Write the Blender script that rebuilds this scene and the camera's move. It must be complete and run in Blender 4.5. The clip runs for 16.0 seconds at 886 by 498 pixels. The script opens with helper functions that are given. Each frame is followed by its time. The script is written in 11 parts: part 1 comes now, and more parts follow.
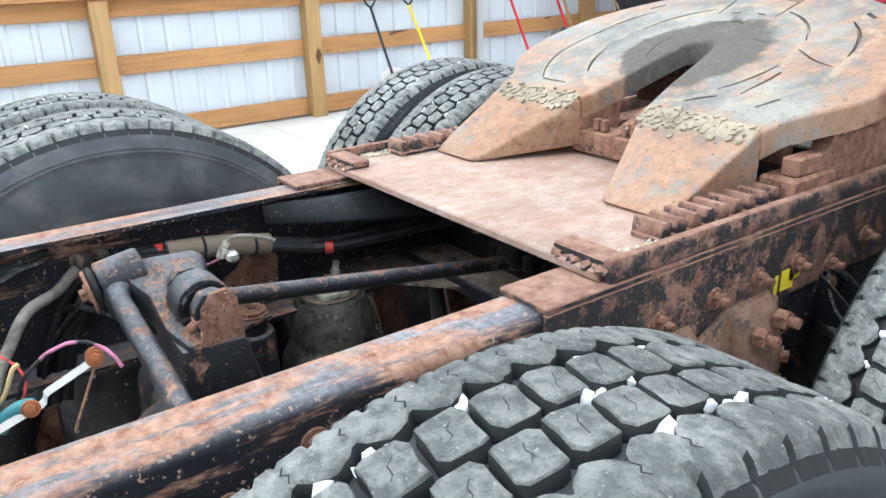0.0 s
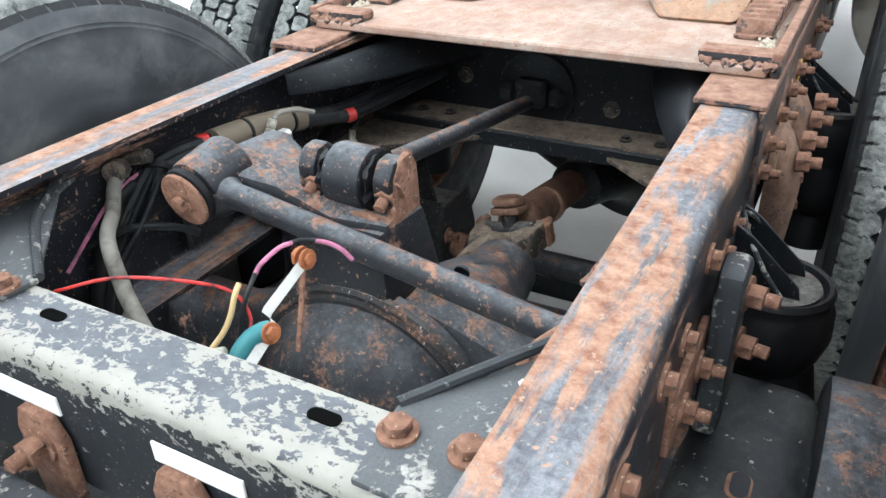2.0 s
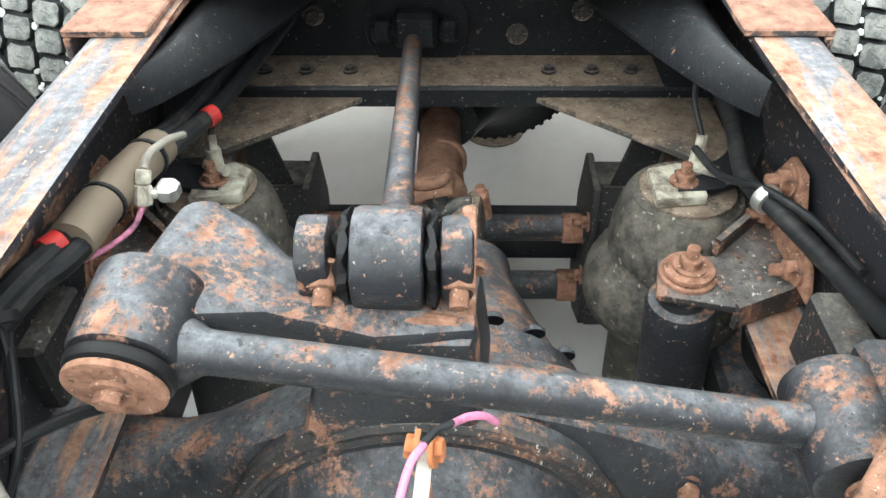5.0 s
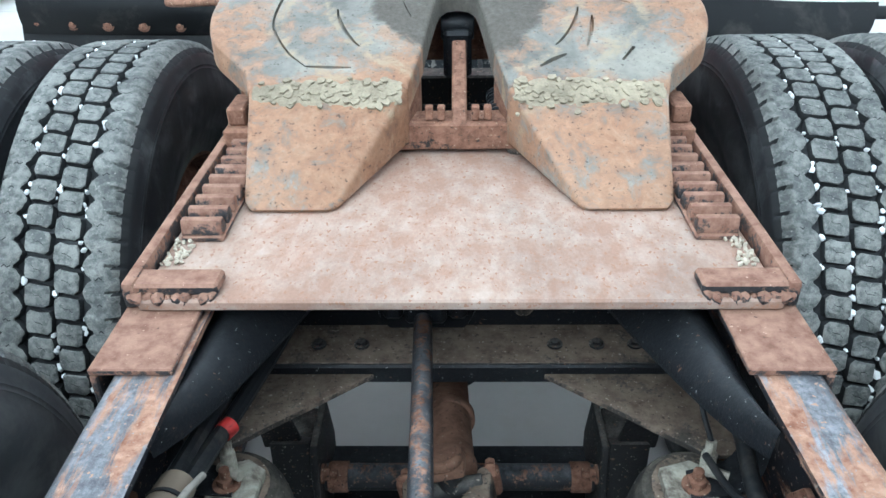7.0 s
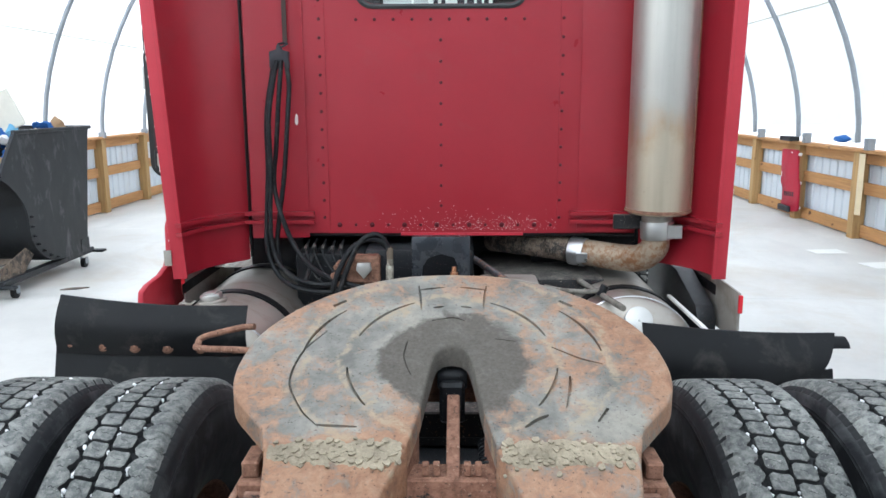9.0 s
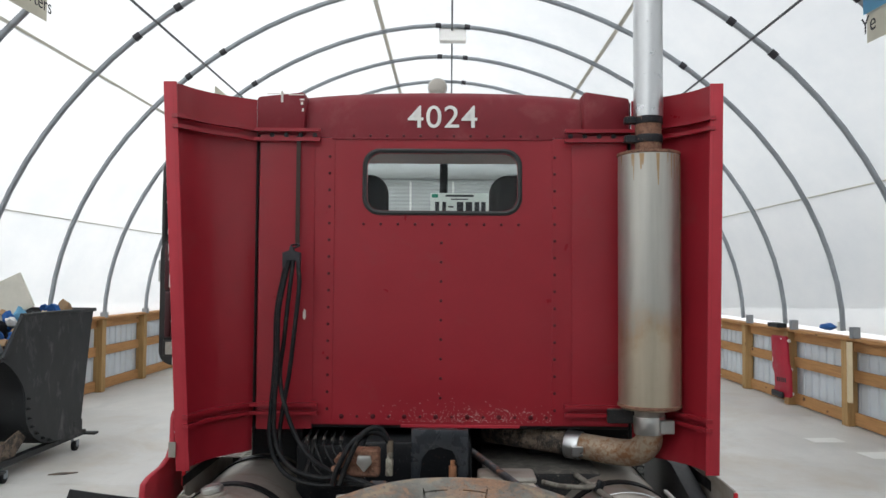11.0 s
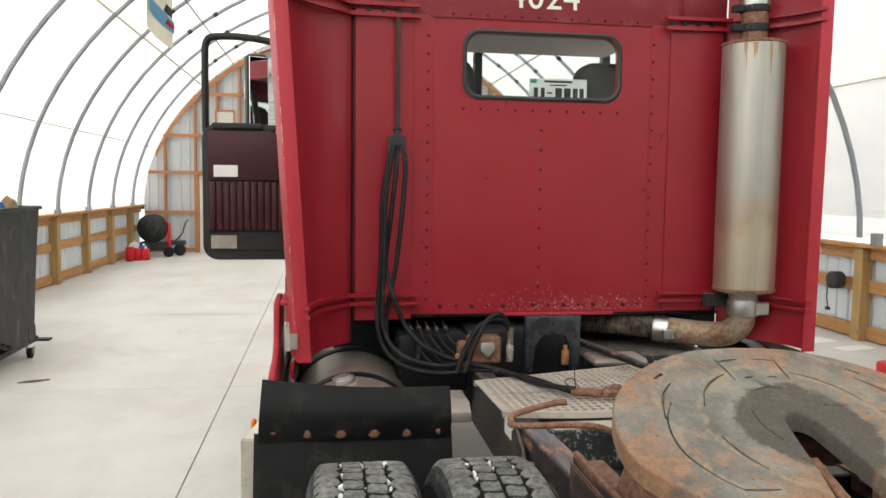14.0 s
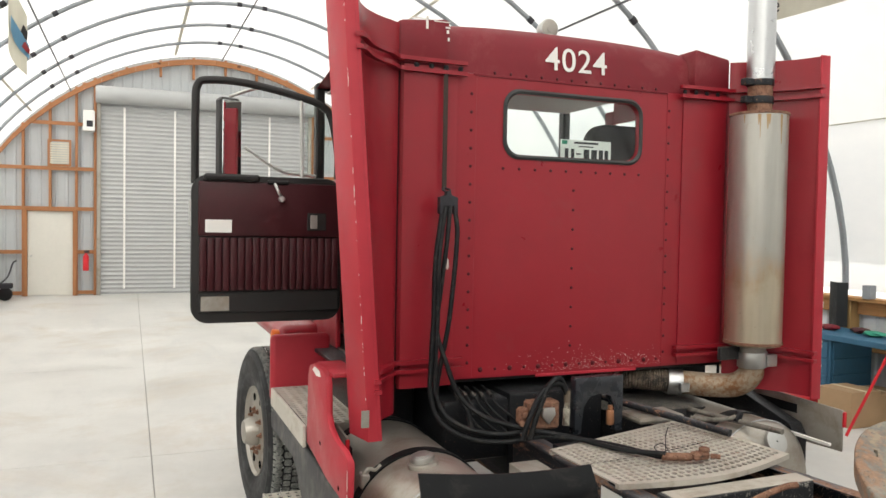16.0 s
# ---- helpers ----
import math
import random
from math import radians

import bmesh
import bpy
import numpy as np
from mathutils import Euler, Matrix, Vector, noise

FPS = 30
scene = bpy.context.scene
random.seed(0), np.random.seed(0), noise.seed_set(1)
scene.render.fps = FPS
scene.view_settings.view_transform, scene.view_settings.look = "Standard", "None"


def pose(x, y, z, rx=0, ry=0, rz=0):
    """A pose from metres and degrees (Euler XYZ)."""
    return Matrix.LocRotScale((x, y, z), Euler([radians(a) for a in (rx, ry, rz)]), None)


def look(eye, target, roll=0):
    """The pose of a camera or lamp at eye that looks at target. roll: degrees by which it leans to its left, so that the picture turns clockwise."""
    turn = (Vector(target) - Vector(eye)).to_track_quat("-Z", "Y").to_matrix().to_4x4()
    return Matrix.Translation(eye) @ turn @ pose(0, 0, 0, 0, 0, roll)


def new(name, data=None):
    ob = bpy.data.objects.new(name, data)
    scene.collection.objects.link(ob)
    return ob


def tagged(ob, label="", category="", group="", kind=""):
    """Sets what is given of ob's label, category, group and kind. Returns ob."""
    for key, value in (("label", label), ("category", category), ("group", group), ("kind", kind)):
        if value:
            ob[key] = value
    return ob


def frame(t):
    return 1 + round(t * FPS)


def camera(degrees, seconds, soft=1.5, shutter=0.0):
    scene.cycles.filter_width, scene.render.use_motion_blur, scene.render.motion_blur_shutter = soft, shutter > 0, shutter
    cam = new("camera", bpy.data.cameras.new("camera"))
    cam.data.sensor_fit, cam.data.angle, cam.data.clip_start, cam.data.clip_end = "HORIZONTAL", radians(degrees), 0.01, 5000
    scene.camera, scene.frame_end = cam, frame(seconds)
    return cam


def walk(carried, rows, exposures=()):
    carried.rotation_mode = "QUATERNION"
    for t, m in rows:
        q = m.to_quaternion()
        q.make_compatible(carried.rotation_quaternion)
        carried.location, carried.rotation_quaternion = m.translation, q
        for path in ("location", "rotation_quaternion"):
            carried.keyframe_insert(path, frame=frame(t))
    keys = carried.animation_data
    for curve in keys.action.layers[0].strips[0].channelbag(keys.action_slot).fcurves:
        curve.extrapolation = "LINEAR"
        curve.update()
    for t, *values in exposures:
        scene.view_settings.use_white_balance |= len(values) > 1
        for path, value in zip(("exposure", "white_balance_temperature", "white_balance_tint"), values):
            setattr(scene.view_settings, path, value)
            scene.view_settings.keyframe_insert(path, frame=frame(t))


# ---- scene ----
cam = camera(60.2, 16.0)
PATH = [
    (0, (1.138, -0.651, 1.491), (-0.395, 0.416, 0.774), -1.8),
    (0.5, (0.966, -0.842, 1.473), (-0.46, 0.356, 0.745), -1.8),
    (1, (0.826, -1.014, 1.451), (-0.474, 0.288, 0.667), -1.8),
    (1.5, (0.71, -1.118, 1.457), (-0.345, 0.306, 0.531), -2.0),
    (2, (0.537, -1.122, 1.418), (-0.301, 0.389, 0.411), -1.9),
    (2.5, (0.374, -1.12, 1.401), (-0.164, 0.475, 0.322), -1.5),
    (3, (0.227, -1.125, 1.396), (-0.144, 0.482, 0.265), -1.2),
    (5.5, (0.012, -0.756, 1.421), (-0.027, 0.761, 0.12), -1.0),
    (6, (-0.003, -0.716, 1.489), (-0.044, 0.813, 0.201), -1.1),
    (6.5, (0.006, -0.69, 1.569), (-0.035, 0.926, 0.39), -1.0),
    (7, (0.0, -0.706, 1.621), (-0.04, 1.014, 0.601), -0.9),
    (7.5, (-0.002, -0.728, 1.682), (-0.045, 1.083, 0.834), -0.7),
    (8, (-0.002, -0.753, 1.748), (-0.04, 1.131, 1.077), -0.5),
    (8.5, (0.0, -0.777, 1.804), (-0.035, 1.154, 1.284), -0.3),
    (9, (0.009, -0.803, 1.849), (-0.025, 1.16, 1.468), -0.2),
    (9.5, (0.016, -0.842, 1.894), (-0.017, 1.139, 1.627), -0.1),
    (10, (0.013, -0.894, 1.936), (-0.017, 1.101, 1.809), 0.1),
    (12.5, (-0.377, -1.04, 1.95), (-0.332, 0.952, 2.127), 1.0),
    (13, (-0.633, -1.039, 1.896), (-0.536, 0.955, 2.003), 0.9),
    (13.5, (-0.895, -0.917, 1.822), (-0.746, 1.077, 1.794), 0.7),
    (14, (-1.162, -0.82, 1.841), (-0.858, 1.15, 1.679), 0.7),
    (14.5, (-1.453, -0.769, 1.867), (-1.02, 1.176, 1.696), 0.7),
    (15, (-1.728, -0.701, 1.916), (-1.175, 1.213, 1.741), 0.8),
    (15.5, (-1.958, -0.547, 1.949), (-1.295, 1.335, 1.806), 0.9),
    (16, (-2.191, -0.406, 1.96), (-1.435, 1.444, 1.891), 1.0),
]
EXPOSURE = [(0.0, 0.15, 5750, 6), (1.5, 0.18, 5800, 5), (3.0, 0.47, 6050, 4), (5.5, 0.85, 6250, 2), (6.0, 0.62, 5850, -1), (6.5, 0.14, 5400, 0), (7.0, -0.07, 5350, 0), (8.0, -0.40, 5450, 2), (9.0, -0.54, 5750, 7), (10.0, -1.10, 6050, 8), (12.5, -1.68, 6450, 9), (13.5, -1.64, 6550, 9), (14.0, -1.0, 6950, 9), (16.0, -1.0, 6950, 9)]
walk(cam, [(t, look(eye, target, roll)) for t, eye, target, roll in PATH], EXPOSURE)

# ---- world and light ----
world = bpy.data.worlds.new("sky")
scene.world = world
world.use_nodes = True
_nt = world.node_tree
_sky = _nt.nodes.new("ShaderNodeTexSky")
_sky.sky_type = "NISHITA"
_sky.sun_disc = False
_sky.sun_elevation = radians(40)
_sky.sun_rotation = radians(200)
_sky.dust_density = 6.0
_sky.air_density = 1.0
_hsv = _nt.nodes.new("ShaderNodeHueSaturation")
_hsv.inputs["Saturation"].default_value = 0.12
_hsv.inputs["Value"].default_value = 1.0
_nt.links.new(_sky.outputs[0], _hsv.inputs["Color"])
_nt.links.new(_hsv.outputs[0], _nt.nodes["Background"].inputs["Color"])
_nt.nodes["Background"].inputs["Strength"].default_value = 0.64
SUN = bpy.data.lights.new("sun", "SUN")
SUN.energy = 0.5
SUN.angle = radians(60)
SUN.color = (0.96, 0.985, 1.0)
_s = new("sun", SUN)
_s.matrix_world = look((0, 0, 30), (2, 14, 0))


# ---- materials ----
def nodes(name, rough=0.6, metal=0.0, spec=0.3):
    m = bpy.data.materials.new(name)
    m.use_nodes = True
    nt = m.node_tree
    b = nt.nodes["Principled BSDF"]
    b.inputs["Roughness"].default_value = rough
    b.inputs["Metallic"].default_value = metal
    b.inputs["Specular IOR Level"].default_value = spec
    return m, nt, b


def coords(nt, stretch=(1, 1, 1), kind="Object"):
    tc = nt.nodes.new("ShaderNodeTexCoord")
    mp = nt.nodes.new("ShaderNodeMapping")
    mp.inputs["Scale"].default_value = stretch
    nt.links.new(tc.outputs[kind], mp.inputs["Vector"])
    return mp.outputs[0]


def noise_tex(nt, vec, scale, detail=5.0, rough=0.6, distort=0.0):
    n = nt.nodes.new("ShaderNodeTexNoise")
    n.inputs["Scale"].default_value = scale
    n.inputs["Detail"].default_value = detail
    n.inputs["Roughness"].default_value = rough
    n.inputs["Distortion"].default_value = distort
    nt.links.new(vec, n.inputs["Vector"])
    return n.outputs["Fac"]


def ramp(nt, fac, *stops):
    r = nt.nodes.new("ShaderNodeValToRGB")
    el = r.color_ramp.elements
    while len(el) > 1:
        el.remove(el[-1])
    el[0].position = stops[0][0]
    el[0].color = (*stops[0][1], 1) if not isinstance(stops[0][1], (int, float)) else (stops[0][1],) * 3 + (1,)
    for p, c in stops[1:]:
        e = el.new(p)
        e.color = (*c, 1) if not isinstance(c, (int, float)) else (c, c, c, 1)
    nt.links.new(fac, r.inputs[0])
    return r.outputs[0]


def mix(nt, fac, a, b):
    n = nt.nodes.new("ShaderNodeMix")
    n.data_type = "RGBA"
    for sock, v in ((n.inputs["Factor"], fac), (n.inputs["A"], a), (n.inputs["B"], b)):
        if isinstance(v, (int, float)):
            sock.default_value = v
        elif isinstance(v, tuple):
            sock.default_value = (*v, 1)
        else:
            nt.links.new(v, sock)
    return n.outputs["Result"]


def math_node(nt, op, a, b=None):
    n = nt.nodes.new("ShaderNodeMath")
    n.operation = op
    for i, v in enumerate((a, b)):
        if v is None:
            continue
        if isinstance(v, (int, float)):
            n.inputs[i].default_value = v
        else:
            nt.links.new(v, n.inputs[i])
    return n.outputs[0]


def bump(nt, b, height, strength=0.4, dist=0.004):
    n = nt.nodes.new("ShaderNodeBump")
    n.inputs["Strength"].default_value = strength
    n.inputs["Distance"].default_value = dist
    nt.links.new(height, n.inputs["Height"])
    nt.links.new(n.outputs[0], b.inputs["Normal"])


def patchy(name, under, over, cut, scale=14.0, soft=0.05, rough=(0.75, 0.5), vary=0.35, metal=0.0, speck=None, speck_cut=0.68,
           stretch=(1, 1, 1), relief=0.35, speck_scale=70.0):
    """A coat of one colour worn through to another, in patches, with grime at a larger scale and specks."""
    m, nt, b = nodes(name, rough[0], metal)
    v = coords(nt, stretch)
    n1 = noise_tex(nt, v, scale, 8, 0.65, 0.3)
    n2 = noise_tex(nt, v, scale * 0.22, 4, 0.6)
    both = math_node(nt, "ADD", math_node(nt, "MULTIPLY", n1, 0.65), math_node(nt, "MULTIPLY", n2, 0.35))
    mask = ramp(nt, both, (cut - soft, 0.0), (cut + soft, 1.0))
    fine = noise_tex(nt, v, scale * 6, 5, 0.7)
    ca = mix(nt, fine, tuple(c * (1 - vary) for c in under), tuple(min(1, c * (1 + vary)) for c in under))
    cb = mix(nt, fine, tuple(c * (1 - vary) for c in over), tuple(min(1, c * (1 + vary)) for c in over))
    col = mix(nt, mask, ca, cb)
    grime = ramp(nt, noise_tex(nt, v, 3.1, 6, 0.6), (0.35, 0.62), (0.62, 1.0))
    g = nt.nodes.new("ShaderNodeMix")
    g.data_type, g.blend_type = "RGBA", "MULTIPLY"
    g.inputs["Factor"].default_value = 1.0
    nt.links.new(col, g.inputs["A"])
    nt.links.new(grime, g.inputs["B"])
    col = g.outputs["Result"]
    if speck:
        s = ramp(nt, noise_tex(nt, v, speck_scale, 3, 0.5), (speck_cut, 0.0), (speck_cut + 0.03, 1.0))
        col = mix(nt, s, col, speck)
    nt.links.new(col, b.inputs["Base Color"])
    nt.links.new(mix(nt, mask, (rough[0],) * 3, (rough[1],) * 3), b.inputs["Roughness"])
    h = math_node(nt, "ADD", math_node(nt, "MULTIPLY", mask, 0.6), math_node(nt, "MULTIPLY", fine, 0.5))
    bump(nt, b, h, relief, 0.003)
    return m


def worn(name, paint, rust_dark, rust_light, cut, scale=30.0, top=0.0, grain=0.26, dust=(0.2, 0.21, 0.23), dust_amt=0.7, stretch=(1, 1, 1), speck=(0.42, 0.36, 0.30), speck_cut=0.66, gloss=0.38, relief=0.5, pit=0.06):
    """Old chassis steel: glossy dark paint, road dust where it lies flat, ragged rust worn through it and fine chips."""
    m, nt, b = nodes(name, gloss, 0.0, 0.22)
    raw = coords(nt)
    v = coords(nt, stretch) if stretch != (1, 1, 1) else raw
    geo = nt.nodes.new("ShaderNodeNewGeometry")
    sep = nt.nodes.new("ShaderNodeSeparateXYZ")
    nt.links.new(geo.outputs["Normal"], sep.inputs[0])
    up = math_node(nt, "MAXIMUM", sep.outputs[2], 0.0)
    big = noise_tex(nt, v, scale * 0.3, 4, 0.6)
    mid = noise_tex(nt, v, scale, 10, 0.72, 0.25)
    fine = noise_tex(nt, raw, 210, 4, 0.65)
    f = math_node(nt, "ADD", math_node(nt, "MULTIPLY", mid, 0.78 - grain), math_node(nt, "MULTIPLY", big, 0.22))
    f = math_node(nt, "ADD", f, math_node(nt, "MULTIPLY", noise_tex(nt, v, 150, 6, 0.75), grain))
    f = math_node(nt, "ADD", f, math_node(nt, "MULTIPLY", up, top))
    mask = ramp(nt, f, (cut - 0.016, 0.0), (cut + 0.030, 1.0))
    coat = mix(nt, fine, tuple(c * 0.55 for c in paint), tuple(c * 1.6 for c in paint))
    film = math_node(nt, "MULTIPLY", ramp(nt, noise_tex(nt, v, scale * 0.8, 8, 0.7), (0.36, 0.25), (0.62, 1.0)), math_node(nt, "MULTIPLY", math_node(nt, "POWER", up, 2.6), dust_amt))
    film = math_node(nt, "MULTIPLY", film, ramp(nt, noise_tex(nt, raw, 75, 7, 0.78), (0.36, 0.30), (0.62, 1.0)))
    coat = mix(nt, film, coat, dust)
    rr = ramp(nt, noise_tex(nt, raw, scale * 1.9, 7, 0.7), (0.34, rust_dark), (0.62, rust_light))
    rr = mix(nt, math_node(nt, "MULTIPLY", fine, 0.5), rr, rust_dark)
    col = mix(nt, mask, coat, rr)
    sp = ramp(nt, noise_tex(nt, raw, 150, 3, 0.6), (speck_cut, 0.0), (speck_cut + 0.025, 1.0))
    col = mix(nt, sp, col, speck)
    sp2 = ramp(nt, noise_tex(nt, raw, 95, 3, 0.6), (speck_cut - 0.01, 0.0), (speck_cut + 0.02, 1.0))
    col = mix(nt, sp2, col, tuple(c * 0.75 for c in rust_light))
    dk = ramp(nt, noise_tex(nt, raw, 120, 4, 0.65), (0.33 + pit * 0.3, 1.0), (0.37 + pit * 0.3, 0.0))
    col = mix(nt, math_node(nt, "MULTIPLY", dk, 0.75), col, (0.03, 0.025, 0.022))
    nt.links.new(col, b.inputs["Base Color"])
    ro = mix(nt, math_node(nt, "MAXIMUM", mask, film), (gloss,) * 3, (0.85,) * 3)
    nt.links.new(ro, b.inputs["Roughness"])
    h = math_node(nt, "ADD", math_node(nt, "MULTIPLY", mask, -0.3), math_node(nt, "ADD", fine, math_node(nt, "MULTIPLY", mid, 0.2)))
    bump(nt, b, h, relief, 0.0022)
    return m


def plain(name, colour, rough=0.6, metal=0.0, vary=0.2, scale=12.0, relief=0.12, stretch=(1, 1, 1), dirt=None, dirt_cut=0.58, dirt_scale=4.0, spec=0.28, per_object=0.0):
    m, nt, b = nodes(name, rough, metal, spec)
    v = coords(nt, stretch)
    n = noise_tex(nt, v, scale, 8, 0.65)
    n2 = noise_tex(nt, v, scale * 0.13, 3, 0.5)
    f = math_node(nt, "ADD", math_node(nt, "MULTIPLY", n, 0.5), math_node(nt, "MULTIPLY", n2, 0.5))
    col = ramp(nt, f, (0.3, tuple(c * (1 - vary) for c in colour)), (0.7, tuple(min(1, c * (1 + vary)) for c in colour)))
    if dirt:
        d = ramp(nt, noise_tex(nt, v, dirt_scale, 7, 0.68, 0.4), (dirt_cut - 0.08, 0.0), (dirt_cut + 0.1, 1.0))
        col = mix(nt, d, col, dirt)
    if per_object:
        oi = nt.nodes.new("ShaderNodeObjectInfo")
        r = ramp(nt, oi.outputs["Random"], (0.0, 1 - per_object), (1.0, 1 + per_object))
        g = nt.nodes.new("ShaderNodeMix")
        g.data_type, g.blend_type = "RGBA", "MULTIPLY"
        g.inputs["Factor"].default_value = 1.0
        nt.links.new(col, g.inputs["A"])
        nt.links.new(r, g.inputs["B"])
        col = g.outputs["Result"]
    nt.links.new(col, b.inputs["Base Color"])
    rr = ramp(nt, n, (0.3, max(0.02, rough - 0.1)), (0.7, min(1, rough + 0.1)))
    nt.links.new(rr, b.inputs["Roughness"])
    if relief:
        bump(nt, b, n, relief, 0.003)
    return m


def lumber(name, axis, colour=(0.42, 0.22, 0.09)):
    st = [14.0, 14.0, 14.0]
    st["xyz".index(axis)] = 0.9
    m, nt, b = nodes(name, 0.75)
    v = coords(nt, tuple(st))
    n = noise_tex(nt, v, 2.2, 6, 0.6, 0.6)
    big = noise_tex(nt, coords(nt), 1.3, 3, 0.5)
    oi = nt.nodes.new("ShaderNodeObjectInfo")
    col = ramp(nt, n, (0.3, tuple(c * 0.62 for c in colour)), (0.52, colour), (0.75, tuple(c * 1.25 for c in colour)))
    col = mix(nt, math_node(nt, "MULTIPLY", big, 0.55), col, (colour[0] * 1.05, colour[1] * 1.2, colour[2] * 1.35))
    col = mix(nt, math_node(nt, "MULTIPLY", oi.outputs["Random"], 0.35), col, (colour[0] * 0.8, colour[1] * 0.85, colour[2] * 0.75))
    kn = ramp(nt, noise_tex(nt, coords(nt, tuple(3 if q > 1 else 1.5 for q in st)), 2.4, 1, 0.3), (0.74, 0.0), (0.79, 1.0))
    col = mix(nt, kn, col, (0.09, 0.04, 0.02))
    nt.links.new(col, b.inputs["Base Color"])
    bump(nt, b, n, 0.25, 0.003)
    return m


RUST = (0.30, 0.115, 0.055)
ORANGE = (0.40, 0.165, 0.075)
BLACK = (0.022, 0.024, 0.028)
MAT = {}
MAT["rail"] = worn("worn_black_rail_paint", (0.016, 0.017, 0.021), (0.17, 0.075, 0.045), (0.45, 0.285, 0.20), 0.562, 22, top=0.05, grain=0.12, dust=(0.27, 0.275, 0.295), dust_amt=1.15, stretch=(1, 0.16, 1), relief=0.10, pit=-0.3, speck=(0.25, 0.225, 0.205), speck_cut=0.655)
MAT["black_rust"] = worn("black_paint_with_rust_spots", (0.016, 0.017, 0.02), (0.13, 0.064, 0.042), (0.36, 0.205, 0.14), 0.572, 26, top=0.05, grain=0.25, dust=(0.20, 0.21, 0.225), dust_amt=0.9, speck=(0.22, 0.19, 0.165), speck_cut=0.68)
MAT["rusty"] = worn("rust_with_remains_of_paint", (0.02, 0.019, 0.019), (0.12, 0.058, 0.038), (0.325, 0.178, 0.12), 0.415, 24, top=0.03, dust=(0.30, 0.20, 0.145), dust_amt=0.5, speck=(0.40, 0.29, 0.21))
MAT["orange_rust"] = worn("fresh_orange_rust", (0.03, 0.03, 0.032), (0.15, 0.075, 0.052), (0.33, 0.20, 0.145), 0.515, 20, top=0.20, dust=(0.28, 0.205, 0.17), dust_amt=0.6, speck=(0.42, 0.28, 0.21), speck_cut=0.69, relief=0.3, pit=-0.12)
MAT["bracket"] = worn("dusty_rusted_bracket_steel", (0.02, 0.02, 0.021), (0.12, 0.06, 0.04), (0.33, 0.18, 0.12), 0.505, 22, top=-0.02, dust=(0.22, 0.205, 0.19), dust_amt=0.75, speck=(0.42, 0.40, 0.37), speck_cut=0.655)
MAT["shaft_rust"] = worn("brown_drive_shaft_rust", (0.035, 0.028, 0.024), (0.115, 0.062, 0.042), (0.235, 0.135, 0.09), 0.40, 18, dust=(0.22, 0.17, 0.13), dust_amt=0.55, speck_cut=0.70, gloss=0.7)
MAT["cast"] = worn("rust_brown_casting", (0.05, 0.045, 0.043), (0.13, 0.075, 0.052), (0.27, 0.165, 0.115), 0.43, 14, dust=(0.25, 0.19, 0.15), dust_amt=0.6, speck_cut=0.70, gloss=0.65)
MAT["deck"] = patchy("dusty_rust_red_deck_plate", (0.32, 0.20, 0.147), (0.41, 0.32, 0.265), 0.52, 34, 0.10, (0.75, 0.85), vary=0.26, stretch=(1, 0.6, 1), speck=(0.27, 0.15, 0.10), speck_cut=0.62, relief=0.25, speck_scale=150.0)
MAT["black"] = worn("black_chassis_paint", (0.010, 0.011, 0.013), (0.06, 0.035, 0.026), (0.20, 0.11, 0.075), 0.66, 24, dust=(0.10, 0.105, 0.11), dust_amt=0.35, speck=(0.34, 0.34, 0.33), speck_cut=0.69, gloss=0.3)
MAT["black_dusty"] = worn("dust_coated_black_paint", (0.018, 0.018, 0.019), (0.07, 0.045, 0.034), (0.19, 0.115, 0.08), 0.62, 22, dust=(0.22, 0.205, 0.18), dust_amt=0.9, speck=(0.30, 0.26, 0.22), gloss=0.55)
MAT["tan_dust"] = worn("tan_road_dust_on_steel", (0.045, 0.04, 0.036), (0.11, 0.08, 0.06), (0.27, 0.215, 0.165), 0.50, 16, top=0.05, dust=(0.185, 0.16, 0.13), dust_amt=0.8, gloss=0.7)
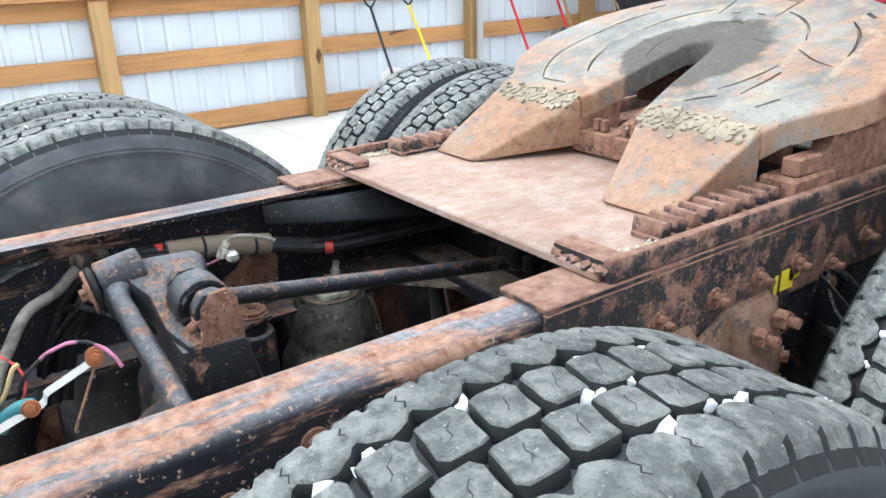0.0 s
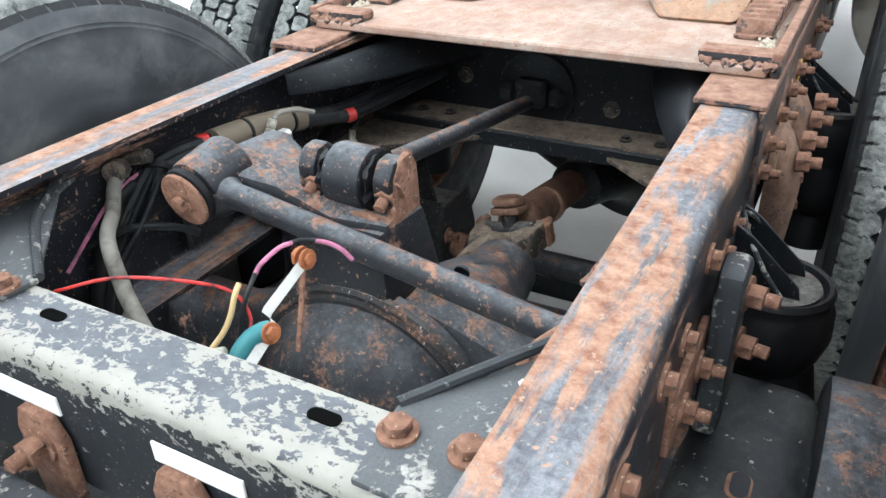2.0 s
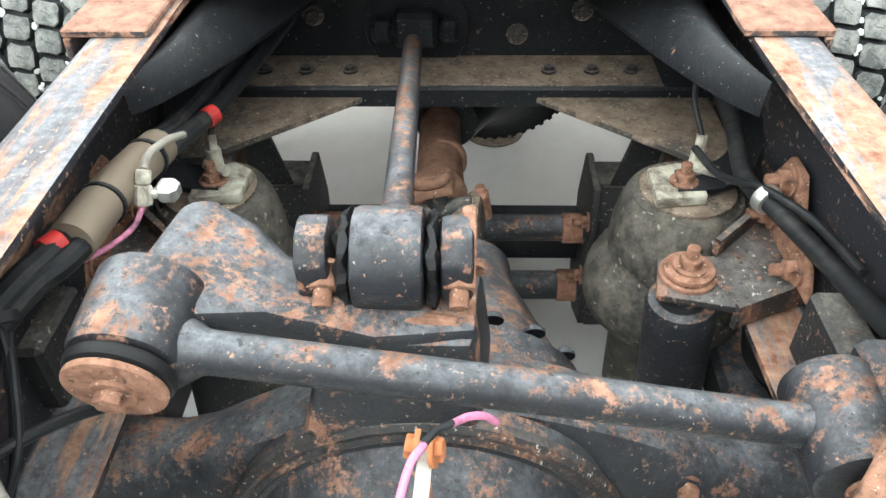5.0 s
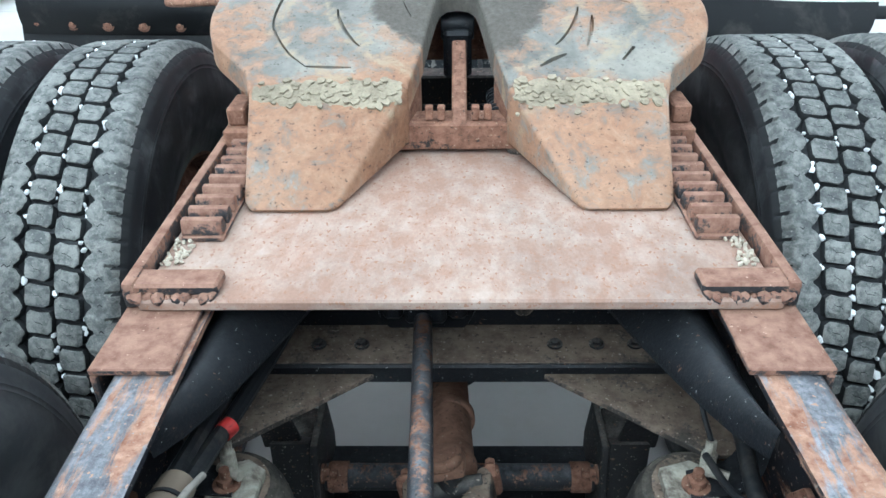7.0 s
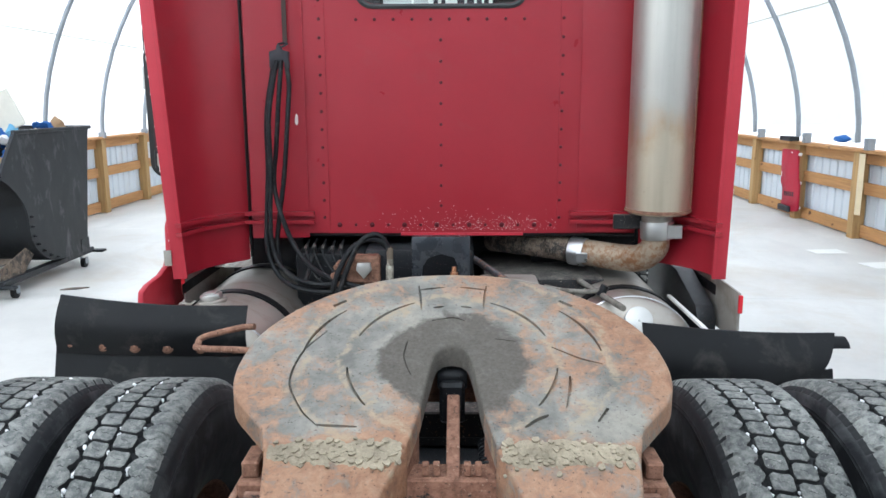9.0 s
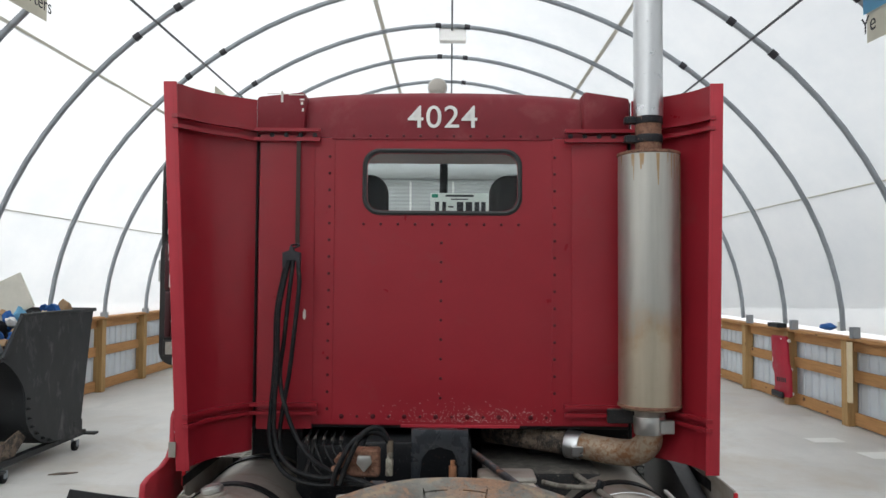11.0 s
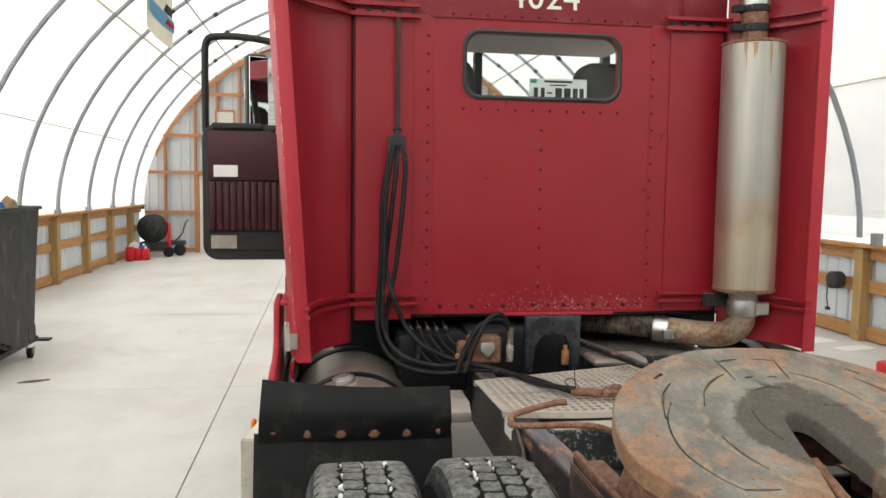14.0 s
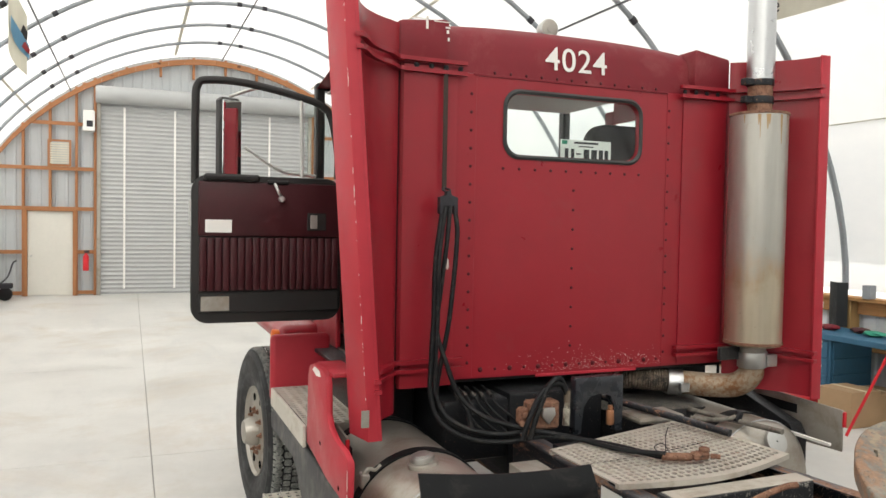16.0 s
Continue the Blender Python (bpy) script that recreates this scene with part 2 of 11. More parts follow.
def peeled_paint():
    """Cream paint worn through to dusty black: whole along the bent rear edge, flaked over the top, gone from the face."""
    m, nt, b = nodes("cream_paint_flaking_off_black", 0.6)
    v = coords(nt)
    sep = nt.nodes.new("ShaderNodeSeparateXYZ")
    nt.links.new(v, sep.inputs[0])
    geo = nt.nodes.new("ShaderNodeNewGeometry")
    nrm = nt.nodes.new("ShaderNodeSeparateXYZ")
    nt.links.new(geo.outputs["Normal"], nrm.inputs[0])
    n = math_node(nt, "ADD", math_node(nt, "MULTIPLY", noise_tex(nt, coords(nt, (0.75, 1, 1)), 105, 7, 0.66, 0.3), 0.78), math_node(nt, "MULTIPLY", noise_tex(nt, v, 16, 4, 0.6), 0.22))
    down = math_node(nt, "SUBTRACT", ramp(nt, sep.outputs[2], (0.915, 0.0), (0.957, 0.21)), 0.10)
    edge = ramp(nt, math_node(nt, "ADD", sep.outputs[1], 1.0), (0.214, 0.10), (0.236, 0.0))
    back = ramp(nt, math_node(nt, "ADD", sep.outputs[1], 1.0), (0.274, 0.0), (0.288, 0.09))
    f = math_node(nt, "ADD", n, math_node(nt, "ADD", math_node(nt, "MINIMUM", down, edge), back))
    mask = ramp(nt, f, (0.526, 0.0), (0.540, 1.0))
    fine = noise_tex(nt, v, 220, 4, 0.65)
    up = math_node(nt, "MAXIMUM", nrm.outputs[2], 0.0)
    coat = mix(nt, fine, (0.010, 0.011, 0.013), (0.026, 0.028, 0.032))
    coat = mix(nt, math_node(nt, "MULTIPLY", math_node(nt, "POWER", up, 2.0), ramp(nt, noise_tex(nt, v, 40, 6, 0.7), (0.3, 0.55), (0.7, 0.95))), coat, (0.125, 0.132, 0.148))
    cream = mix(nt, noise_tex(nt, v, 22, 6, 0.65), (0.24, 0.227, 0.196), (0.35, 0.335, 0.298))
    col = mix(nt, mask, coat, cream)
    chips = ramp(nt, noise_tex(nt, v, 160, 3, 0.6), (0.67, 0.0), (0.69, 0.8))
    col = mix(nt, chips, col, (0.13, 0.12, 0.11))
    nt.links.new(col, b.inputs["Base Color"])
    bump(nt, b, math_node(nt, "ADD", math_node(nt, "MULTIPLY", mask, 0.7), math_node(nt, "MULTIPLY", fine, 0.3)), 0.6, 0.002)
    return m


MAT["peeled"] = peeled_paint()
MAT["peeled_less"] = patchy("black_paint_with_white_flakes", (0.045, 0.048, 0.053), (0.40, 0.385, 0.345), 0.560, 85, 0.012, (0.4, 0.7), vary=0.3, relief=0.6)
MAT["gusset_dust"] = patchy("dusty_grey_paint_with_white_flakes", (0.105, 0.11, 0.115), (0.42, 0.405, 0.37), 0.565, 60, 0.02, (0.6, 0.75), vary=0.45, relief=0.6)
MAT["rubber"] = plain("black_rubber", (0.009, 0.009, 0.010), 0.5, spec=0.2, vary=0.4, relief=0.15)
MAT["spring_rubber"] = patchy("dust_caked_rubber", (0.030, 0.028, 0.026), (0.135, 0.122, 0.10), 0.50, 38, 0.09, (0.7, 0.9), vary=0.5, speck=(0.26, 0.24, 0.20), speck_cut=0.66, relief=0.7)
MAT["seat_dust"] = patchy("dust_speckled_black_paint", (0.020, 0.021, 0.023), (0.075, 0.073, 0.068), 0.54, 30, 0.10, (0.45, 0.8), vary=0.4, speck=(0.32, 0.31, 0.29), speck_cut=0.68, relief=0.3)
MAT["grey_seal"] = plain("weathered_grey_rubber_seal", (0.045, 0.05, 0.05), 0.6, vary=0.3, relief=0.1)
MAT["flap"] = plain("black_mud_flap_rubber", (0.0075, 0.008, 0.009), 0.48, spec=0.17, vary=0.4, relief=0.12, dirt=(0.035, 0.033, 0.03), dirt_cut=0.62, dirt_scale=7)
MAT["rivet"] = plain("dark_red_rivet", (0.075, 0.006, 0.010), 0.45, vary=0.3)
MAT["headliner"] = plain("pale_grey_headliner", (0.55, 0.55, 0.53), 0.9, vary=0.08)
MAT["purlin"] = plain("dark_purlin_pipe", (0.09, 0.095, 0.10), 0.5, metal=0.3, vary=0.2)
MAT["sidewall"] = plain("dusty_tyre_sidewall", (0.020, 0.021, 0.023), 0.55, spec=0.2, vary=0.5, scale=14, relief=0.2, dirt=(0.075, 0.078, 0.080), dirt_cut=0.58, dirt_scale=7.0)
# paler copy of the sidewall, used on the rear tyres
MAT["sidewall_pale"] = plain("pale_tyre_sidewall", (0.062, 0.066, 0.072), 0.6, spec=0.25, vary=0.5, scale=14, relief=0.2, dirt=(0.12, 0.123, 0.125), dirt_cut=0.55, dirt_scale=7.0)
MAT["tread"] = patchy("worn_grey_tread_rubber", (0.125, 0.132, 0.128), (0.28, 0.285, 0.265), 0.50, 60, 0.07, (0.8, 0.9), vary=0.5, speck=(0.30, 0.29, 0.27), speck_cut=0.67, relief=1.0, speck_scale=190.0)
# darker rubber for groove walls and notches, deepening the shade between blocks
MAT["groove"] = plain("shaded_tread_groove", (0.024, 0.025, 0.026), 0.8, vary=0.4, relief=0.3)
MAT["pebble"] = plain("white_pebble", (0.72, 0.73, 0.73), 0.7, vary=0.2)
MAT["outside"] = plain("bright_unseen_ground", (0.80, 0.80, 0.79), 0.9, vary=0.15)
MAT["gravel"] = plain("pale_gravel", (0.45, 0.40, 0.32), 0.9, vary=0.35)
MAT["fifth"] = None
MAT["red"] = plain("faded_red_cab_paint", (0.275, 0.012, 0.022), 0.36, spec=0.45, vary=0.12, scale=5, relief=0.03, dirt=(0.25, 0.03, 0.036), dirt_cut=0.66, dirt_scale=2.0)
MAT["red_edge"] = plain("sun_faded_red_edge", (0.40, 0.03, 0.045), 0.45, vary=0.12, scale=8, relief=0.05)
MAT["red_dark"] = plain("dark_red_roof_paint", (0.17, 0.012, 0.02), 0.5, vary=0.18, scale=4, relief=0.05, dirt=(0.21, 0.04, 0.045), dirt_cut=0.6)
MAT["chip"] = plain("bare_primer_chip", (0.7, 0.66, 0.62), 0.7, vary=0.1)
MAT["white"] = plain("white_lettering", (0.78, 0.77, 0.74), 0.5, vary=0.05, relief=0)
MAT["alu"] = plain("brushed_aluminium", (0.40, 0.375, 0.335), 0.46, metal=0.8, vary=0.12, scale=6, relief=0.06, dirt=(0.30, 0.26, 0.21), dirt_cut=0.58)
MAT["walk_alu"] = plain("scuffed_pale_aluminium", (0.56, 0.53, 0.47), 0.5, metal=0.35, vary=0.12, scale=20, relief=0.08, dirt=(0.40, 0.35, 0.28), dirt_cut=0.60, dirt_scale=9)
MAT["grey_plastic"] = plain("scuffed_grey_plastic", (0.055, 0.056, 0.058), 0.55, vary=0.3, relief=0.1, dirt=(0.13, 0.125, 0.115), dirt_cut=0.56, dirt_scale=5)
MAT["alu_dull"] = plain("dull_aluminium", (0.36, 0.34, 0.305), 0.6, metal=0.5, vary=0.15, relief=0.08, dirt=(0.25, 0.22, 0.18), dirt_cut=0.56)


def muffler_steel():
    """Dull silver shell, browned by heat over its lower half, with faint upright streaks."""
    m, nt, b = nodes("heat_stained_muffler_steel", 0.42, 0.75)
    v = coords(nt)
    sep = nt.nodes.new("ShaderNodeSeparateXYZ")
    nt.links.new(v, sep.inputs[0])
    streak = noise_tex(nt, coords(nt, (1, 1, 0.06)), 30, 5, 0.6)
    cloud = noise_tex(nt, v, 5, 5, 0.6)
    base = mix(nt, streak, (0.33, 0.33, 0.305), (0.50, 0.495, 0.46))
    z = math_node(nt, "ADD", sep.outputs[2], math_node(nt, "MULTIPLY", math_node(nt, "SUBTRACT", cloud, 0.5), 0.5))
    heat_ = ramp(nt, math_node(nt, "SUBTRACT", z, 1.0), (0.66, 0.85), (0.82, 0.12))
    col = mix(nt, heat_, base, mix(nt, streak, (0.44, 0.37, 0.26), (0.58, 0.51, 0.385)))
    band = math_node(nt, "MULTIPLY", ramp(nt, math_node(nt, "SUBTRACT", z, 1.0), (0.62, 0.0), (0.70, 0.75), (0.78, 0.45), (0.88, 0.0)), ramp(nt, streak, (0.35, 0.3), (0.65, 0.9)))
    col = mix(nt, band, col, (0.37, 0.235, 0.12))
    col = mix(nt, ramp(nt, noise_tex(nt, v, 26, 6, 0.7), (0.62, 0.0), (0.72, 0.5)), col, (0.33, 0.25, 0.17))
    nt.links.new(col, b.inputs["Base Color"])
    nt.links.new(ramp(nt, cloud, (0.3, 0.34), (0.7, 0.52)), b.inputs["Roughness"])
    return m


MAT["chrome"] = plain("chromed_pipe", (0.54, 0.55, 0.555), 0.33, metal=1.0, vary=0.04, relief=0)
MAT["steel"] = plain("zinc_plated_steel", (0.5, 0.5, 0.48), 0.4, metal=0.9, vary=0.15)
MAT["brass"] = plain("pale_fitting", (0.42, 0.40, 0.33), 0.6, vary=0.3, dirt=(0.12, 0.10, 0.08), dirt_cut=0.5, dirt_scale=22)
MAT["hose"] = plain("black_rubber_hose", (0.012, 0.013, 0.0145), 0.5, spec=0.2, vary=0.4, relief=0.06, dirt=(0.045, 0.042, 0.038), dirt_cut=0.6, dirt_scale=18)
MAT["grey_hose"] = plain("dusty_grey_hose", (0.20, 0.185, 0.16), 0.8, vary=0.35, relief=0.2, dirt=(0.09, 0.08, 0.065), dirt_cut=0.55, dirt_scale=20)
MAT["sleeve"] = plain("tan_cable_sleeve", (0.145, 0.115, 0.085), 0.7, vary=0.3, relief=0.2)
MAT["wire_red"] = plain("red_wire", (0.48, 0.035, 0.03), 0.45, vary=0.3, dirt=(0.09, 0.02, 0.02), dirt_cut=0.55, dirt_scale=30)
MAT["wire_pink"] = plain("pink_wire", (0.50, 0.17, 0.28), 0.5, vary=0.25, dirt=(0.10, 0.05, 0.07), dirt_cut=0.56, dirt_scale=30)
MAT["wire_yellow"] = plain("yellowed_wire", (0.55, 0.40, 0.20), 0.5, vary=0.1)
MAT["pale_steel"] = plain("dusty_pale_strip", (0.48, 0.47, 0.44), 0.6, vary=0.2, relief=0.1, dirt=(0.25, 0.17, 0.11), dirt_cut=0.62, dirt_scale=60)
MAT["fresh_rust"] = plain("fresh_orange_bolt_rust", (0.36, 0.13, 0.055), 0.9, vary=0.5, scale=80, relief=0.6)
MAT["teal"] = plain("teal_plastic_connector", (0.05, 0.20, 0.215), 0.5, vary=0.12)
MAT["yellow"] = plain("yellow_paint_mark", (0.72, 0.58, 0.03), 0.6, vary=0.2)
MAT["galv"] = plain("galvanised_hoop_pipe", (0.27, 0.29, 0.31), 0.5, metal=0.5, vary=0.2)
MAT["strap"] = plain("dark_webbing", (0.05, 0.035, 0.03), 0.8)
MAT["concrete"] = None
MAT["sheet"] = plain("white_ribbed_sheet_metal", (0.57, 0.61, 0.65), 0.5, vary=0.06, scale=3, relief=0.03, dirt=(0.55, 0.57, 0.58), dirt_cut=0.6)
MAT["door"] = plain("white_painted_door", (0.62, 0.605, 0.55), 0.5, vary=0.05)
# darker copy of the wall sheet; the far end's dimmer light is in its colour
MAT["end_sheet_dimmed"] = plain("dimmed_ribbed_sheet", (0.43, 0.45, 0.46), 0.5, vary=0.08, scale=3, relief=0.03)
MAT["joint"] = plain("grey_joint_sealant", (0.33, 0.32, 0.30), 0.8, vary=0.2)
MAT["shutter"] = plain("white_roller_slats", (0.40, 0.41, 0.41), 0.5, vary=0.08, scale=3)
MAT["wood_z"] = lumber("pine_post", "z", (0.40, 0.24, 0.10))
MAT["wood_y"] = lumber("pine_board", "y", (0.43, 0.215, 0.085))
MAT["wood_x"] = lumber("pine_girt", "x", (0.36, 0.15, 0.065))
MAT["wood_s"] = lumber("pine_stud", "z", (0.36, 0.15, 0.065))
MAT["maroon"] = plain("maroon_vinyl", (0.048, 0.010, 0.013), 0.42, vary=0.35, scale=9, relief=0.1)
MAT["dark_trim"] = plain("black_door_trim", (0.017, 0.016, 0.016), 0.45, vary=0.3)
MAT["seat"] = plain("dark_grey_seat_cloth", (0.045, 0.04, 0.04), 0.9, vary=0.2)
MAT["bin"] = plain("scuffed_black_steel", (0.017, 0.019, 0.021), 0.5, vary=0.5, scale=6, relief=0.1, dirt=(0.10, 0.10, 0.10), dirt_cut=0.63, dirt_scale=5, stretch=(1, 1, 0.5))
MAT["paper"] = plain("white_paper", (0.75, 0.75, 0.72), 0.8, vary=0.05)
MAT["blue"] = plain("blue_bench_paint", (0.035, 0.12, 0.20), 0.5, vary=0.15)
MAT["cardboard"] = plain("cardboard", (0.36, 0.24, 0.14), 0.85, vary=0.1)
MAT["orange"] = plain("orange_plastic", (0.75, 0.16, 0.02), 0.4, vary=0.1)
MAT["black_gloss"] = plain("glossy_black_paint_with_specks", (0.022, 0.026, 0.032), 0.28, spec=0.6, vary=0.3, relief=0.1, dirt=(0.30, 0.31, 0.31), dirt_cut=0.70, dirt_scale=60)
MAT["crimson"] = plain("crimson_plastic", (0.36, 0.012, 0.035), 0.45, vary=0.12)
MAT["bright_red"] = plain("bright_red_paint", (0.55, 0.02, 0.03), 0.4, vary=0.1)
MAT["blue_rag"] = plain("blue_rag", (0.03, 0.12, 0.36), 0.8, vary=0.3)
MAT["green"] = plain("green_plastic", (0.03, 0.25, 0.16), 0.5)
# matte black for flat patches that paint the shade inside holes
MAT["hole_shade"] = plain("flat_hole_shade", (0.004, 0.004, 0.004), 1.0, spec=0.0)
MAT["ink"] = plain("black_ink", (0.03, 0.03, 0.035), 0.6)
MAT["sky_blue"] = plain("light_blue_print", (0.18, 0.42, 0.62), 0.7, vary=0.1)
MAT["cream"] = plain("cream_banner_vinyl", (0.62, 0.60, 0.52), 0.7, vary=0.1)
MAT["tan_print"] = plain("tan_print", (0.60, 0.50, 0.33), 0.7, vary=0.1)


def glass(name, tint=(0.9, 0.97, 0.95)):
    m, nt, b = nodes(name, 0.03)
    b.inputs["Transmission Weight"].default_value = 1.0
    b.inputs["IOR"].default_value = 1.3
    b.inputs["Base Color"].default_value = (*tint, 1)
    return m


MAT["glass"] = glass("window_glass")


def fabric():
    """Translucent white roof membrane: part of the daylight goes straight through, the rest is scattered."""
    m = bpy.data.materials.new("translucent_roof_membrane")
    m.use_nodes = True
    nt = m.node_tree
    nt.nodes.remove(nt.nodes["Principled BSDF"])
    out = nt.nodes["Material Output"]
    v = coords(nt)
    n = ramp(nt, noise_tex(nt, coords(nt, (1, 0.5, 1)), 1.4, 6, 0.65), (0.3, (0.84, 0.86, 0.87)), (0.7, (0.96, 0.96, 0.95)))
    tr = nt.nodes.new("ShaderNodeBsdfTransparent")
    tl = nt.nodes.new("ShaderNodeBsdfTranslucent")
    df = nt.nodes.new("ShaderNodeBsdfDiffuse")
    nt.links.new(n, tr.inputs[0])
    nt.links.new(n, tl.inputs[0])
    df.inputs[0].default_value = (0.82, 0.82, 0.81, 1)
    m1 = nt.nodes.new("ShaderNodeMixShader")
    m1.inputs[0].default_value = 0.22
    nt.links.new(tl.outputs[0], m1.inputs[1])
    nt.links.new(df.outputs[0], m1.inputs[2])
    m2 = nt.nodes.new("ShaderNodeMixShader")
    m2.inputs[0].default_value = 0.16
    nt.links.new(m1.outputs[0], m2.inputs[1])
    nt.links.new(tr.outputs[0], m2.inputs[2])
    nt.links.new(m2.outputs[0], out.inputs[0])
    return m


MAT["fabric"] = fabric()


def concrete():
    m, nt, b = nodes("pale_trowelled_concrete", 0.55)
    v = coords(nt)
    n = noise_tex(nt, v, 0.8, 8, 0.62)
    fine = noise_tex(nt, v, 22, 6, 0.6)
    col = ramp(nt, n, (0.3, (0.48, 0.47, 0.445)), (0.5, (0.59, 0.58, 0.55)), (0.7, (0.67, 0.66, 0.63)))
    col = mix(nt, math_node(nt, "MULTIPLY", fine, 0.3), col, (0.43, 0.42, 0.405))
    st = ramp(nt, noise_tex(nt, v, 0.45, 7, 0.7, 0.5), (0.52, 0.0), (0.72, 1.0))
    col = mix(nt, math_node(nt, "MULTIPLY", st, 0.55), col, (0.42, 0.335, 0.235))
    sm = ramp(nt, noise_tex(nt, coords(nt, (1, 0.35, 1)), 1.6, 8, 0.7, 0.4), (0.50, 0.0), (0.70, 1.0))
    col = mix(nt, math_node(nt, "MULTIPLY", sm, 0.35), col, (0.40, 0.405, 0.41))
    nt.links.new(col, b.inputs["Base Color"])
    nt.links.new(ramp(nt, n, (0.35, 0.35), (0.65, 0.6)), b.inputs["Roughness"])
    bump(nt, b, fine, 0.06, 0.002)
    return m


MAT["concrete"] = concrete()


def fifth_plate():
    """Steel top plate: grey bare steel, orange rust towards the rim and legs, dried dark grease round the throat."""
    m, nt, b = nodes("worn_coupling_plate_steel", 0.6, 0.25)
    v = coords(nt)
    n = noise_tex(nt, v, 7, 8, 0.62, 0.4)
    n2 = noise_tex(nt, v, 2.6, 4, 0.5)
    fine = noise_tex(nt, v, 60, 6, 0.7)
    pat = noise_tex(nt, v, 21, 10, 0.74, 0.5)
    grey = ramp(nt, n, (0.34, (0.13, 0.126, 0.112)), (0.5, (0.205, 0.198, 0.176)), (0.64, (0.28, 0.262, 0.222)))
    rust = ramp(nt, pat, (0.30, (0.13, 0.066, 0.042)), (0.46, (0.33, 0.170, 0.092)), (0.60, (0.39, 0.235, 0.145)), (0.72, (0.29, 0.255, 0.21)))
    rust = mix(nt, math_node(nt, "MULTIPLY", fine, 0.45), rust, (0.14, 0.075, 0.05))
    sep = nt.nodes.new("ShaderNodeSeparateXYZ")
    nt.links.new(v, sep.inputs[0])
    ax = math_node(nt, "ABSOLUTE", sep.outputs[0])
    leg = math_node(nt, "MULTIPLY", math_node(nt, "SUBTRACT", 0.64, sep.outputs[1]), 1.5)
    leg = math_node(nt, "MINIMUM", leg, 0.07)
    rim = math_node(nt, "MULTIPLY", math_node(nt, "SUBTRACT", ax, 0.33), 0.9)
    where = math_node(nt, "ADD", math_node(nt, "ADD", math_node(nt, "MULTIPLY", n2, 0.55), math_node(nt, "MULTIPLY", pat, 0.55)),
                      math_node(nt, "ADD", math_node(nt, "MAXIMUM", leg, 0.0), math_node(nt, "MAXIMUM", rim, 0.0)))
    col = mix(nt, ramp(nt, where, (0.52, 0.0), (0.61, 0.92)), grey, rust)
    pits = ramp(nt, noise_tex(nt, v, 130, 4, 0.65), (0.34, 0.7), (0.39, 0.0))
    col = mix(nt, pits, col, (0.05, 0.04, 0.033))
    mott = ramp(nt, noise_tex(nt, v, 48, 8, 0.75), (0.32, 0.80), (0.66, 1.12))
    mm = nt.nodes.new("ShaderNodeMix")
    mm.data_type, mm.blend_type = "RGBA", "MULTIPLY"
    mm.inputs["Factor"].default_value = 1.0
    nt.links.new(col, mm.inputs["A"])
    nt.links.new(mott, mm.inputs["B"])
    col = mm.outputs["Result"]
    # dried grease
    dx = math_node(nt, "MULTIPLY", sep.outputs[0], sep.outputs[0])
    dy = math_node(nt, "SUBTRACT", sep.outputs[1], 0.86)
    d2 = math_node(nt, "SQRT", math_node(nt, "ADD", dx, math_node(nt, "MULTIPLY", dy, dy)))
    d2 = math_node(nt, "ADD", d2, math_node(nt, "MULTIPLY", math_node(nt, "SUBTRACT", n, 0.5), 0.16))
    for r_, w_ in ((0.235, 0.016), (0.345, 0.014)):
        off_ = math_node(nt, "ABSOLUTE", math_node(nt, "SUBTRACT", d2, r_))
        band = math_node(nt, "MULTIPLY", ramp(nt, off_, (w_ * 0.4, 0.75), (w_, 0.0)), ramp(nt, pat, (0.42, 0.0), (0.56, 1.0)))
        col = mix(nt, band, col, (0.33, 0.27, 0.185))
    gm = math_node(nt, "MULTIPLY", ramp(nt, d2, (0.158, 1.0), (0.176, 0.0)), ramp(nt, pat, (0.32, 0.7), (0.5, 1.0)))
    grease = mix(nt, noise_tex(nt, v, 120, 6, 0.75), (0.040, 0.036, 0.031), (0.185, 0.167, 0.142))
    col = mix(nt, gm, col, grease)
    nt.links.new(col, b.inputs["Base Color"])
    nt.links.new(mix(nt, gm, (0.55,) * 3, (0.95,) * 3), b.inputs["Roughness"])
    h = math_node(nt, "ADD", math_node(nt, "MULTIPLY", fine, math_node(nt, "ADD", math_node(nt, "MULTIPLY", gm, 1.2), 0.25)), math_node(nt, "MULTIPLY", gm, 0.5))
    bump(nt, b, h, 0.6, 0.004)
    return m


MAT["fifth"] = fifth_plate()
MAT["crud"] = patchy("cracked_dry_grease", (0.42, 0.36, 0.26), (0.27, 0.23, 0.165), 0.5, 30, 0.1, (0.95, 0.95), relief=1.0)


# ---- building blocks for meshes ----
def part(name, bm, material, parent=None, label="", smooth=35):
    me = bpy.data.meshes.new(name)
    bmesh.ops.recalc_face_normals(bm, faces=bm.faces[:])
    bm.to_mesh(me)
    bm.free()
    return part_mesh(name, me, material, parent, label, smooth)


def part_mesh(name, me, material, parent=None, label="", smooth=35):
    if not me.materials:
        me.materials.append(material)
        if smooth:
            me.polygons.foreach_set("use_smooth", [True] * len(me.polygons))
            me.set_sharp_from_angle(angle=radians(smooth))
    ob = new(name, me)
    if len(me.materials) == 1 and me.materials[0] != material:
        ob.material_slots[0].link = "OBJECT"
        ob.material_slots[0].material = material
    if parent:
        ob.parent = parent
        ob.matrix_parent_inverse = parent.matrix_world.inverted()
    if label:
        tagged(ob, label)
    return ob


def thing(name, at, label, category, group="", kind=""):
    ob = new(name)
    ob.empty_display_size = 0.1
    ob.location = at
    ob.matrix_world = Matrix.Translation(at)
    return tagged(ob, label, category, group, kind)


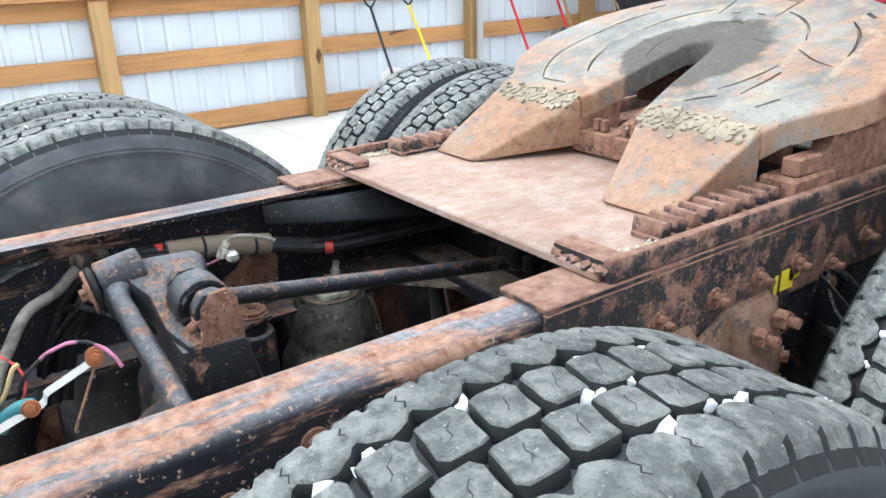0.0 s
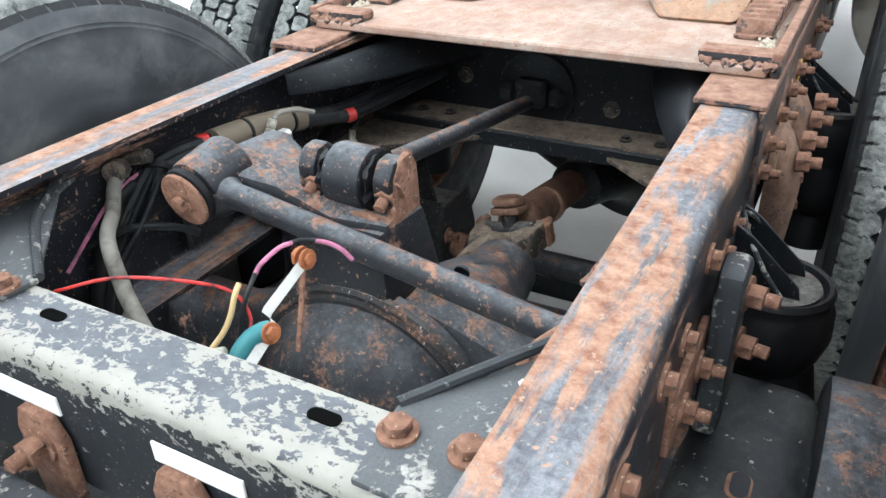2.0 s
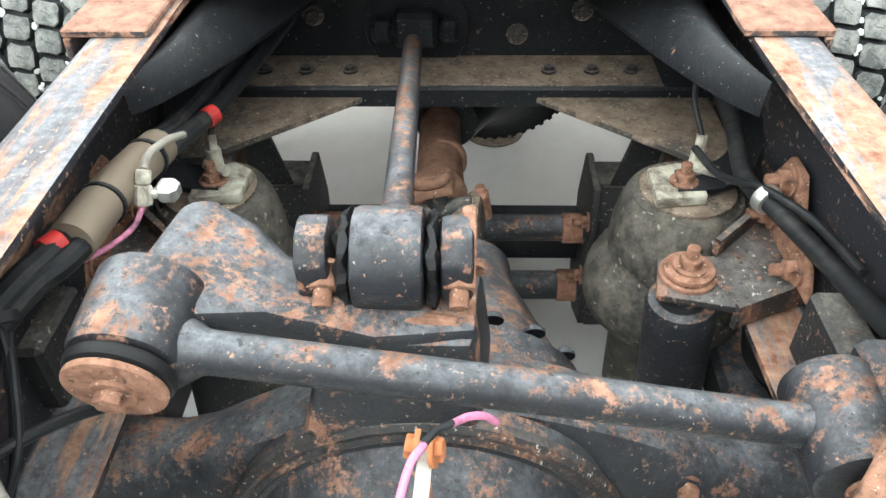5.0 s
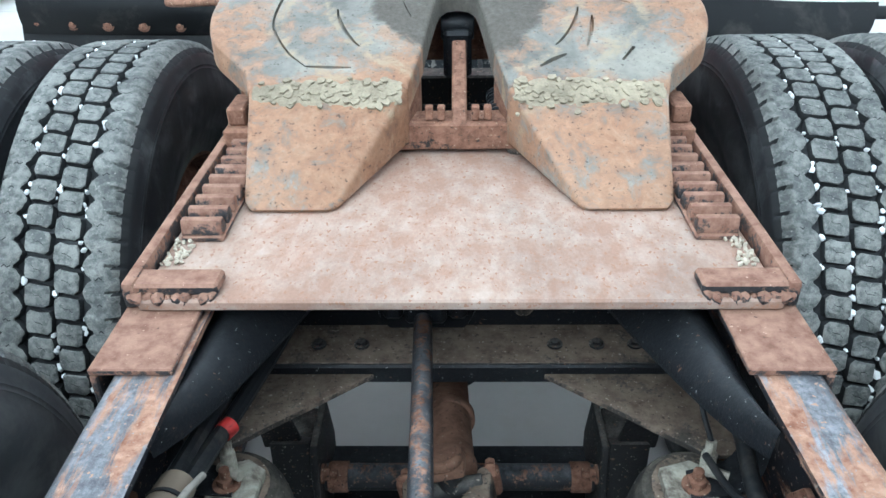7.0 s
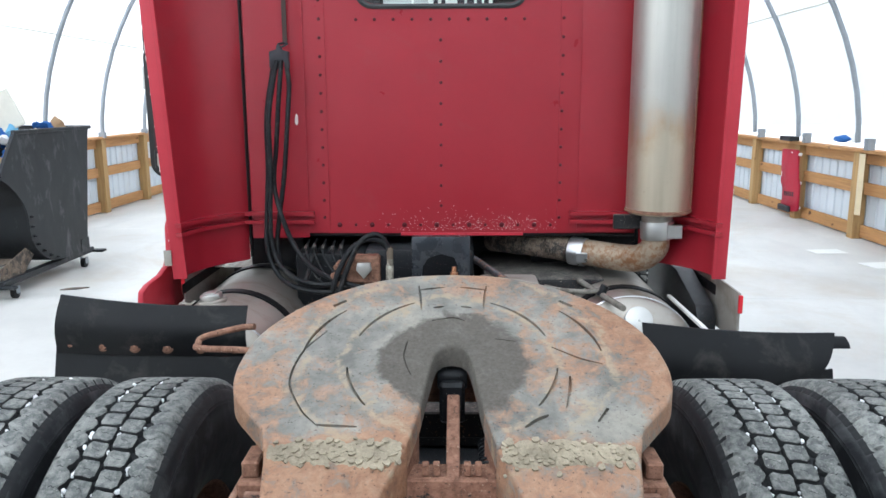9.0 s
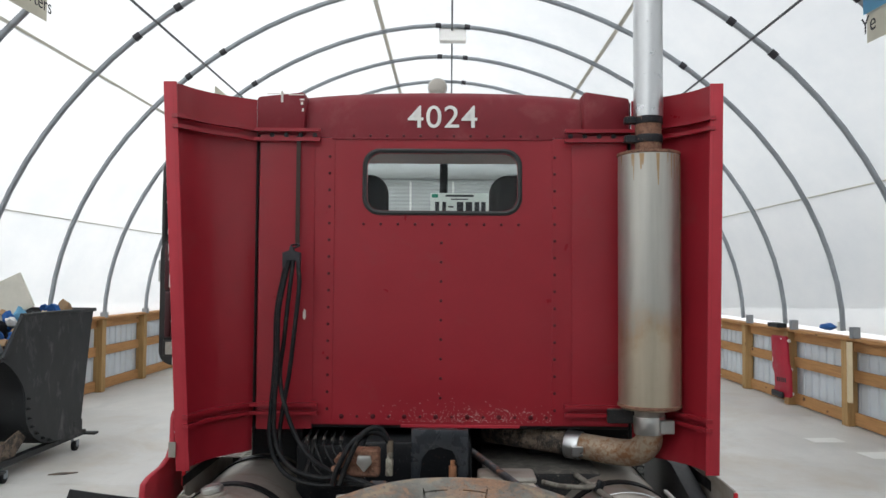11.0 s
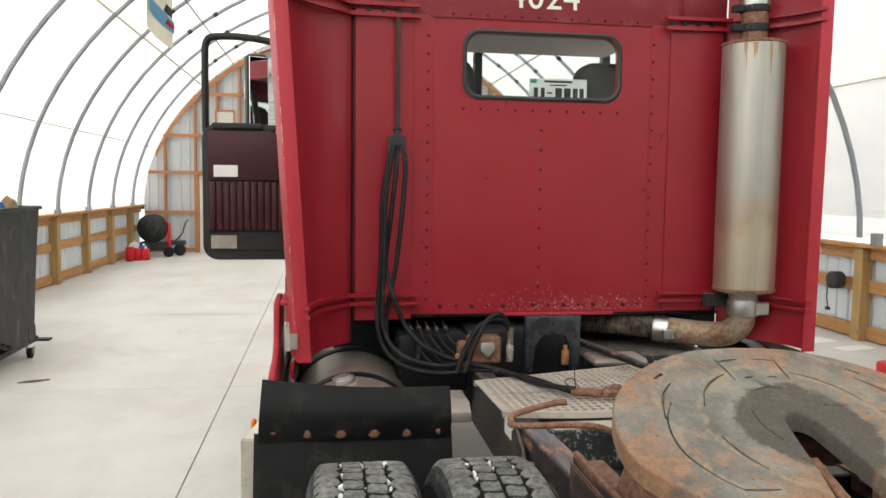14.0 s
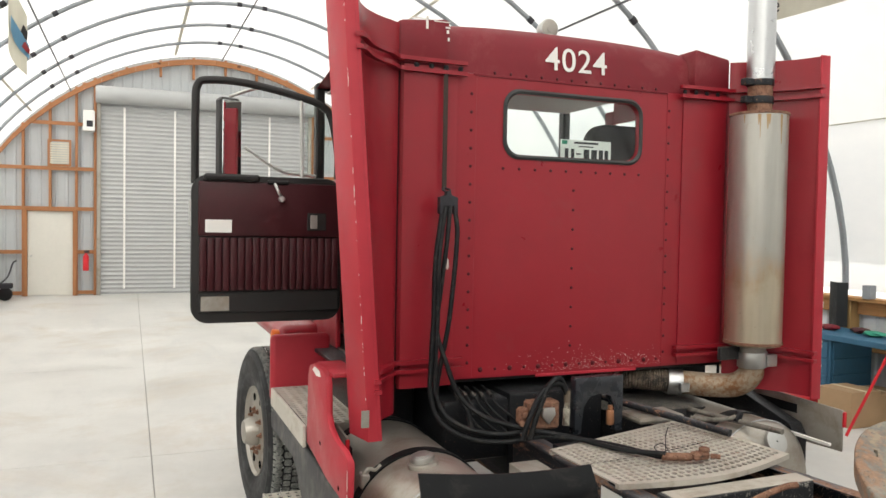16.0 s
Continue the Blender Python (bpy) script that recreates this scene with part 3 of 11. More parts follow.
def merged(bm, tmp, m=None):
    if m is not None:
        tmp.transform(m)
    me = bpy.data.meshes.new("tmp")
    tmp.to_mesh(me)
    tmp.free()
    bm.from_mesh(me)
    bpy.data.meshes.remove(me)
    return bm


def box(bm, x0, x1, y0, y1, z0, z1, bev=0.0, m=None, seg=1):
    t = bmesh.new()
    bmesh.ops.create_cube(t, size=1.0)
    t.transform(Matrix.LocRotScale(((x0 + x1) / 2, (y0 + y1) / 2, (z0 + z1) / 2), None, (abs(x1 - x0), abs(y1 - y0), abs(z1 - z0))))
    if bev:
        bmesh.ops.bevel(t, geom=t.edges[:], offset=bev, segments=seg, affect="EDGES", profile=0.5)
    return merged(bm, t, m)


def cyl(bm, a, b, r, r2=None, seg=20, bev=0.0):
    """A capped cylinder or cone from a to b."""
    a, b = Vector(a), Vector(b)
    t = bmesh.new()
    bmesh.ops.create_cone(t, cap_ends=True, segments=seg, radius1=r, radius2=r if r2 is None else r2, depth=(b - a).length)
    if bev:
        ed = [e for e in t.edges if len(e.link_faces) == 2 and any(len(f.verts) > 4 for f in e.link_faces)]
        bmesh.ops.bevel(t, geom=ed, offset=bev, segments=2, affect="EDGES", profile=0.5)
    t.transform(Matrix.Translation((a + b) / 2) @ (b - a).to_track_quat("Z", "Y").to_matrix().to_4x4())
    return merged(bm, t)


def smooth_line(pts, n=8):
    p = [Vector(q) for q in pts]
    if len(p) < 3:
        return p
    e = [p[0] * 2 - p[1], *p, p[-1] * 2 - p[-2]]
    out = []
    for i in range(1, len(e) - 2):
        for k in range(n):
            t = k / n
            out.append(0.5 * (2 * e[i] + (e[i + 1] - e[i - 1]) * t + (2 * e[i - 1] - 5 * e[i] + 4 * e[i + 1] - e[i + 2]) * t * t
                              + (3 * e[i] - e[i - 1] - 3 * e[i + 1] + e[i + 2]) * t ** 3))
    out.append(p[-1])
    return out


def tube(bm, pts, r, seg=10, n=8, rads=None):
    """A round bar or hose along a smooth line."""
    line = smooth_line(pts, n) if n > 1 else [Vector(q) for q in pts]
    up = Vector((0.123, 0.241, 0.963))
    rings = []
    for i, p in enumerate(line):
        d = (line[min(i + 1, len(line) - 1)] - line[max(i - 1, 0)]).normalized()
        u = (up - d * up.dot(d)).normalized()
        up = u
        w = d.cross(u)
        rr = r if rads is None else rads(i / (len(line) - 1))
        rings.append([bm.verts.new(p + (u * math.cos(a) + w * math.sin(a)) * rr) for a in (2 * math.pi * k / seg for k in range(seg))])
    for a, b in zip(rings, rings[1:]):
        for k in range(seg):
            bm.faces.new((a[k], a[(k + 1) % seg], b[(k + 1) % seg], b[k]))
    bm.faces.new(rings[0][::-1])
    bm.faces.new(rings[-1])
    return bm


def revolve(bm, profile, seg=48, m=None, closed=False):
    """Turns (along, radius) pairs round the x axis."""
    t = bmesh.new()
    rings = [[t.verts.new((x, r * math.cos(a), r * math.sin(a))) for a in (2 * math.pi * k / seg for k in range(seg))] for x, r in profile]
    pairs = list(zip(rings, rings[1:])) + ([(rings[-1], rings[0])] if closed else [])
    for a, b in pairs:
        for k in range(seg):
            t.faces.new((a[k], a[(k + 1) % seg], b[(k + 1) % seg], b[k]))
    return merged(bm, t, m)


def prism(bm, outline, z0, z1, m=None, bev=0.0):
    """A flat outline (x, y) given depth from z0 to z1."""
    t = bmesh.new()
    f = t.faces.new([t.verts.new((x, y, z0)) for x, y in outline])
    r = bmesh.ops.extrude_face_region(t, geom=[f])
    bmesh.ops.translate(t, verts=[v for v in r["geom"] if isinstance(v, bmesh.types.BMVert)], vec=(0, 0, z1 - z0))
    bmesh.ops.recalc_face_normals(t, faces=t.faces[:])
    if bev:
        ed = [e for e in t.edges if e.is_manifold and e.calc_face_angle(0) > 0.6]
        bmesh.ops.bevel(t, geom=ed, offset=bev, segments=2, affect="EDGES", profile=0.5)
    return merged(bm, t, m)


def slab(bm, line, z0, z1, thick, lean=None):
    """An upright sheet along a line (x, y) in plan, with thickness; lean(s, z) shifts a point at share s of the line."""
    pts = [Vector((x, y)) for x, y in line]
    n = len(pts)
    cols = []
    zs = [z0 + (z1 - z0) * k / 6 for k in range(7)]
    for i, p in enumerate(pts):
        d = (pts[min(i + 1, n - 1)] - pts[max(i - 1, 0)]).normalized()
        q = Vector((-d.y, d.x)) * thick / 2
        col = []
        for s in (1, -1):
            for z in zs:
                dx, dy = lean(i / (n - 1), z) if lean else (0, 0)
                col.append(bm.verts.new((p.x + s * q.x + dx, p.y + s * q.y + dy, z)))
        cols.append(col)
    m = len(zs)
    for a, b in zip(cols, cols[1:]):
        for k in range(m - 1):
            bm.faces.new((a[k], b[k], b[k + 1], a[k + 1]))
            bm.faces.new((a[m + k], a[m + k + 1], b[m + k + 1], b[m + k]))
        bm.faces.new((a[0], a[m], b[m], b[0]))
        bm.faces.new((a[m - 1], b[m - 1], b[2 * m - 1], a[2 * m - 1]))
    for c in (cols[0], cols[-1]):
        for k in range(m - 1):
            bm.faces.new((c[k], c[k + 1], c[m + k + 1], c[m + k]))
    return bm


def turn(d):
    """A turn that carries z to the direction d."""
    return Vector(d).to_track_quat("Z", "Y").to_matrix().to_4x4()


def bolt_mesh(r=0.016, h=0.014, washer=True, stub=0.0):
    bm = bmesh.new()
    if washer:
        cyl(bm, (0, 0, 0), (0, 0, 0.004), r * 1.45, seg=18)
    cyl(bm, (0, 0, 0.003), (0, 0, h), r, seg=6, bev=0.0015)
    if stub:
        cyl(bm, (0, 0, h), (0, 0, h + stub), r * 0.55, seg=12, bev=0.001)
    me = bpy.data.meshes.new("bolt")
    bm.to_mesh(me)
    bm.free()
    return me


def place(name, me, material, at, d, parent, label=""):
    ob = part_mesh(name, me, material, parent, label, 30)
    ob.matrix_basis = Matrix.Translation(at) @ turn(d)
    return ob


def stones(bm, where, r0, r1, count, rnd):
    for _ in range(count):
        t = bmesh.new()
        bmesh.ops.create_icosphere(t, subdivisions=1, radius=1.0)
        for v in t.verts:
            v.co *= rnd.uniform(0.7, 1.15)
        r = rnd.uniform(r0, r1)
        m = Matrix.Translation(where(rnd)) @ Euler((rnd.uniform(0, 6), rnd.uniform(0, 6), rnd.uniform(0, 6))).to_matrix().to_4x4() @ Matrix.Diagonal((r, r * rnd.uniform(0.6, 1), r * rnd.uniform(0.5, 0.9), 1))
        merged(bm, t, m)
    return bm


# ---- the building ----
WL, WR, YB, YE = -5.9, 5.35, -9.0, 20.49      # inner faces of the side walls, back and end wall
XC, HALF, ZB, RISE, POW = -0.28, 5.68, 1.28, 4.92, 1.85


def arch(th, grow=0.0):
    c, s = math.cos(th), math.sin(th)
    return (XC + (HALF + grow) * math.copysign(abs(c) ** (2 / POW), c), ZB + (RISE + grow) * max(0.0, s) ** (2 / POW))


def arch_z(x):
    u = min(1.0, abs((x - XC) / HALF))
    return ZB + RISE * (1 - u ** POW) ** (1 / POW)


def skew(x):
    u = (x - WL) / (WR - WL)
    return -1.3 * u + 0.6 * u * u


# unseen ground, given a bright colour to bounce light into the fabric
bm = bmesh.new()
box(bm, -40, 40, -40, 60, -0.30, -0.12)
tagged(part("ground", bm, MAT["outside"]), "unseen pale ground, brightened to bounce light onto the fabric roof", "ground", kind="structure")

floor = thing("floor", (0, 0, 0), "pale trowelled concrete floor with sawn control joints", "floor", kind="structure")
xs = [WL - 0.2, -2.03, 1.75, WR + 0.2]
ys = [YB, -5.8, -1.8, 2.2, 6.25, 10.3, 14.3, 18.3, YE + 0.2]
for i in range(len(xs) - 1):
    for j in range(len(ys) - 1):
        bm = bmesh.new()
        box(bm, xs[i] + 0.004, xs[i + 1] - 0.004, ys[j] + 0.004, ys[j + 1] - 0.004, -0.10, 0.0, 0.003)
        part("slab", bm, MAT["concrete"], floor)
bm = bmesh.new()
box(bm, WL - 0.2, WR + 0.2, YB, YE + 0.2, -0.115, -0.012)
part("joint_filler", bm, MAT["joint"], floor, "grey joint sealant")

# floor drain
DX, DY = 0.125, 1.475
drain = thing("floor_drain", (DX, DY, 0), "round dark cast-iron floor drain grate", "drain")
bm = bmesh.new()
cyl(bm, (DX, DY, 0.001), (DX, DY, 0.005), 0.105, seg=32, bev=0.002)
part("frame", bm, MAT["tan_dust"], drain)
# raised dark bars paint the shaded openings of the grate
for k in range(8):
    for s in (-1, 1):
        bm = bmesh.new()
        x = DX - 0.063 + 0.018 * k
        y = DY + s * 0.030
        box(bm, x - 0.0045, x + 0.0045, y - 0.024, y + 0.024, 0.005, 0.0075, 0.001)
        part("slot", bm, MAT["flap"], drain)

# hoops and membrane
LEFT_POSTS = [-8.0, -6.2, -4.4, -2.6, -0.9, 0.86, 2.80, 4.80, 6.6, 8.4, 10.23, 12.03, 13.79, 15.6, 17.4, 19.2]
RIGHT_POSTS = [y - 0.70 for y in LEFT_POSTS]
for i, y in enumerate(LEFT_POSTS):
    hoop = thing("roof_hoop", (XC, y - 0.5, ZB), "bent grey galvanised steel pipe hoop of the roof", "roof hoop", "roof hoops", "structure")
    bm = bmesh.new()
    pts = []
    for k in range(41):
        x, z = arch(math.pi * k / 40, -0.05)
        pts.append((x, y + skew(x), z))
    tube(bm, pts, 0.035, 10, 1)
    part("pipe", bm, MAT["galv"], hoop)
    for th in (2.23 - 0.055, 2.23 + 0.055, 1.51 - 0.05, 1.51 + 0.05, 0.82 - 0.055, 0.82 + 0.055):
        x, z = arch(th, -0.05)
        bm = bmesh.new()
        d = Vector((arch(th + 0.02, -0.05)[0] - x, 0, arch(th + 0.02, -0.05)[1] - z)).normalized() * 0.045
        cyl(bm, (x - d.x, y + skew(x), z - d.z), (x + d.x, y + skew(x), z + d.z), 0.045, seg=10)
        part("coupler", bm, MAT["ink"], hoop, "black clamp on the hoop")
    for sx, yy, th in ((-1, y, math.pi), (1, y - 1.0, 0.0)):
        x, z = arch(th, -0.05)
        bm = bmesh.new()
        box(bm, x - 0.05, x + 0.05, yy - 0.05, yy + 0.05, ZB - (0.02 if sx < 0 else 0.08), ZB + 0.07, 0.004)
        part("foot", bm, MAT["galv"], hoop, "steel foot plate on the wall cap")
# purlins: long pipes under the hoops
for th in (1.51, 0.82, 2.23):
    x, z = arch(th, -0.12)
    pur = thing("roof_purlin", (x, 5, z), "long dark pipe tying the roof hoops", "purlin", "roof purlins", "structure")
    bm = bmesh.new()
    cyl(bm, (x, YB + 0.1, z), (x, YE - 0.1, z), 0.015, seg=10)
    part("pipe", bm, MAT["purlin"], pur)
bm = bmesh.new()
rows = []
ys_f = np.arange(YB, YE + 0.41, 0.61)
for y in ys_f:
    row = []
    for k in range(61):
        th = math.pi * k / 60
        sag = 0.018 * math.sin(y * 3.4) * math.sin(th)
        x, z = arch(th, 0.02 + sag)
        row.append(bm.verts.new((x, y, z)))
    rows.append(row)
for a, b in zip(rows, rows[1:]):
    for k in range(60):
        bm.faces.new((a[k], a[k + 1], b[k + 1], b[k]))
membrane = part("ceiling", bm, MAT["fabric"], None, smooth=60)
tagged(membrane, "bright translucent white fabric roof stretched over the hoops", "fabric roof", kind="structure")
# seams of the membrane
for th in (0.41, 1.06, 1.75, 2.41, 2.80):
    x, z = arch(th, 0.0)
    bm = bmesh.new()
    box(bm, x - 0.035, x + 0.035, YB + 0.2, YE - 0.05, z - 0.004, z - 0.001)
    part("seam", bm, MAT["cream"], membrane, "welded overlap seam of the fabric")


def ribbed(bm, length, z0, z1, top=None, pitch=0.23, rib=0.02, flat=0.15):
    """Ribbed sheet in the xz plane from x=0, ribs towards -y."""
    x = 0.0
    prof = []
    while x < length:
        for dx, y in ((0, 0), (pitch * 0.35, 0), (pitch * 0.42, -rib), (pitch * 0.58, -rib), (pitch * 0.65, 0)):
            if x + dx <= length:
                prof.append((x + dx, y))
        x += pitch
    prof.append((length, 0))
    lo = [bm.verts.new((px, py, z0)) for px, py in prof]
    hi = [bm.verts.new((px, py, z1 if top is None else top(px))) for px, py in prof]
    for k in range(len(prof) - 1):
        bm.faces.new((lo[k], lo[k + 1], hi[k + 1], hi[k]))
    return bm


def side_wall(name, x, posts, sgn, label, zb):
    """Low timber side wall: square posts, three boards a bay, ribbed sheet outside, a cap plank."""
    w = thing(name, (x, 5, 0), label, "wall", kind="structure")
    f, o = x, x - sgn * 0.15                       # room face and outer face of the posts
    for y in posts:
        bm = bmesh.new()
        box(bm, min(f, o), max(f, o), y - 0.075, y + 0.075, 0, zb - 0.05, 0.006)
        part("post", bm, MAT["wood_z"], w)
    ends = [YB, *posts, YE]
    for a, b in zip(ends, ends[1:]):
        a2, b2 = (a + 0.075 if a in posts else a), (b - 0.075 if b in posts else b)
        for z0, z1, nm in ((0.02, 0.19, "skirt_board"), (0.60, 0.76, "girt"), (zb - 0.20, zb - 0.05, "top_girt")):
            bm = bmesh.new()
            x0, x1 = f - sgn * 0.10, f - sgn * 0.14
            box(bm, min(x0, x1), max(x0, x1), a2 + 0.003, b2 - 0.003, z0, z1, 0.004)
            part(nm, bm, MAT["wood_y"], w)
        bm = bmesh.new()
        ribbed(bm, b - a, 0.0, zb - 0.04)
        bm.transform(Matrix.Translation((f - sgn * 0.165, a, 0)) @ Matrix.Rotation(radians(90), 4, "Z"))
        part("panel", bm, MAT["sheet"], w, "white ribbed metal sheet")
    bm = bmesh.new()
    y = YB
    k = 0
    while y < YE:
        e = min(YE, y + 3.6)
        bm = bmesh.new()
        box(bm, f + sgn * 0.02 if sgn < 0 else f - 0.20, f + 0.20 if sgn < 0 else f + 0.02, y + 0.003, e - 0.003, zb - 0.045, zb - 0.005, 0.004)
        part("cap_plank", bm, MAT["wood_y"], w)
        y = e
    return w


side_wall("wall_west", WL, LEFT_POSTS, 1, "low timber wall with pine posts, girts and white ribbed metal sheet", ZB)
side_wall("wall_east", WR, RIGHT_POSTS, -1, "low timber wall with pine posts, girts and white ribbed metal sheet", ZB - 0.075)

# end wall
ew = thing("wall_north", (XC, YE, 0), "tall arched end wall of ribbed metal sheet on pine studs", "wall", kind="structure")
DOOR_X0, DOOR_X1, ROLL_X0, ROLL_X1, ROLL_Z = -4.53, -3.50, -2.95, 2.35, 5.05
cuts = [WL - 0.05, -5.35, DOOR_X0 - 0.06, -4.0, DOOR_X1 + 0.06, ROLL_X0, -1.6, -0.3, 1.0, ROLL_X1, 3.4, 4.4, WR + 0.05]
for a, b in zip(cuts, cuts[1:]):
    lo = 2.12 if DOOR_X0 - 0.1 <= a and b <= DOOR_X1 + 0.1 else (ROLL_Z if ROLL_X0 - 0.01 <= a and b <= ROLL_X1 + 0.01 else 0.0)
    bm = bmesh.new()
    ribbed(bm, b - a, lo, 0, lambda px, a=a, lo=lo: max(lo + 0.02, arch_z(a + px) - 0.02))
    bm.transform(Matrix.Translation((a, YE + 0.12, 0)))
    part("panel", bm, MAT["end_sheet_dimmed"], ew, "white ribbed metal sheet coloured darker for the dim far end")
for x in (-5.38, -4.60, -3.44, -4.02, -3.02, 2.42, 3.4, 4.4):
    z0 = 2.12 if DOOR_X0 - 0.02 < x < DOOR_X1 else 0.0
    bm = bmesh.new()
    box(bm, x - 0.03, x + 0.03, YE - 0.02, YE + 0.10, z0, arch_z(x) - 0.08, 0.004)
    part("stud", bm, MAT["wood_s"], ew)
for z in (0.08, 1.08, 2.14, 3.12, 4.22, 5.2):
    for a, b in ((-5.9, DOOR_X0 - 0.10), (DOOR_X1 + 0.09, ROLL_X0 - 0.1), (ROLL_X1 + 0.1, WR)) if z < 2.0 else ((-5.9, ROLL_X0 - 0.1), (ROLL_X1 + 0.1, WR)):
        while arch_z(a) < z + 0.1 and a < b:
            a += 0.05
        while arch_z(b) < z + 0.1 and b > a:
            b -= 0.05
        if b - a > 0.2:
            bm = bmesh.new()
            box(bm, a, b, YE - 0.035, YE - 0.022, z - 0.045, z + 0.045, 0.003)
            part("girt", bm, MAT["wood_x"], ew)
for x in (-2.3, -1.5, -0.7, 0.1, 0.9, 1.7):
    bm = bmesh.new()
    box(bm, x - 0.03, x + 0.03, YE - 0.02, YE + 0.10, ROLL_Z + 0.5, arch_z(x) - 0.08, 0.004)
    part("stud", bm, MAT["wood_s"], ew)
for k in range(28):
    x0 = -5.6 + k * 0.39
    x1 = x0 + 0.385
    bm = bmesh.new()
    z0, z1 = arch_z(x0) - 0.12, arch_z(x1) - 0.12
    v = [bm.verts.new(q) for q in ((x0, YE - 0.05, z0 - 0.14), (x1, YE - 0.05, z1 - 0.14), (x1, YE - 0.05, z1), (x0, YE - 0.05, z0),
                                   (x0, YE, z0 - 0.14), (x1, YE, z1 - 0.14), (x1, YE, z1), (x0, YE, z0))]
    for q in ((0, 1, 2, 3), (7, 6, 5, 4), (0, 4, 5, 1), (1, 5, 6, 2), (2, 6, 7, 3), (3, 7, 4, 0)):
        bm.faces.new([v[i] for i in q])
    part("rim_board", bm, MAT["wood_x"], ew)
# back wall, behind the whole path
bm = bmesh.new()
ribbed(bm, WR - WL + 0.1, 0.0, 0, lambda px: arch_z(WL - 0.05 + px) + 0.02)
bm.transform(Matrix.Translation((WL - 0.05, YB, 0)))
tagged(part("wall_south", bm, MAT["sheet"]), "arched end wall of white ribbed metal sheet", "wall", kind="structure")

# walk door
md = thing("door_1", ((DOOR_X0 + DOOR_X1) / 2, YE, 0), "closed plain white walk door in a pine frame", "door", kind="structure")
bm = bmesh.new()
box(bm, DOOR_X0 + 0.02, DOOR_X1 - 0.02, YE + 0.02, YE + 0.065, 0.015, 2.07, 0.004)
part("door_leaf", bm, MAT["door"], md)
for x0, x1, z0, z1 in ((DOOR_X0 - 0.06, DOOR_X0 + 0.018, 0, 2.15), (DOOR_X1 - 0.018, DOOR_X1 + 0.06, 0, 2.15), (DOOR_X0 + 0.018, DOOR_X1 - 0.018, 2.075, 2.15)):
    bm = bmesh.new()
    box(bm, x0, x1, YE - 0.045, YE + 0.09, z0, z1, 0.004)
    part("door_frame", bm, MAT["wood_s"], md)
bm = bmesh.new()
cyl(bm, (DOOR_X0 + 0.10, YE + 0.02, 0.98), (DOOR_X0 + 0.10, YE - 0.03, 0.98), 0.014, seg=12)
cyl(bm, (DOOR_X0 + 0.10, YE - 0.02, 0.98), (DOOR_X0 + 0.10, YE - 0.055, 0.98), 0.028, seg=16, bev=0.006)
part("door_handle", bm, MAT["steel"], md, "round steel knob")

# roller door
rd = thing("door_2", (-0.3, YE, 0), "closed white steel roller door with a curtain of narrow slats", "roller door", kind="structure")
z = 0.02
while z < 4.8:
    bm = bmesh.new()
    n = 5
    prof = [(0.0, 0.0), (0.02, 0.006), (0.055, 0.022), (0.09, 0.006), (0.108, 0.0)]
    lo = [bm.verts.new((ROLL_X0 + 0.06, YE + 0.03 - p[1], z + p[0])) for p in prof]
    hi = [bm.verts.new((ROLL_X1 - 0.06, YE + 0.03 - p[1], z + p[0])) for p in prof]
    for k in range(len(prof) - 1):
        bm.faces.new((lo[k], hi[k], hi[k + 1], lo[k + 1]))
    part("slat", bm, MAT["shutter"], rd)
    z += 0.108
for x in (-2.35, -1.15, 0.05, 1.25):
    bm = bmesh.new()
    box(bm, x - 0.025, x + 0.025, YE - 0.005, YE + 0.006, 0.15, 4.7, 0.002)
    part("wind_lock_strip", bm, MAT["white"], rd)
for x0 in (ROLL_X0 - 0.03, ROLL_X1 - 0.06):
    bm = bmesh.new()
    box(bm, x0, x0 + 0.09, YE - 0.06, YE + 0.06, 0.0, 4.95, 0.004)
    part("guide", bm, MAT["alu_dull"], rd)
bm = bmesh.new()
cyl(bm, (ROLL_X0 - 0.05, YE - 0.12, 4.98), (ROLL_X1 + 0.05, YE - 0.12, 4.98), 0.21, seg=32, bev=0.006)
part("barrel", bm, MAT["shutter"], rd, "rolled-up curtain round the barrel")
# lamp under the ridge, tilted towards the back of the hall
LAMP = Matrix.Translation((0.0, 11.55, 6.0)) @ Matrix.Rotation(radians(58), 4, "X")
lamp = thing("ceiling_light", (0.0, 11.55, 6.0), "square white high-bay lamp hanging from the roof ridge", "lamp")
bm = bmesh.new()
box(bm, -0.22, 0.22, -0.21, 0.21, -0.01, 0.07, 0.012, LAMP)
part("housing", bm, MAT["white"], lamp)
m_lens, _, b_lens = nodes("lamp_lens")
b_lens.inputs["Emission Color"].default_value = (1, 0.98, 0.94, 1)
b_lens.inputs["Emission Strength"].default_value = 9.0
for i in range(6):
    bm = bmesh.new()
    box(bm, -0.19 + i * 0.065, -0.135 + i * 0.065, -0.18, 0.18, -0.025, -0.0105, 0.004, LAMP)
    part("lens", bm, m_lens, lamp)
bm = bmesh.new()
tube(bm, [(0, 11.58, 6.04), (0.02, 11.60, 6.10), (-0.01, 11.6, 6.16)], 0.008, 6)
part("hanger", bm, MAT["galv"], lamp)


# ---- the truck: chassis ----
truck = thing("semi_truck", (0, 1.5, 0), "red day-cab semi tractor with a rusty worn chassis and coupling plate", "truck")
BOLT = bolt_mesh(0.0125, 0.014)
BOLT_S = bolt_mesh(0.009, 0.010)
BOLT_L = bolt_mesh(0.0155, 0.022, True, 0.016)
BOLT_XL = bolt_mesh(0.0185, 0.026, False, 0.018)
NUT = bolt_mesh(0.0135, 0.016, True, 0.015)

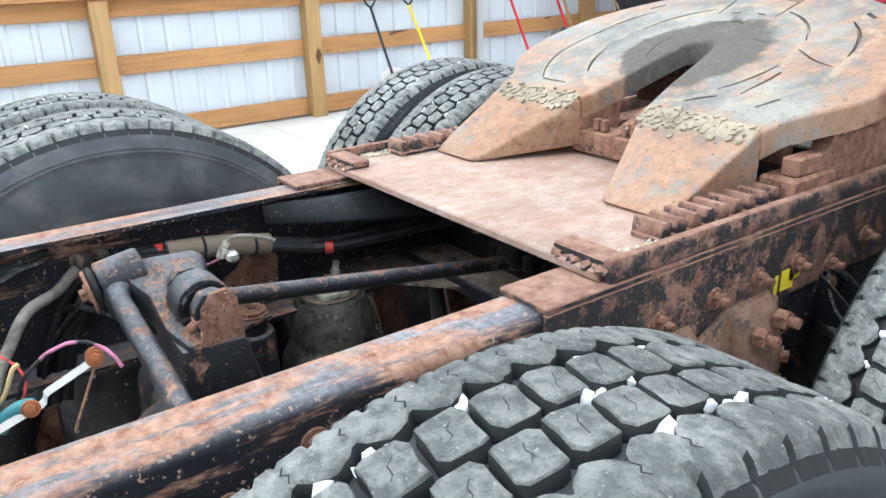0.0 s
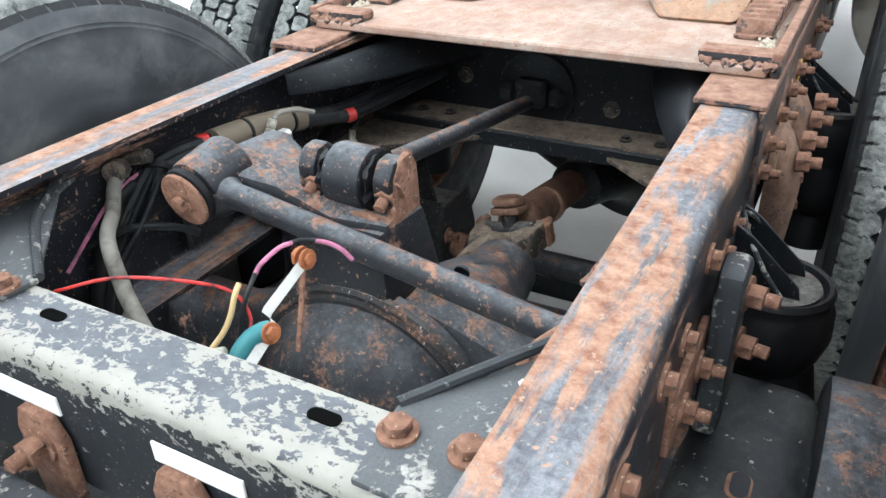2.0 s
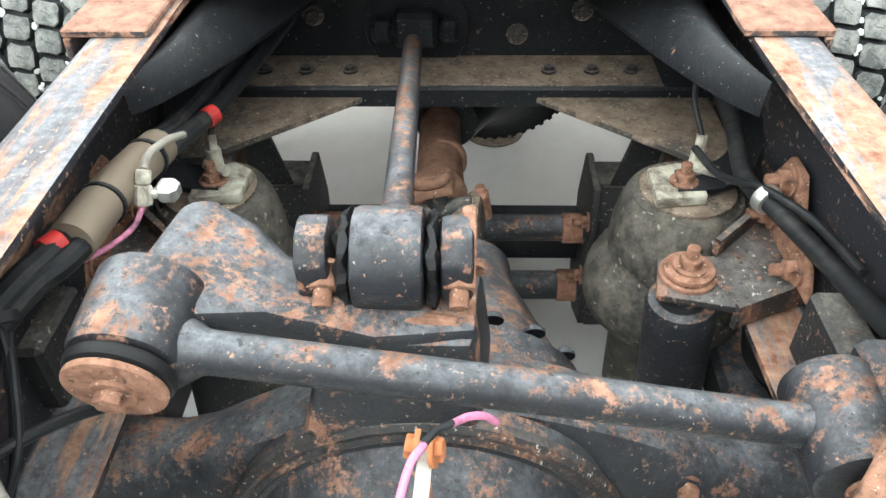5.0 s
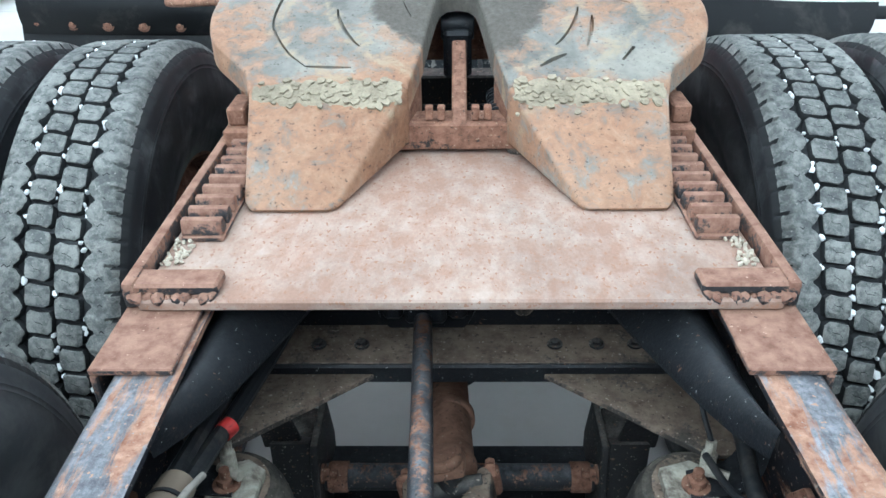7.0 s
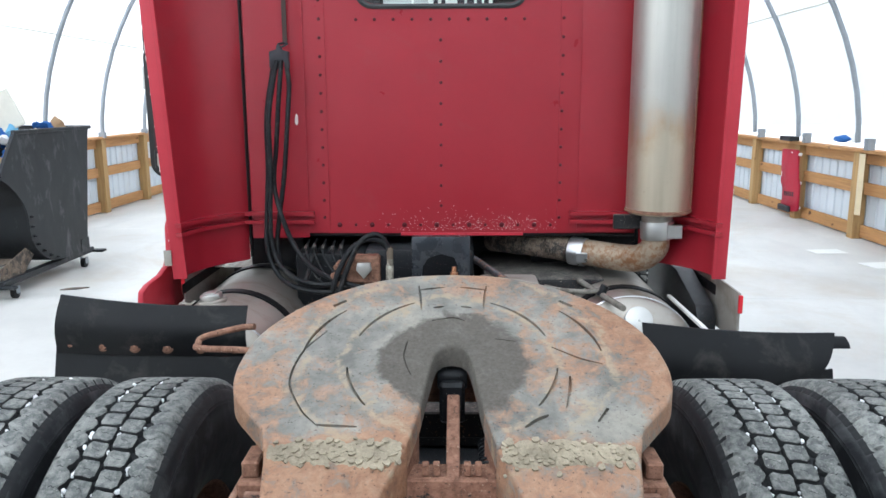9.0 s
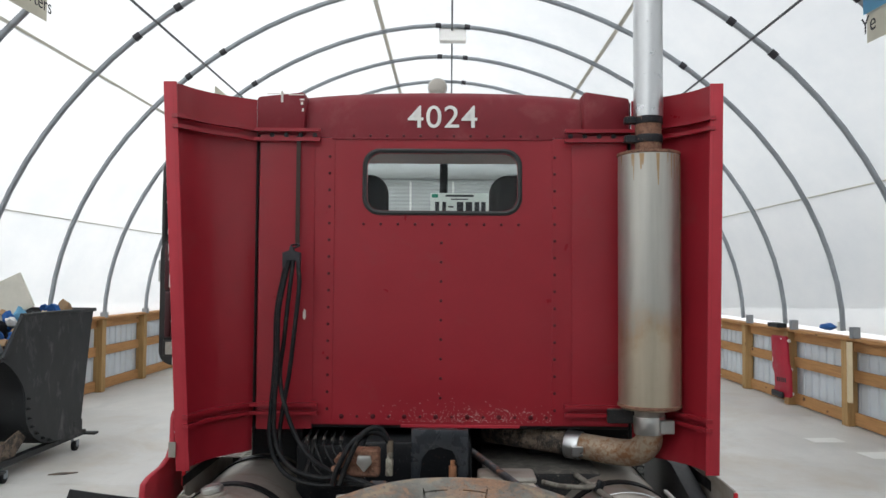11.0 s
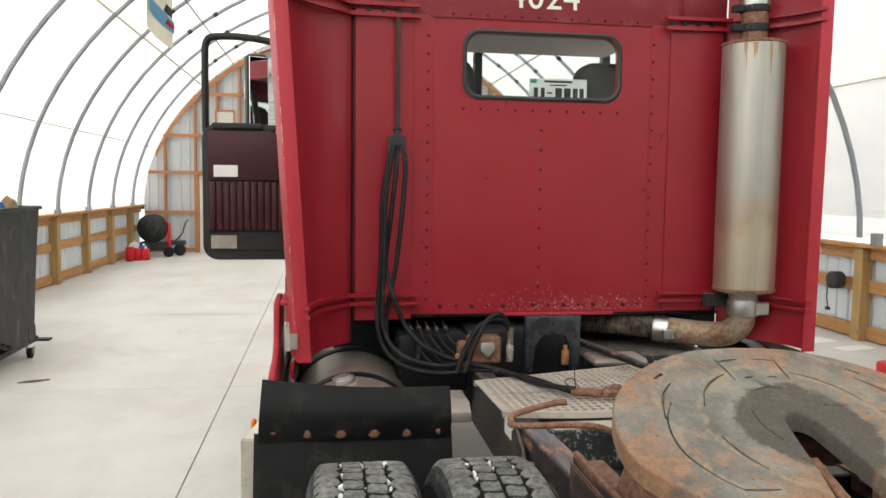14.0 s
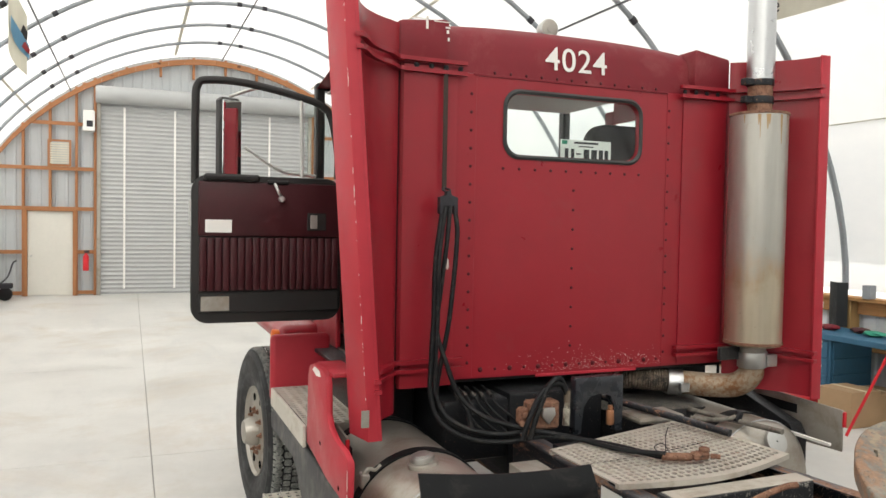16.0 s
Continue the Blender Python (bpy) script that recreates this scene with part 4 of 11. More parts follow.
RAIL_T, RAIL_B = 1.025, 0.745


def rail_x(s, y):
    """Outer face of a rail; behind the deck the pair drifts slightly to the right."""
    return (0.438 if s > 0 else -0.424) - 0.019 * min(0.0, y)


def rail_z(y):
    """Top of the rails: they rise slightly to the tail and drop towards the cab."""
    return RAIL_T - 0.013 * min(0.0, y) - min(0.105, max(0.0, (y - 0.15) * 0.05))


def c_rail(bm, s, y0, y1):
    """Channel rail, open towards the middle, with rounded bends."""
    w, t, r = (0.084 if s > 0 else 0.088), 0.009, 0.018
    def corner(cx, cz, a0, a1, rr):
        return [(cx + rr * math.cos(radians(a0 + (a1 - a0) * k / 4)), cz + rr * math.sin(radians(a0 + (a1 - a0) * k / 4))) for k in range(5)]
    X, T, B = 0.0, 0.0, RAIL_B - RAIL_T
    out = [(X - w, T)] + corner(X - r, T - r, 90, 0, r) + corner(X - r, B + r, 0, -90, r) + [(X - w, B)]
    inn = [(X - w, B + t)] + corner(X - r, B + r, -90, 0, r - t) + corner(X - r, T - r, 0, 90, r - t) + [(X - w, T - t)]
    prof = out + inn
    rings = []
    n = 48
    for i in range(n + 1):
        y = y0 + (y1 - y0) * i / n
        rings.append([bm.verts.new((rail_x(s, y) + s * x, y, rail_z(y) + z)) for x, z in prof])
    m = len(prof)
    for a, b in zip(rings, rings[1:]):
        for k in range(m):
            bm.faces.new((a[k], a[(k + 1) % m], b[(k + 1) % m], b[k]))
    bm.faces.new(rings[0])
    bm.faces.new(rings[-1][::-1])
    bmesh.ops.recalc_face_normals(bm, faces=bm.faces[:])
    return bm


for s in (-1, 1):
    bm = bmesh.new()
    c_rail(bm, s, -1.42, 5.9)
    part("frame_rail", bm, MAT["rail"], truck, "black frame rail worn to orange rust along the top")

# angle irons that carry the coupling, over each rail
for s in (-1, 1):
    bm = bmesh.new()
    box(bm, s * 0.343, s * 0.446, 0.0, 1.30, 1.026, 1.036, 0.002)
    box(bm, s * 0.436, s * 0.446, 0.0, 1.30, 0.885, 1.0255, 0.002)
    ang = part("mounting_angle", bm, MAT["orange_rust"], truck, "rust-red angle iron on the frame rail")
    # raised rim bar along the deck's side
    bm = bmesh.new()
    box(bm, s * 0.428, s * 0.446, 0.125, 1.28, 1.0365, 1.076, 0.006, None, 2)
    part("rim_bar", bm, MAT["orange_rust"], ang)
    bm = bmesh.new()
    box(bm, s * 0.318, s * 0.434, 0.128, 0.172, 1.0545, 1.072, 0.004)
    part("end_bar", bm, MAT["orange_rust"], ang)
    bm = bmesh.new()
    rnd = random.Random(5)
    tube(bm, [(s * (0.322 + 0.0058 * k), 0.127 + rnd.uniform(-0.003, 0.003), 1.050 + rnd.uniform(-0.003, 0.004)) for k in range(21)], 0.008, 8, 3, lambda u: 0.0075 + 0.002 * math.sin(u * 60) + 0.0015 * math.sin(u * 23))
    part("weld_bead", bm, MAT["orange_rust"], ang, "lumpy weld bead")

# deck plate between the angles
bm = bmesh.new()
box(bm, -0.425, 0.425, 0.118, 0.70, 1.0372, 1.0535, 0.003)
deck = part("deck_plate", bm, MAT["deck"], truck, "flat rust-red steel deck plate, dusty and pale near its edge")
bm = bmesh.new()
rnd = random.Random(11)
for s in (-1, 1):
    stones(bm, lambda r, s=s: Vector((s * r.uniform(0.39, 0.42), 0.20 + abs(r.gauss(0, 0.09)), 1.057)), 0.002, 0.0055, 90, rnd)
tagged(part("grit", bm, MAT["gravel"], deck, "loose pale grit along the rim"), kind="stuff")

# toothed slider racks
for s in (-1, 1):
    bm = bmesh.new()
    box(bm, s * 0.348, s * 0.412, 0.272, 0.80, 1.0538, 1.064, 0.003)
    rack = part("slider_rack", bm, MAT["orange_rust"], truck, "rust-red toothed rack on the deck plate")
    for k in range(14):
        y = 0.274 + k * 0.0375
        bm = bmesh.new()
        prism(bm, [(0, 0.0), (0.026, 0.0), (0.0245, 0.010), (0.017, 0.024), (0.004, 0.024), (0.001, 0.010)], -0.0305, 0.0305, bev=0.0018)
        bm.transform(Matrix.Translation((s * 0.380, y, 1.064)) @ Matrix(((0, 0, 1, 0), (1, 0, 0, 0), (0, 1, 0, 0), (0, 0, 0, 1))))
        part("tooth", bm, MAT["orange_rust"], rack)
# open frame ahead of the deck, under the coupling
for y in (0.735, 1.12):
    bm = bmesh.new()
    box(bm, -0.342, 0.342, y, y + 0.07, 0.955, 1.030, 0.005)
    part("slider_cross_tube", bm, MAT["black_dusty"], truck, "dusty black cross tube of the sliding base")

# ---- fifth wheel ----
SL, Y0, Z0 = 0.335, 0.65, 1.203            # slope of the tilted plate, and a point on it
ANG = math.atan(SL)


def on_plate(x, y):
    return (x, y, Z0 + SL * (y - Y0))


def plate_outline():
    """Half outline of the plate in plan, from the slot's end round to the front."""
    right = [(0.088, 0.595), (0.37, 0.585), (0.385, 0.64), (0.425, 0.685), (0.465, 0.735), (0.483, 0.80), (0.480, 0.87), (0.463, 0.94), (0.43, 1.00), (0.375, 1.065),
             (0.30, 1.125), (0.21, 1.172), (0.11, 1.20), (0.0, 1.208)]
    slot = [(0.0, 0.905), (0.022, 0.899), (0.036, 0.883), (0.042, 0.86), (0.052, 0.80), (0.066, 0.70)]
    right = right[:2] + [(v.x, v.y) for v in smooth_line([(x, y, 0) for x, y in right[2:]], 4)]
    half = slot + right
    full = half + [(-x, y) for x, y in half[::-1] if x > 1e-6]
    return full


fw_b = bmesh.new()
t = bmesh.new()
out = plate_outline()
f = t.faces.new([t.verts.new((x, y, 0)) for x, y in out])
r = bmesh.ops.extrude_face_region(t, geom=[f])
bmesh.ops.translate(t, verts=[v for v in r["geom"] if isinstance(v, bmesh.types.BMVert)], vec=(0, 0, -0.05))
bmesh.ops.recalc_face_normals(t, faces=t.faces[:])
ed = [e for e in t.edges if all(abs(v.co.z) < 1e-4 for v in e.verts)]
bmesh.ops.bevel(t, geom=ed, offset=0.007, segments=3, affect="EDGES", profile=0.5)
for v in t.verts:
    v.co.z += Z0 + SL * (v.co.y - Y0)
merged(fw_b, t)
# grooves: cutters along arcs, cut out of the plate
cut = bmesh.new()


def groove(pts, w=0.004, depth=0.009):
    w = w * 1.45
    line = smooth_line([Vector(on_plate(x, y)) for x, y in pts], 6)
    nrm = Vector((0, -SL, 1)).normalized()
    rows_ = []
    for i, p in enumerate(line):
        d = (line[min(i + 1, len(line) - 1)] - line[max(i - 1, 0)]).normalized()
        q = d.cross(nrm) * w * (0.35 + 0.65 * math.sin(math.pi * (i + 0.5) / len(line)))
        rows_.append([cut.verts.new(p + q + nrm * 0.02), cut.verts.new(p - q + nrm * 0.02), cut.verts.new(p - q * 0.6 - nrm * depth), cut.verts.new(p + q * 0.6 - nrm * depth)])
    for a, b in zip(rows_, rows_[1:]):
        for k in range(4):
            cut.faces.new((a[k], a[(k + 1) % 4], b[(k + 1) % 4], b[k]))
    cut.faces.new(rows_[0][::-1])
    cut.faces.new(rows_[-1])


def ring_arc(r, a0, a1, n=6, sq=1.0):
    return [(r * math.cos(radians(a0 + (a1 - a0) * k / n)), 0.86 + sq * r * math.sin(radians(a0 + (a1 - a0) * k / n))) for k in range(n + 1)]


for s in (-1, 1):
    for pts in (ring_arc(0.235, 20, 66), ring_arc(0.238, -40, -8), ring_arc(0.345, 95 - 90, 40, sq=0.82), ring_arc(0.29, 72, 86, sq=0.98), ring_arc(0.20, 100 - 24, 84)):
        groove([(s * x, y) for x, y in pts])
    groove([(s * 0.078, 1.045), (s * 0.082, 1.10), (s * 0.088, 1.15)], 0.003)
    groove([(s * 0.30, 1.06), (s * 0.27, 1.085)], 0.006)
groove([(-0.277, 0.650), (-0.24, 0.647), (-0.192, 0.645)], 0.004)
groove([(-0.277, 0.650), (-0.32, 0.70), (-0.355, 0.78), (-0.345, 0.88), (-0.30, 0.96)], 0.003)
groove([(0.149, 0.645), (0.175, 0.665), (0.20, 0.68)], 0.005)
groove([(0.24, 0.70), (0.255, 0.76), (0.26, 0.80)], 0.004)
groove([(0.30, 0.66), (0.325, 0.70)], 0.004)
groove([(0.23, 0.90), (0.29, 0.86), (0.34, 0.84)], 0.003)
groove([(-0.09, 0.80), (-0.11, 0.86), (-0.105, 0.92)], 0.002, 0.004)
groove([(-0.05, 1.0), (0.0, 1.012), (0.03, 1.0)], 0.003, 0.005)
groove([(0.10, 0.93), (0.15, 0.92)], 0.002, 0.004)
ma, mb = bpy.data.meshes.new("plate"), bpy.data.meshes.new("cutter")
bmesh.ops.recalc_face_normals(fw_b, faces=fw_b.faces[:])
bmesh.ops.recalc_face_normals(cut, faces=cut.faces[:])
fw_b.to_mesh(ma)
cut.to_mesh(mb)
fw_b.free()
cut.free()
oa, ob_ = new("plate", ma), new("cutter", mb)
mod = oa.modifiers.new("cut", "BOOLEAN")
mod.operation, mod.object, mod.solver, mod.use_self = "DIFFERENCE", ob_, "EXACT", True
bpy.context.view_layer.update()
carved = bpy.data.meshes.new_from_object(oa.evaluated_get(bpy.context.evaluated_depsgraph_get()))
bpy.data.objects.remove(oa)
bpy.data.objects.remove(ob_)
fifth = part_mesh("fifth_wheel", carved, MAT["fifth"], truck, "tilted horseshoe coupling plate, grey steel with orange rust and dried grease")

# ramped legs
for s in (-1, 1):
    bm = bmesh.new()
    top = [(0.089, 0.590, 1.181), (0.368, 0.588, 1.181), (0.345, 0.385, 1.066), (0.332, 0.362, 1.060), (0.205, 0.362, 1.060), (0.19, 0.378, 1.064)]
    vt = [bm.verts.new((s * x, y, z)) for x, y, z in top]
    vb = [bm.verts.new((s * x * (0.985), y + 0.004, max(1.0545, z - (0.105 if y > 0.5 else 0.012)))) for x, y, z in top]
    bm.faces.new(vt)
    bm.faces.new(vb[::-1])
    for k in range(6):
        bm.faces.new((vt[k], vb[k], vb[(k + 1) % 6], vt[(k + 1) % 6]))
    bmesh.ops.recalc_face_normals(bm, faces=bm.faces[:])
    bmesh.ops.bevel(bm, geom=[e for e in bm.edges if e.calc_face_angle(0) > 0.3 and min(v.co.y for v in e.verts) < 0.58], offset=0.006, segments=2, affect="EDGES", profile=0.5)
    part("ramp_leg", bm, MAT["fifth"], fifth, "rusty sloping pick-up ramp")
    # cracked grease along the knee: a lumpy crust broken by cracks
    bm = bmesh.new()
    rnd = random.Random(3 if s > 0 else 4)
    nu, nv = 46, 9
    grid_ = []
    for i in range(nu + 1):
        u = i / nu
        x = 0.098 + 0.262 * u
        wid = 0.030 * (0.45 + 0.75 * abs(noise.noise(Vector((u * 5.0, s * 3.0, 0.4)))) + 0.35 * math.sin(math.pi * u))
        mid_y = 0.579 + 0.010 * noise.noise(Vector((u * 7.0, s * 9.0, 2.0)))
        col_ = []
        for j in range(nv + 1):
            v_ = j / nv * 2 - 1
            y = mid_y + v_ * wid + rnd.uniform(-0.0025, 0.0025)
            z = (1.181 + 0.56 * (y - 0.59)) if y < 0.59 else Z0 + SL * (y - Y0)
            lump = 0.0055 * max(0.0, 1 - abs(v_) ** 3) * (0.55 + 0.9 * abs(noise.noise(Vector((x * 70, y * 70, s)))))
            col_.append(bm.verts.new((s * (x + rnd.uniform(-0.002, 0.002)), y, z - 0.001 + lump + rnd.uniform(0, 0.0016))))
        grid_.append(col_)
    for a_, b_ in zip(grid_, grid_[1:]):
        for j in range(nv):
            bm.faces.new((a_[j], b_[j], b_[j + 1], a_[j + 1]) if s > 0 else (a_[j], a_[j + 1], b_[j + 1], b_[j]))
    bmesh.ops.recalc_face_normals(bm, faces=bm.faces[:])
    for k in range(120):
        u = rnd.random()
        x = 0.10 + 0.25 * u
        y = 0.577 + rnd.gauss(0, 0.013)
        z = (1.181 + 0.56 * (y - 0.59)) if y < 0.59 else Z0 + SL * (y - Y0)
        t = bmesh.new()
        n_ = rnd.randint(5, 7)
        rr = rnd.uniform(0.003, 0.010)
        fc = t.faces.new([t.verts.new((rr * rnd.uniform(0.6, 1.15) * math.cos(6.283 * q / n_), rr * rnd.uniform(0.6, 1.15) * math.sin(6.283 * q / n_), 0)) for q in range(n_)])
        ex = bmesh.ops.extrude_face_region(t, geom=[fc])
        bmesh.ops.translate(t, verts=[v for v in ex["geom"] if isinstance(v, bmesh.types.BMVert)], vec=(0, 0, rnd.uniform(0.003, 0.006)))
        merged(bm, t, Matrix.Translation((s * x, y, z + 0.0015)) @ Matrix.Rotation(math.atan(0.56 if y < 0.59 else SL) + rnd.uniform(-0.2, 0.2), 4, "X") @ Matrix.Rotation(rnd.uniform(0, 6), 4, "Z"))
    tagged(part("grease_crust", bm, MAT["crud"], fifth, "cracked crust of dried grease", smooth=60), kind="stuff")

# inner side walls of the slot, cross bar, locking lever, saddle brackets
for s in (-1, 1):
    bm = bmesh.new()
    pts = [(0.066, 0.70), (0.088, 0.592), (0.19, 0.378)]
    hi = [1.175, 1.175, 1.06]
    lo = [1.10, 1.085, 1.0545]
    va = [bm.verts.new((s * (x + 0.003), y, z)) for (x, y), z in zip(pts, hi)]
    vb = [bm.verts.new((s * (x + 0.003), y, z)) for (x, y), z in zip(pts, lo)]
    vc = [bm.verts.new((s * (x + 0.016), y, z)) for (x, y), z in zip(pts, hi)]
    vd = [bm.verts.new((s * (x + 0.016), y, z)) for (x, y), z in zip(pts, lo)]
    for k in range(2):
        bm.faces.new((va[k], va[k + 1], vb[k + 1], vb[k]))
        bm.faces.new((vc[k], vd[k], vd[k + 1], vc[k + 1]))
        bm.faces.new((va[k], vc[k], vc[k + 1], va[k + 1]))
        bm.faces.new((vb[k], vb[k + 1], vd[k + 1], vd[k]))
    bm.faces.new((va[0], vb[0], vd[0], vc[0]))
    bm.faces.new((va[2], vc[2], vd[2], vb[2]))
    part("slot_wall", bm, MAT["rusty"], fifth)
    bm = bmesh.new()
    prism(bm, [(0.66, 1.054), (1.02, 1.054), (0.99, 1.10), (0.90, 1.245), (0.78, 1.215), (0.69, 1.10)], 0.385, 0.42, bev=0.004)
    bm.transform(Matrix(((0, 0, s, 0), (1, 0, 0, 0), (0, 1, 0, 0), (0, 0, 0, 1))))
    part("saddle_bracket", bm, MAT["rusty"], fifth, "heavy cast saddle bracket under the plate")
    bm = bmesh.new()
    box(bm, s * 0.36, s * 0.432, 0.60, 0.74, 1.056, 1.10, 0.005)
    box(bm, s * 0.39, s * 0.425, 0.62, 0.70, 1.10, 1.135, 0.004)
    part("bracket_foot", bm, MAT["rusty"], fifth)
    bm = bmesh.new()
    cyl(bm, (s * 0.37, 0.845, 1.19), (s * 0.44, 0.845, 1.19), 0.028, seg=18, bev=0.004)
    part("pivot_pin", bm, MAT["rusty"], fifth)
bm = bmesh.new()
box(bm, -0.112, 0.112, 0.592, 0.604, 1.062, 1.112, 0.003)
box(bm, -0.112, 0.112, 0.6045, 0.665, 1.1005, 1.112, 0.003)
for x in (-0.052, -0.03, 0.032, 0.054):
    box(bm, x - 0.007, x + 0.007, 0.603, 0.622, 1.115, 1.14, 0.002)
part("cross_bar", bm, MAT["rusty"], fifth, "rusty cross bar between the ramps")
bm = bmesh.new()
box(bm, -0.014, 0.014, 0.62, 0.87, 1.10, 1.135, 0.003, Matrix.Translation((0.003, 0, -0.16)) @ Matrix.Translation((0, 0.62, 1.2)) @ Matrix.Rotation(ANG * 1.15, 4, "X") @ Matrix.Translation((0, -0.62, -1.2)) @ Matrix.Translation((0, 0, 0.14)))
part("lock_lever", bm, MAT["rusty"], fifth)
bm = bmesh.new()
box(bm, -0.03, 0.03, 0.885, 0.93, 1.10, 1.20, 0.008)
cyl(bm, (-0.035, 0.94, 1.20), (0.035, 0.94, 1.20), 0.03, seg=18, bev=0.004)
part("lock_jaw", bm, MAT["black"], fifth)
bm = bmesh.new()
tube(bm, [(0.075 + 0.016 * math.cos(k * 0.9), 0.66 + 0.0026 * k, 1.10 + 0.016 * math.sin(k * 0.9)) for k in range(50)], 0.003, 6, 2)
part("spring", bm, MAT["black"], fifth)
for x0, x1, y0_, y1_ in ((-0.36, -0.10, 0.68, 0.71), (0.10, 0.36, 0.68, 0.71), (-0.3, 0.3, 1.02, 1.06)):
    bm = bmesh.new()
    box(bm, x0, x1, y0_, y1_, 1.10, 1.175 if y0_ < 1 else 1.25, 0.004)
    part("under_rib", bm, MAT["rusty"], fifth)
# release rod: bent round bar at the driver's side
bm = bmesh.new()
tube(bm, [(-0.43, 1.00, 1.22), (-0.50, 1.02, 1.235), (-0.66, 1.10, 1.215), (-0.672, 1.12, 1.22), (-0.66, 1.135, 1.235), (-0.56, 1.13, 1.262), (-0.52, 1.12, 1.268)], 0.0085, 10, 6)
part("release_rod", bm, MAT["rusty"], fifth, "bent rusty release handle")
# lump of dried clay on the deck
bm = bmesh.new()
bmesh.ops.create_icosphere(bm, subdivisions=2, radius=1.0)
for v in bm.verts:
    v.co *= 1 + 0.2 * noise.noise(v.co * 2)
bm.transform(Matrix.Translation((0.115, 0.60, 1.058)) @ Matrix.Diagonal((0.026, 0.014, 0.008, 1)))
part("clay_lump", bm, MAT["tan_dust"], deck)


# ---- wheels ----
R_T, W_T = 0.575, 0.145


def tyre_meshes():
    cas = bmesh.new()
    prof = [(-0.105, 0.300), (-0.118, 0.315), (-0.134, 0.36), (-0.1405, 0.385), (-0.1398, 0.388), (-0.1435, 0.405), (-0.1458, 0.422), (-0.1466, 0.438), (-0.1462, 0.455), (-0.1448, 0.472), (-0.1424, 0.490),
            (-0.1392, 0.506), (-0.1402, 0.5085), (-0.1382, 0.511), (-0.1378, 0.515), (-0.1386, 0.517), (-0.1366, 0.5195), (-0.1335, 0.531), (-0.1285, 0.543), (-0.122, 0.5495), (-0.112, 0.556), (-0.055, 0.557)]
    prof = prof + [(-x, r) for x, r in prof[::-1]]
    revolve(cas, prof, 96)
    tr = bmesh.new()
    N = 72
    pitch = 2 * math.pi / N
    rnd = random.Random(8)

    def at(x, r, a):
        return tr.verts.new((x, r * math.cos(a), r * math.sin(a)))

    def face(vs, k):
        tr.faces.new(vs).material_index = k

    # two rows of worn six-sided blocks in the middle
    outl = [(-0.92, -0.62), (-0.55, -0.95), (0.15, -0.90), (0.86, -0.92), (0.98, -0.55), (0.92, 0.62), (0.55, 0.95), (-0.15, 0.90), (-0.86, 0.92), (-0.98, 0.55)]
    for i in range(N):
        for c, xm in enumerate((-0.0275, 0.0275)):
            th = pitch * (i + 0.5 * c)
            rings = [[], [], []]
            for u, v in outl:
                u, v = u + rnd.uniform(-0.05, 0.05), v + rnd.uniform(-0.05, 0.05)
                for ring, rr, k in zip(rings, (0.552, R_T - 0.002, R_T), (1.04, 1.0, 0.94)):
                    ring.append(at(xm + u * 0.0250 * k, rr + rnd.uniform(-0.0010, 0.0010) * (rr > 0.56), th + (v + 0.16 * u) * 0.455 * k * pitch))
            n = len(outl)
            for q in range(n):
                w = (q + 1) % n
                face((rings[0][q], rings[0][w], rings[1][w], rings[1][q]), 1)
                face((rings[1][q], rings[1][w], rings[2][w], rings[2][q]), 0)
            mid = at(xm, R_T - 0.0005, th)
            for q in range(n):
                face((rings[2][q], rings[2][(q + 1) % n], mid), 0)
            # sipe across the block: a thin dark strip painting a slit's shade
            zig = [(u + rnd.uniform(-0.08, 0.08), w + rnd.uniform(-0.1, 0.1)) for u, w in ((-0.42, -0.22), (-0.18, -0.02), (0.14, 0.02), (0.40, 0.24))]
            lo = [at(xm + u * 0.0240, R_T + 0.0004, th + (v - 0.022) * 0.475 * pitch) for u, v in zig]
            hi = [at(xm + u * 0.0240, R_T + 0.0004, th + (v + 0.022) * 0.475 * pitch) for u, v in zig]
            for q in range(len(zig) - 1):
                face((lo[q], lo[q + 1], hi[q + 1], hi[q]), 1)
    # wide shoulder ribs with a stepped inner edge and notches in the outer one
    SUB = 10
    inner = [0.0595, 0.0570, 0.0570, 0.0600, 0.0615, 0.0645, 0.0715, 0.0730, 0.0660, 0.0625]
    notch = [0, 0, 1, 0, 0, 0, 0.3, 0, 0, 0]
    for o in (-1, 1):
        cols = []
        for k in range(N * SUB):
            a = pitch * (k / SUB + (0.25 if o < 0 else 0.75))
            xi = inner[k % SUB] + rnd.uniform(-0.0008, 0.0008)
            d = 0.013 * notch[k % SUB] * rnd.uniform(0.7, 1.1)
            e = rnd.uniform(-0.0007, 0.0007)
            cols.append([at(o * x, r + (e if r > 0.566 else 0), a) for x, r in
                         ((xi - 0.0015, 0.553), (xi, R_T - 0.003), (xi + 0.003, R_T - 0.0004), (0.097, R_T - 0.002), (0.107, R_T - 0.0045 - d), (0.1135 - d * 0.4, R_T - 0.010 - d), (0.1195 - d * 0.5, R_T - 0.019), (0.1285 - d * 0.2, 0.544))])
        for k in range(N * SUB):
            p, q = cols[k], cols[(k + 1) % (N * SUB)]
            for j in range(7):
                cut_ = notch[k % SUB] == 1
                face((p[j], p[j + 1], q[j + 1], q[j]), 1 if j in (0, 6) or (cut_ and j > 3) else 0)
